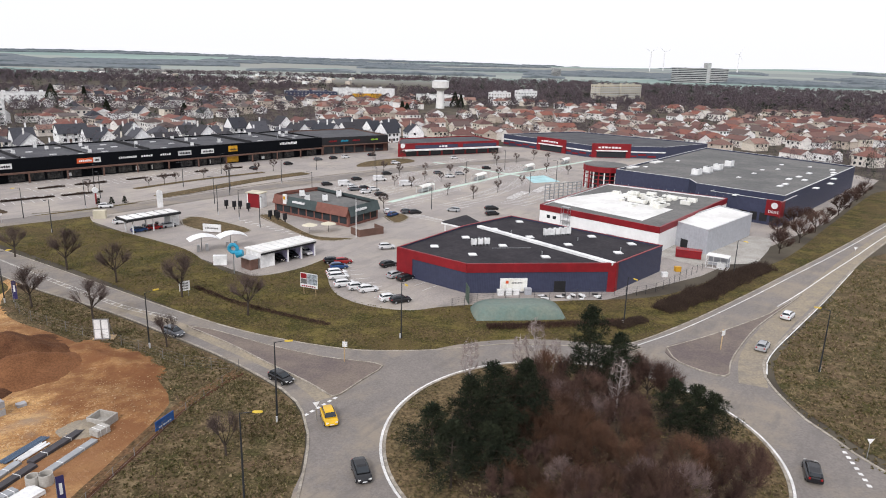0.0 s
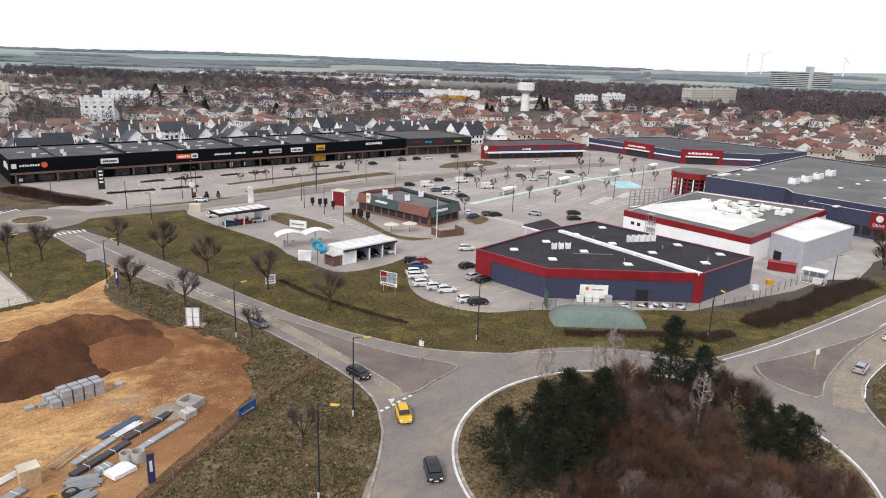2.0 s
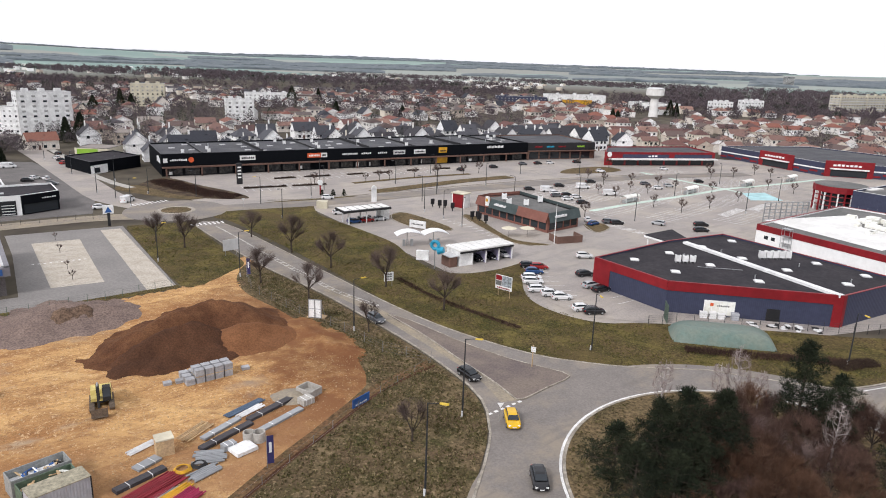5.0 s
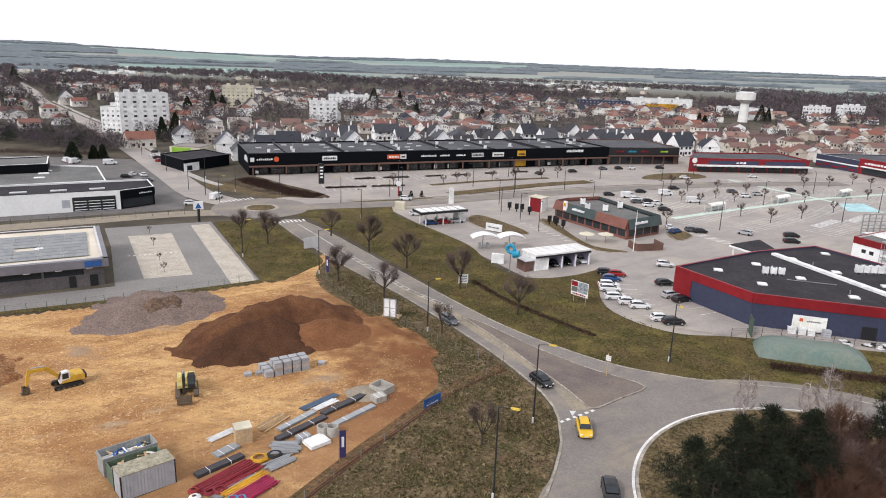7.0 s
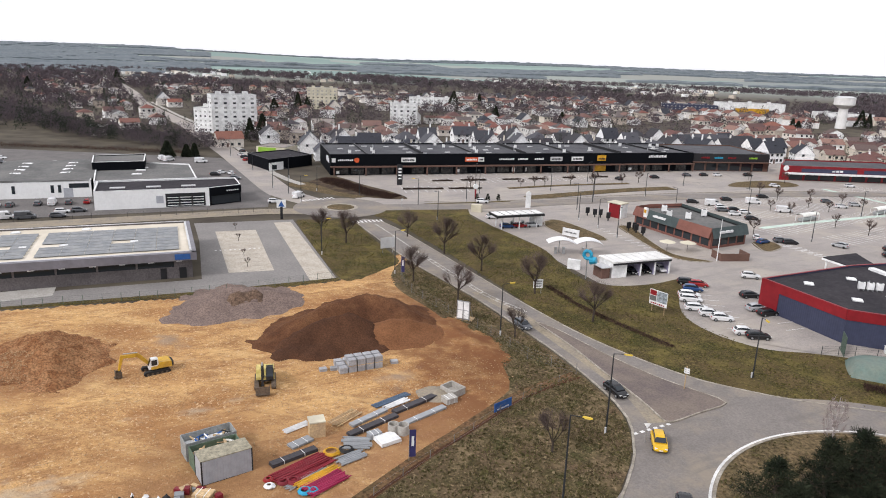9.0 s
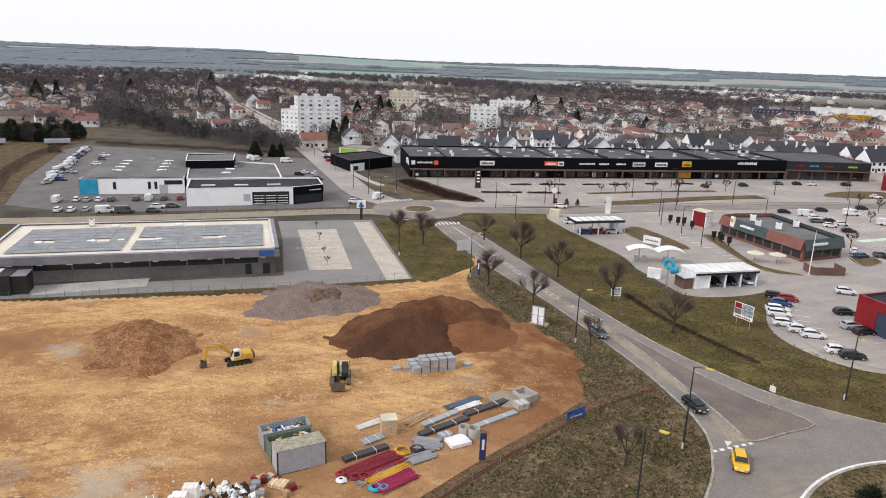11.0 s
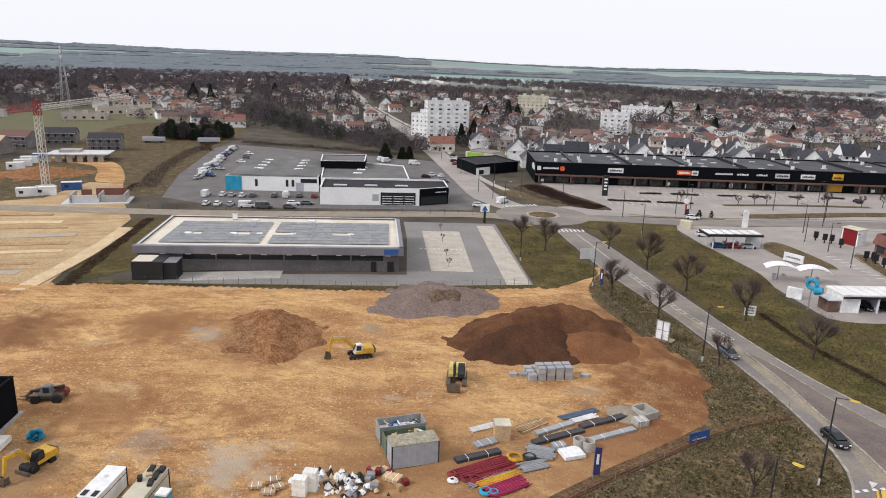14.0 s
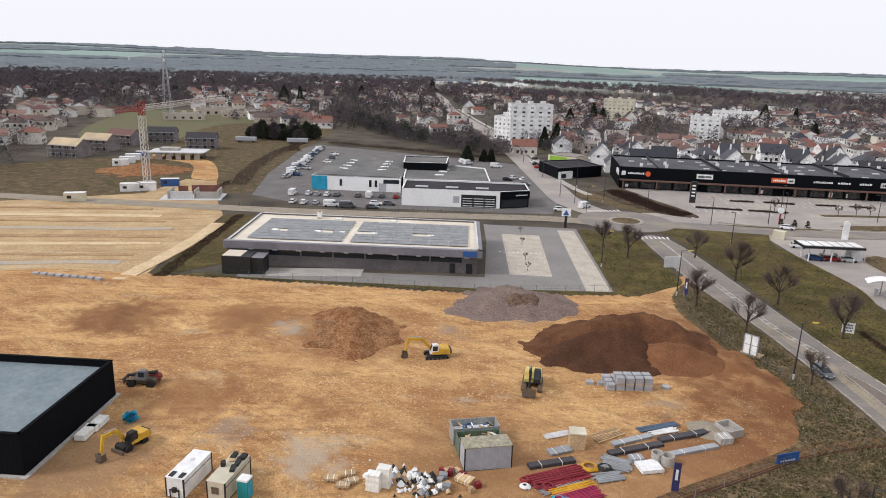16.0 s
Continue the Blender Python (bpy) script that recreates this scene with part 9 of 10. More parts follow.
for x, y in ((905, 3200), (1010, 3350), (1290, 3180)):
    t = thing("wind_turbine", "white wind turbine on the far hill", "wind turbine", "wind turbines", at=(x, y, land(x, y)))
    part("mast", Mesh().tube((0, 0, -2), (0, 0, 85), 2.6, 1.6, 8), WHITE, t)
    for k in range(3):
        a = radians(90 + 120 * k + x)
        part("blade", Mesh().tube((0, -2, 85), (34 * math.cos(a), -2, 85 + 34 * math.sin(a)), 1.4, 0.3, 5), WHITE, t)

# ---- street furniture ----
POLE = material("dark_lamp_post", (0.03, 0.032, 0.035), 0.5, 0.1)
LAMPY = material("yellow_lamp_head", (0.6, 0.42, 0.04), 0.5, 0.1)


def street_lamp(x, y, h, turn, arm=1.3, head=LAMPY, label="dark street lamp with a yellow head"):
    t = thing("street_lamp", label, "street lamp", "street lamps", at=(x, y, 0), turn=turn)
    part("pole", Mesh().tube((0, 0, 0), (0, 0, h), 0.13, 0.07, 8), POLE, t)
    part("arm", Mesh().tube((0, 0, h - 0.05), (arm, 0, h + 0.12), 0.05, 0.04, 6), POLE, t)
    part("lamp_head", loft([[(arm + u, -w, h + 0.06), (arm + u, w, h + 0.06), (arm + u, w * 0.6, h + 0.2), (arm + u, -w * 0.6, h + 0.2)] for u, w in ((-0.05, 0.1), (0.2, 0.2), (0.75, 0.2), (0.95, 0.08))]), head, t)
    part("base_cabinet", Mesh().box(-0.05, -0.14, 0, 0.22, 0.2, 0.9), COPING, t)
    return t


for x, y, h, tr in ((-20.5, 78.7, 11.0, 10), (-19.6, 61.0, 11.0, 5), (-80.2, 118.7, 9.6, 50), (-45.9, 100.4, 9.2, 50), (-6.6, 107.3, 9.8, -60), (59.0, 98.5, 10.2, 150), (33.0, 116.5, 9.0, -60), (64.5, 146, 9.0, -50), (-102.5, 120.9, 8.5, 60), (-116, 184.5, 8.5, -130), (-147.6, 164.4, 8.5, 20)):
    street_lamp(x, y, h, tr)
for x, y in ((-106.3, 199.2), (-109.4, 214.5), (-91.8, 238.1), (-74.5, 235.5), (-71.6, 225.4), (-53.8, 285.1), (-72.0, 211.2), (-118, 228), (-60, 250), (-86, 262), (-30, 292), (-24, 240), (8, 262), (26, 300), (-4, 212), (30, 240), (-100, 170), (-140, 185), (-156, 182), (-160, 172), (-58, 190), (-66, 196), (-50, 182), (-44, 225), (44, 270), (-182, 196), (-205, 200), (-240, 221), (-275, 240), (-171, 176)):
    t = street_lamp(x, y, 8.5, (x * 37) % 360, 0.8, POLE, "thin dark lamp post in the retail park")


def sign_board(label, x, y, w, h, z, turn, mat, bars_mat=None, lean=False, rows=3):
    t = thing("sign_board", label, "sign", at=(x, y, 0), turn=turn)
    part("panel", Mesh().box(0, 0, z, w, 0.08, h), mat, t)
    for s in (-1, 1):
        part("post", Mesh().tube((s * w * 0.35, 0.3 if lean else 0.06, 0), (s * w * 0.35, 0.06, z + h * 0.9), 0.05, 0.05, 6), WOODM if lean else STEEL, t)
    if bars_mat:
        f = Facade((-w / 2, -0.04), (w / 2, -0.04))
        for k in range(rows):
            f.bars("lettering", t, 0.15 * w, 0.85 * w, z + h * (0.14 + 0.28 * k), bars_mat, 6, h * 0.16, 0.02)
    return t


sign_board("white roadside sign with grey lines of lettering", -49.3, 124.8, 2.0, 1.9, 1.2, 38, WHITE, GREYROOF)
po = sign_board("large advertising poster on leaning timber legs", -25.9, 127.2, 3.9, 2.9, 1.7, -22, WHITE, None, True)
pf = Facade((-1.95, -0.04), (1.95, -0.04))
pf.panel("picture", po, 0.1, 1.5, 3.5, 4.5, REDP, 0.02)
pf.panel("picture", po, 1.6, 3.8, 2.4, 4.5, material("printed_picture", (0.25, 0.28, 0.3), 0.6, 0.5, 0.5), 0.02)
pf.panel("picture", po, 0.1, 1.5, 2.4, 3.4, GREYROOF, 0.03)
pf.bars("lettering", po, 0.3, 3.5, 1.85, REDP, 7, 0.3, 0.03)
hd = thing("site_hoarding", "white framed site information board", "sign", at=(-54.4, 102.6, 0), turn=8)
part("frame", Mesh().box(0, 0, 0.3, 2.5, 0.12, 3.5), STEEL, hd)
for i in range(2):
    for j in range(2):
        part("panel", Mesh().box(-0.58 + i * 1.16, -0.09, 0.5 + j * 1.65, 0.95, 0.05, 1.5), WHITE, hd)
for s in (-1, 1):
    part("stay", Mesh().tube((s * 1.2, 2.0, 0), (s * 1.2, 0.1, 3.0), 0.08, 0.08, 6), STEEL, hd)
part("ballast", Mesh().box(0, 1.0, 0, 3.2, 1.8, 0.35), WOODM, hd)
bb = sign_board("pale grey roadside billboard seen from behind", -91.2, 131.8, 3.8, 2.6, 1.2, 60, COPING)
bn = sign_board("blue advertising board on the site fence", -34.0, 76.6, 3.3, 1.25, 0.3, 72, BLUE, LETTER, rows=1)
fl = thing("banner_flag", "dark blue upright banner flag", "flag", at=(-37.9, 59.6, 0), turn=40)
part("pole", Mesh().tube((0, 0, 0), (0, 0, 4.2), 0.04, 0.03, 6), STEEL, fl)
part("flag", Mesh().box(0.4, 0, 0.6, 0.75, 0.03, 3.5), material("dark_blue_cloth", (0.04, 0.035, 0.12), 0.7, 0.1), fl)
Facade((0.1, -0.02), (0.7, -0.02)).bars("lettering", fl, 0.1, 0.5, 2.0, LETTER, 1, 1.6, 0.03)
fl2 = copy_thing(fl, pose(-78.8, 119.0, 0, 0, 0, 20))
for x, y, tr in ((-14.6, 97.0, -10), (46.5, 106.0, 30)):
    ds = thing("direction_sign", "white direction signs on a wooden post", "sign", "direction signs", at=(x, y, 0.2), turn=tr)
    part("post", Mesh().tube((0, 0, 0), (0, 0, 3.6), 0.09, 0.08, 8), WOODM, ds)
    for k in range(3):
        part("arrow", Mesh().box(0.1, -0.1, 2.5 + k * 0.3, 0.8, 0.05, 0.24), WHITE, ds)
for x, y in ((-15.6, 79.2), (104, 168), (-118, 178), (52, 74)):
    gs = thing("traffic_sign", "small triangular traffic sign on a thin post", "sign", "traffic signs", at=(x, y, 0.05), turn=(x * 13) % 90 - 45)
    part("post", Mesh().tube((0, 0, 0), (0, 0, 2.0), 0.04, 0.04, 6), STEEL, gs)
    m = Mesh()
    m.poly([(-0.45, -0.06, 2.7), (0.45, -0.06, 2.7), (0, -0.06, 1.95)]).poly([(0, -0.03, 1.95), (0.45, -0.03, 2.7), (-0.45, -0.03, 2.7)])
    part("plate", m, WHITE, gs)
al = thing("store_pylon", "dark store pylon with a white and blue sign", "sign", at=(-135.4, 142.5, 0), turn=45)
part("post", Mesh().box(0, 0, 0, 0.7, 0.5, 3.6), DARKTRIM, al)
part("panel", Mesh().box(0, 0, 3.4, 2.6, 0.4, 2.2), WHITE, al)
part("logo", Mesh().poly([(-0.9, -0.22, 3.7), (0.9, -0.22, 3.7), (0, -0.22, 5.3)]), BLUE, al)
to = thing("shop_totem", "tall black shop totem with small white marks", "sign", at=(-141, 211, 0), turn=45)
part("panel", Mesh().box(0, 0, 0, 2.0, 0.6, 7.5), DARKTRIM, to)
for k in range(4):
    part("mark", Mesh().box(0, -0.31, 2.2 + k * 1.2, 1.2, 0.03, 0.5), LETTER, to)
rt = thing("red_totem", "red and white sign post by the shop road", "sign", at=(-106.5, 206, 0), turn=45)
part("post", Mesh().box(0, 0, 0, 0.4, 0.4, 3.6), REDP, rt)
part("head", Mesh().tube((0, -0.3, 4.2), (0, 0.3, 4.2), 0.9, 0.9, 12), WHITE, rt)
fp = thing("flag_pole", "white flag pole by the restaurant", "flag pole", at=(-22.8, 174.2, 0))
part("pole", Mesh().tube((0, 0, 0), (0, 0, 10.5), 0.12, 0.06, 8), WHITE, fp)
for i, (x, y) in enumerate(((-63.5, 203.6), (-61.9, 204.2), (-58.6, 201.4), (-49.7, 192), (-48.2, 192.6), (-44.7, 188.6), (-66.2, 204.6), (-47.2, 190.8))):
    mb = thing("menu_board", "dark menu board beside the drive lane", "sign", "menu boards", at=(x, y, 0), turn=40)
    part("post", Mesh().box(0, 0, 0, 0.3, 0.3, 1.0), DARKTRIM, mb)
    part("panel", Mesh().box(0, 0, 0.8, 1.2, 0.3, 1.8), DARKTRIM, mb)
for x, y in ((-35.4, 176.6), (-30.8, 178.8)):
    pr = thing("parasol", "cream parasol on the terrace", "parasol", "terrace parasols", at=(x, y, 0))
    part("pole", Mesh().tube((0, 0, 0), (0, 0, 2.6), 0.05, 0.05, 6), DARKTRIM, pr)
    part("canopy", Mesh().tube((0, 0, 2.3), (0, 0, 2.9), 2.1, 0.2, 10), CREAM, pr)
for i, (x, y) in enumerate(((-6.9, 242.8), (13.7, 271.8), (36.4, 300.8), (56.3, 324.8))):
    tr = thing("trolley_shelter", "white framed trolley shelter in the car park", "shelter", "trolley shelters", at=(x, y, 0), turn=62)
    m = Mesh()
    for a in range(6):
        p, q = radians(30 * a), radians(30 * a + 30)
        m.poly([(-4.5, 1.3 * math.cos(p), 1.9 + 0.7 * math.sin(p)), (4.5, 1.3 * math.cos(p), 1.9 + 0.7 * math.sin(p)), (4.5, 1.3 * math.cos(q), 1.9 + 0.7 * math.sin(q)), (-4.5, 1.3 * math.cos(q), 1.9 + 0.7 * math.sin(q))])
    part("canopy", m, PLASTICW, tr)
    for u in (-4.4, 0, 4.4):
        for s in (-1, 1):
            part("post", Mesh().box(u, s * 1.2, 0, 0.12, 0.12, 2.1), WHITE, tr)
    part("trolley_rail", Mesh().box(0, 0, 0.2, 8, 1.2, 0.9), STEEL, tr)
rk = thing("cream_boulder_box", "cream utility box on the grass verge", "utility box", at=(-96.3, 187.5, 0), turn=15)
part("body", Mesh().box(0, 0, 0, 3.2, 2.0, 2.2), CREAM, rk)


def fence(name, label, pts, h, gap, mat, rails=3, z=0.05):
    """Posts with thin rails between them."""
    t = thing(name, label, "fence")
    q = curve_pts(pts, gap)
    post = Mesh().tube((0, 0, 0), (0, 0, h), 0.045, 0.045, 5).made("post", mat)
    for p in q:
        o = part("post", post, mat, t)
        o.location = (p.x, p.y, z)
    for k in range(rails):
        m = Mesh()
        for a, b in zip(q, q[1:]):
            zz = z + h * (0.15 + 0.8 * k / max(1, rails - 1))
            m.tube((*a, zz), (*b, zz), 0.013, 0.013, 3)
        part("rail", m, mat, t)
    return t


WIRE = material("dull_galvanised_wire", (0.2, 0.19, 0.18), 0.6, 0.15)
GREENW = material("green_wire", (0.08, 0.12, 0.09), 0.6, 0.1)
fence("wire_fence", "green wire fence along the supermarket plot", [(-147, 34), (-124.5, 60), (-103.5, 84), (-88.5, 107.5)], 1.7, 3.0, GREENW, 5)
fence("site_fence", "galvanised site fence along the road", [(-83, 126), (-74, 113), (-62, 105.8), (-47, 99), (-38, 94), (-29.6, 93)], 1.9, 3.5, WIRE, 4)
fence("site_fence", "galvanised site fence beside the grass plot", [(-29.6, 93), (-33, 81), (-34.9, 70), (-37.4, 52)], 1.1, 4.0, WIRE, 2)
fence("yard_fence", "dark yard fence round the navy store", [(2, 122.5), (10, 126.8), (24.6, 129.7), (41.8, 134), (52, 144), (60, 152.5)], 2.0, 2.5, POLE, 5)
fence("rear_fence", "thin fence along the rear road", [(-142, 150), (-170, 118), (-196, 84), (-206, 72)], 1.6, 4.0, POLE, 3)
fence("east_fence", "wooden post fence on the slope", [(62, 86), (72, 101), (90, 124), (115, 152)], 1.4, 3.0, BARK, 2)
gn = thing("green_screen", "dark green slatted screen at the yard corner", "screen", at=(5.0, 126.5, 0), turn=100)
for i in range(6):
    part("slat", Mesh().box(-1.4 + i * 0.56, 0, 0, 0.5, 0.08, 3.4), GREENW, gn)
yb = [("white_bin", WHITE, 11.8, 131.2, 1.0), ("white_bin", WHITE, 13.4, 131.4, 1.1), ("white_bin", WHITE, 15.0, 131.6, 0.9), ("grey_cabinet", GREYC, 17.4, 132.0, 1.2), ("yellow_bin", YELLOW, 54.0, 151.5, 1.0), ("white_cabinet", WHITE, 49.6, 147.0, 0.9)]
for nm, mt, x, y, h in yb:
    b = thing(nm, nm.replace("_", " ") + " standing on the store yard", "bin", at=(x, y, 0), turn=8)
    part("body", Mesh().box(0, 0, 0, 1.3, 1.0, h), mt, b)
    part("lid", Mesh().box(0, 0, h, 1.36, 1.06, 0.1), mt, b)
for i, (x, y) in enumerate(((24, 130.6), (26.2, 130.8), (28.4, 131), (31.5, 131.6), (20.5, 130.3))):
    b = thing("scrap_pile", "small heap of white and dark scrap on the yard", "scrap", at=(x, y, 0), turn=i * 33)
    for k in range(4):
        part("piece", Mesh().box(k * 0.4 - 0.7, (k % 2) * 0.4, k * 0.12, 1.2, 0.7, 0.14, k * 25), WHITE if (i + k) % 3 else DK, b)
red_c = thing("red_container", "long low red waste container by the storage hall", "container", at=(60.5, 163.5, 0), turn=-22)
part("body", Mesh().box(0, 0, 0.2, 6.0, 2.4, 1.8), REDP, red_c)
part("rim", Mesh().box(0, 0, 2.0, 6.2, 2.6, 0.12), PAINTS["red"], red_c)
region("yard_concrete", [(53, 164), (60, 156), (76, 160), (84, 172), (92, 186), (86, 188), (66, 167), (60, 176)], 0.07, CONCRETE, smooth=False, label="pale concrete yard by the storage hall", category="yard")

# ---- crane, mast and the half-built houses ----
CRW = material("crane_white", (0.66, 0.62, 0.56), 0.5, 0.1)


def lattice(m, a, b, w, n, r=0.07):
    a, b = Vector(a), Vector(b)
    d = (b - a).normalized()
    u = d.orthogonal().normalized() * w / 2
    v = d.cross(u)
    c = [u + v, u - v, -u - v, -u + v]
    for k in c:
        m.tube(a + k, b + k, r, r, 4)
    for i in range(n):
        p, q = a.lerp(b, i / n), a.lerp(b, (i + 1) / n)
        for k in range(4):
            m.tube(p + c[k], q + c[(k + 1) % 4], r * 0.7, r * 0.7, 3)


cr = thing("tower_crane", "white and red tower crane with a long jib", "crane", at=(-257, 57, 0))
m = Mesh()
lattice(m, (0, 0, 0), (0, 0, 24), 1.8, 14, 0.13)
part("mast", m, CRW, cr)
m = Mesh()
lattice(m, (0, 0, 24), (0, 0, 29), 1.6, 3, 0.14)
part("head", m, PAINTS["red"], cr)
m = Mesh()
lattice(m, (0, 0, 26.5), (-26, 38, 28.5), 1.4, 22, 0.12)
part("jib", m, CRW, cr)
m = Mesh()
lattice(m, (0, 0, 26.5), (8, -11.5, 26.5), 1.4, 6, 0.12)
part("counter_jib", m, PAINTS["red"], cr)
part("counterweight", Mesh().box(8, -11.5, 24.5, 2.2, 2.2, 2.4, 55), CONCRETE, cr)
part("base_block", Mesh().box(0, 0, 0, 5.5, 5.5, 0.8), CONCRETE, cr)
ms = thing("lattice_mast", "tall grey lattice transmission mast", "mast", at=(-504, 129, 0))
m = Mesh()
for k in range(4):
    a = radians(45 + 90 * k)
    m.tube((4 * math.cos(a), 4 * math.sin(a), 0), (0.8 * math.cos(a), 0.8 * math.sin(a), 46), 0.25, 0.18, 4)
    for i in range(12):
        z0, z1 = i * 46 / 12, (i + 1) * 46 / 12
        r0, r1 = 4 - 3.2 * z0 / 46, 4 - 3.2 * z1 / 46
        b = radians(45 + 90 * (k + 1))
        m.tube((r0 * math.cos(a), r0 * math.sin(a), z0), (r1 * math.cos(b), r1 * math.sin(b), z1), 0.12, 0.12, 3)
part("lattice", m, STEEL, ms)
for z in (40, 43, 45.5):
    part("antenna", Mesh().box(1.2, -0.5, z, 1.0, 0.6, 1.8), WHITE, ms)
RAWWALL = material("raw_grey_blockwork", (0.17, 0.145, 0.15), 0.9, 0.2, 0.5, second=(0.24, 0.21, 0.2), big=4)
TANROOF = material("bare_roof_boards", (0.5, 0.4, 0.26), 0.85, 0.15, 0.5)
for x, y, tr, rm in ((-342, 45, 42, TANROOF), (-358.5, 60, 42, TANROOF), (-375, 74, 42, TILE_T), (-381, 94, 62, SLATE_T), (-348, 104.5, 62, SLATE_T)):
    w, d, h, p, hip = 14, 9, 5.2, 0.6, False
    hs = thing("half_built_house", "half-built house with scaffolding round it", "house", "half-built houses", at=(x, y, 0), turn=tr)
    wall, roof, rise = house_mesh(w, d, h, p, hip)
    part("wall", wall, RAWWALL, hs)
    part("roof", roof, rm, hs)
    for s in (-1, 1):
        for u in (-5, -1.5, 2, 5.5):
            for z in (0.8, 3.5):
                part("opening", Mesh().box(u, s * (d / 2 + 0.02), z, 1.2, 0.06, 1.4), DARKTRIM, hs)
        for u in range(-7, 8, 2):
            part("scaffold_pole", Mesh().tube((u, s * (d / 2 + 1.1), 0), (u, s * (d / 2 + 1.1), 5.8), 0.06, 0.06, 4), STEEL, hs)
        for z in (1.9, 3.7, 5.4):
            part("scaffold_deck", Mesh().box(0, s * (d / 2 + 0.8), z, 14.6, 0.7, 0.08), STEEL, hs)
sh = thing("concrete_shell", "low grey concrete shell of a new building", "building shell", at=(-318, 85, 0), turn=60)
part("slab", Mesh().box(0, 0, 3.0, 24, 14, 0.4), COPING, sh)
for u in range(-11, 12, 4):
    for v in (-6, 6):
        part("wall", Mesh().box(u, v, 0, 2.2, 0.3, 3.0), CONCRETE, sh)
part("upper_wall", Mesh().box(-4, 1, 3.4, 8, 5, 1.2), CONCRETE, sh)
fm = thing("concrete_formwork", "grey concrete walls with rusty shuttering", "building shell", at=(-226, 64, 0), turn=62)
for u, v, lx, ly, h, mt in ((-7, 0, 0.4, 8, 2.8, CONCRETE), (-3, -3.6, 7, 0.4, 2.6, COPING), (1, 0, 0.4, 7, 2.8, CONCRETE), (5, -3, 7, 0.4, 2.4, CONCRETE), (8, 1, 0.4, 8, 2.6, CONCRETE), (3, 5, 9, 0.5, 3.2, BRICKR), (-4, 4, 3, 0.5, 3.0, BRICKR)):
    part("wall", Mesh().box(u, v, 0, lx, ly, h), mt, fm)
part("slab", Mesh().box(0, 0, 0, 19, 11, 0.25), COPING, fm)
for i, (x, y, mt) in enumerate(((-246, 49, WHITE), (-245, 54, WHITE), (-236.2, 31, CREAM), (-305, 58, WHITE), (-312, 62, WHITE), (-320, 66, WHITE), (-327, 72, BLUE), (-250, 63, BLUE))):
    c = thing("site_cabin", ("white" if mt is WHITE else "cream" if mt is CREAM else "blue") + " site cabin on the far building plot", "cabin", "far site cabins", at=(x, y, 0), turn=70)
    part("body", Mesh().box(0, 0, 0, 6, 2.5, 2.6), mt, c)
    part("window", Mesh().box(-1.5, -1.27, 1.0, 1.2, 0.05, 0.9), GLASS, c)
    part("cabin_roof", Mesh().box(0, 0, 2.6, 6.1, 2.6, 0.1), WHITEROOF, c)
FIELD = material("stripped_field", (0.47, 0.345, 0.19), 0.95, 0.25, 0.5, 0.08, second=(0.38, 0.26, 0.14), big=8, spec=0.1)
fb0 = FIELD.node_tree.nodes["Principled BSDF"]
fsrc = layer(FIELD, fb0.inputs["Base Color"].links[0].from_socket, (0.27, 0.17, 0.09), 1 / 3, 0.52, 0.64, rot=1.06, sx=0.12, amount=0.7)
fsrc = layer(FIELD, fsrc, (0.52, 0.42, 0.28), 1 / 4, 0.54, 0.66, rot=1.06, sx=0.15, amount=0.7)
FIELD.node_tree.links.new(layer(FIELD, fsrc, (0.24, 0.15, 0.08), 1 / 0.9, 0.55, 0.65, detail=5, amount=0.5), fb0.inputs["Base Color"])
region("field_stripped", [(-120, 2), (-142, 27), (-196, 63.5), (-222, 70), (-252, 80), (-262, 72), (-240, 52), (-246, 12), (-236, -20), (-150, -40)], 0.03, FIELD, smooth=False, label="stripped ochre field with wheel ruts", category="ground")
region("track_far", [(-252, 80), (-262, 74), (-300, 84), (-330, 68), (-336, 76), (-306, 94)], 0.035, SITE, label="ochre site track between the plots", category="ground", step=6)
region("grass_far_plot", [(-246, 12), (-240, 50), (-262, 72), (-300, 82), (-330, 66), (-325, 20), (-290, -10)], 0.02, GRASS, label="rough olive plot with bare patches", category="grass", step=8)
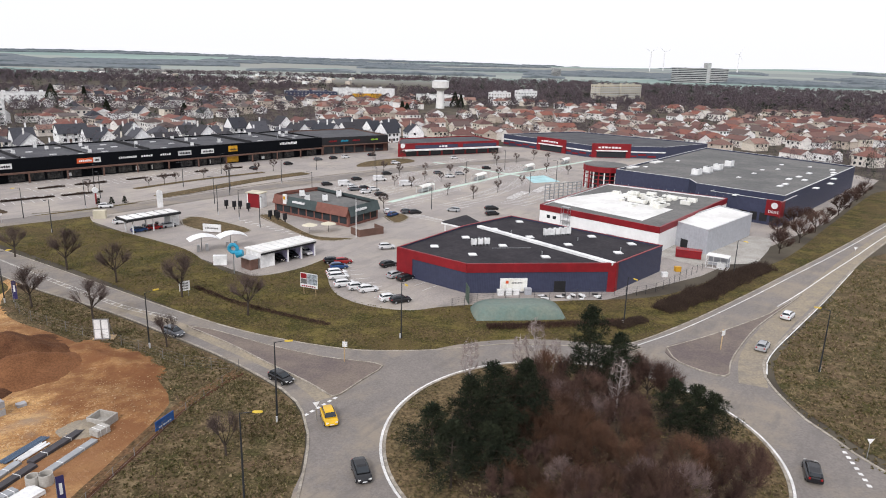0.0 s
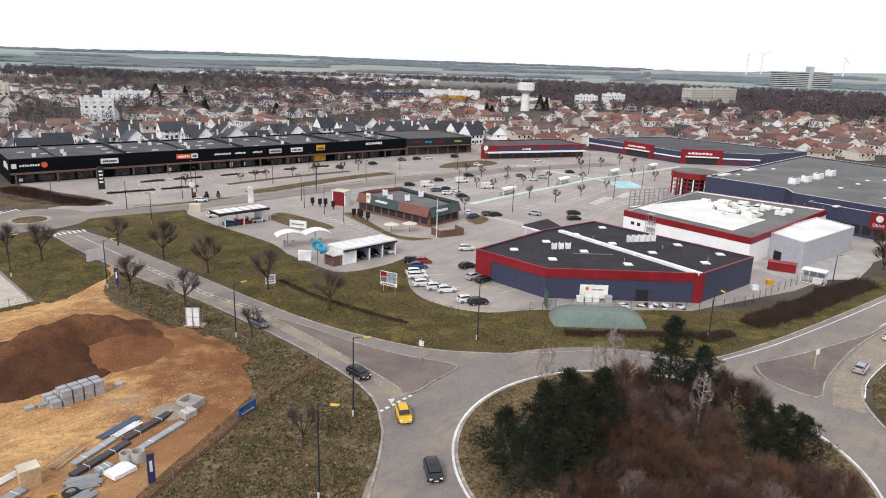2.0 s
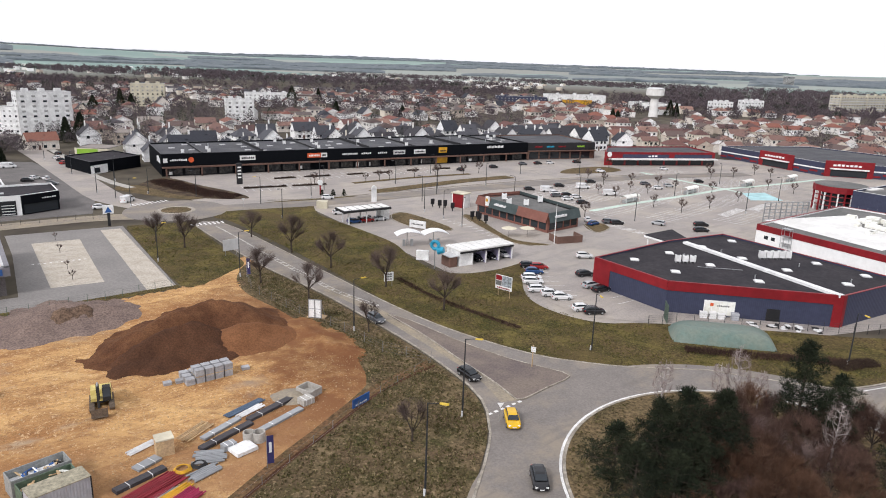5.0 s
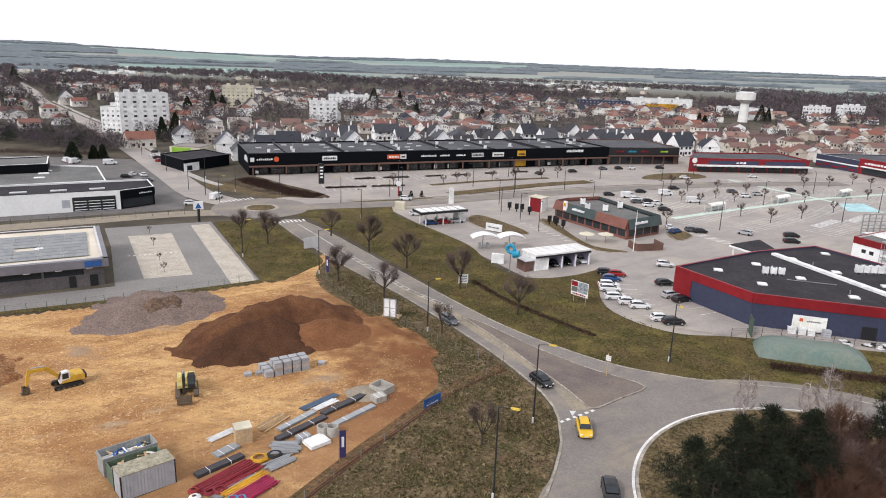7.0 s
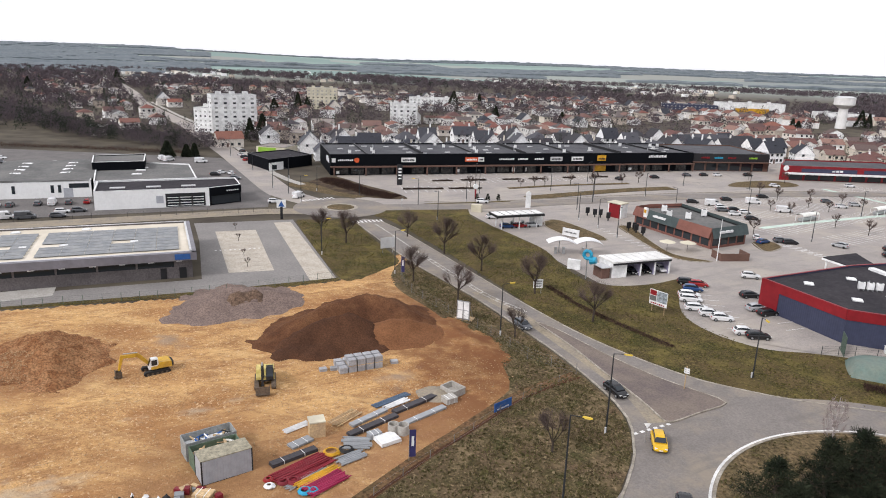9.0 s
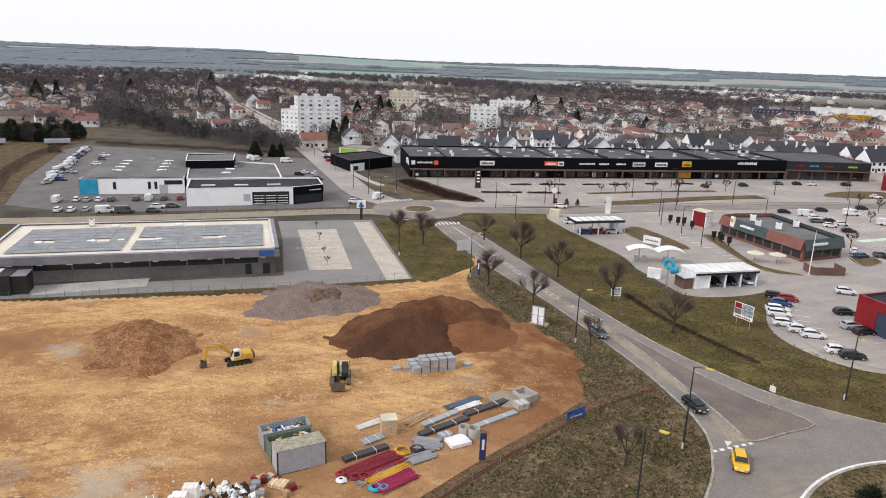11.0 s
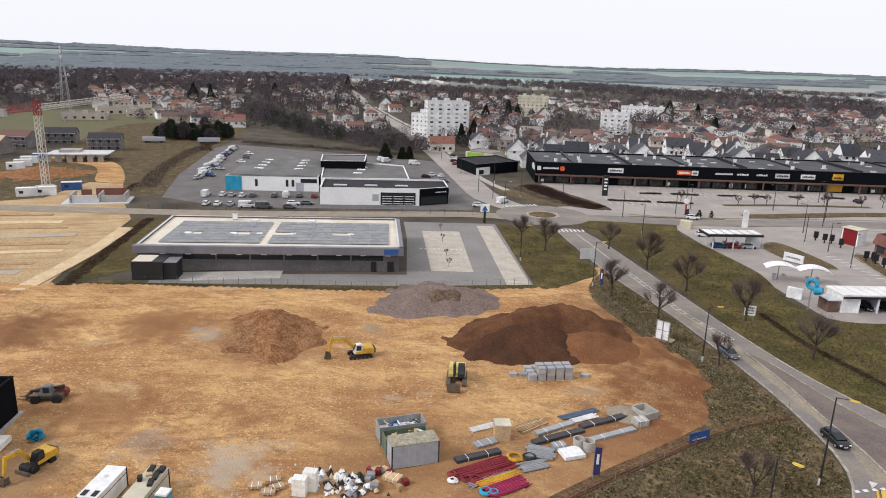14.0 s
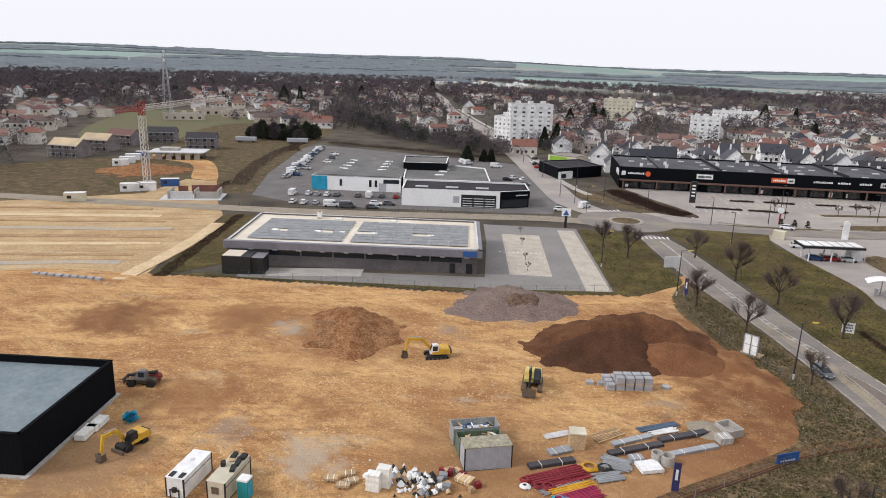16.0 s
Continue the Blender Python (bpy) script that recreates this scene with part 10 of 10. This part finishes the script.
heap("soil_mound", "brown soil heap on the far plot", [(-293, 53, 1.2), (-288, 62, 3.0), (-286, 68, 2.4), (-284, 74, 1.2)], 0.3, RUBBLE, 51, 0.4, 0.9)
rnd = random.Random(61)
PALETRACK = material("pale_dusty_track", (0.6, 0.47, 0.3), 0.95, 0.15, 0.4, 0.05, second=(0.5, 0.37, 0.22), big=5, spec=0.1)
FURROW = material("brown_field_strip", (0.3, 0.19, 0.105), 0.95, 0.25, 0.4, 0.1, second=(0.4, 0.27, 0.15), big=4, spec=0.1)
GREYSTRIP = material("grey_stone_strip", (0.36, 0.32, 0.27), 0.95, 0.15, 0.4, 0.05, second=(0.42, 0.34, 0.24), big=5, spec=0.1)
for k in range(11):
    c = Vector((-142, 8)) + Vector((-8.6, 1.4)) * k + Vector((rnd.uniform(-1, 1), rnd.uniform(-1, 1)))
    d = Vector((0.46 + 0.008 * k, 0.88))
    ln = (26, 26, 30, 34, 40, 44, 46, 48, 50, 50, 48)[k] * rnd.uniform(0.85, 1.0)
    pts = [c + d * (s - 14) + Vector((rnd.uniform(-0.5, 0.5), rnd.uniform(-0.5, 0.5))) for s in (0, ln * 0.25, ln * 0.5, ln * 0.75, ln)]
    mt, wd = ((FURROW, 1.4), (PALETRACK, 3.2), (FURROW, 2.2), (GREYSTRIP, 3.0))[k % 4]
    ribbon("field_strip", pts, wd * rnd.uniform(0.7, 1.2), 0.02, mt, kind="", label="low strip of stripped earth across the field", category="earth strip", lift=0.06 + 0.01 * k, step=1.5)
ribbon("field_track", [(-122, 6), (-132, 15), (-146, 25.3), (-165.8, 43.4), (-186, 59)], 3.6, 0.02, PALETRACK, label="pale dusty track along the slope", category="track", lift=0.2, step=2.0)
for i in range(9):
    p = Vector((-158, 12)).lerp(Vector((-148, 22)), i / 8)
    b = thing("block_pallet", "low pallet of grey blocks on the field", "block pallet", "field block pallets", at=(p.x, p.y, 0.05), turn=45)
    part("block_layer", Mesh().box(0, 0, 0, 1.2, 1.0, 0.7), GREYBLOCK, b)
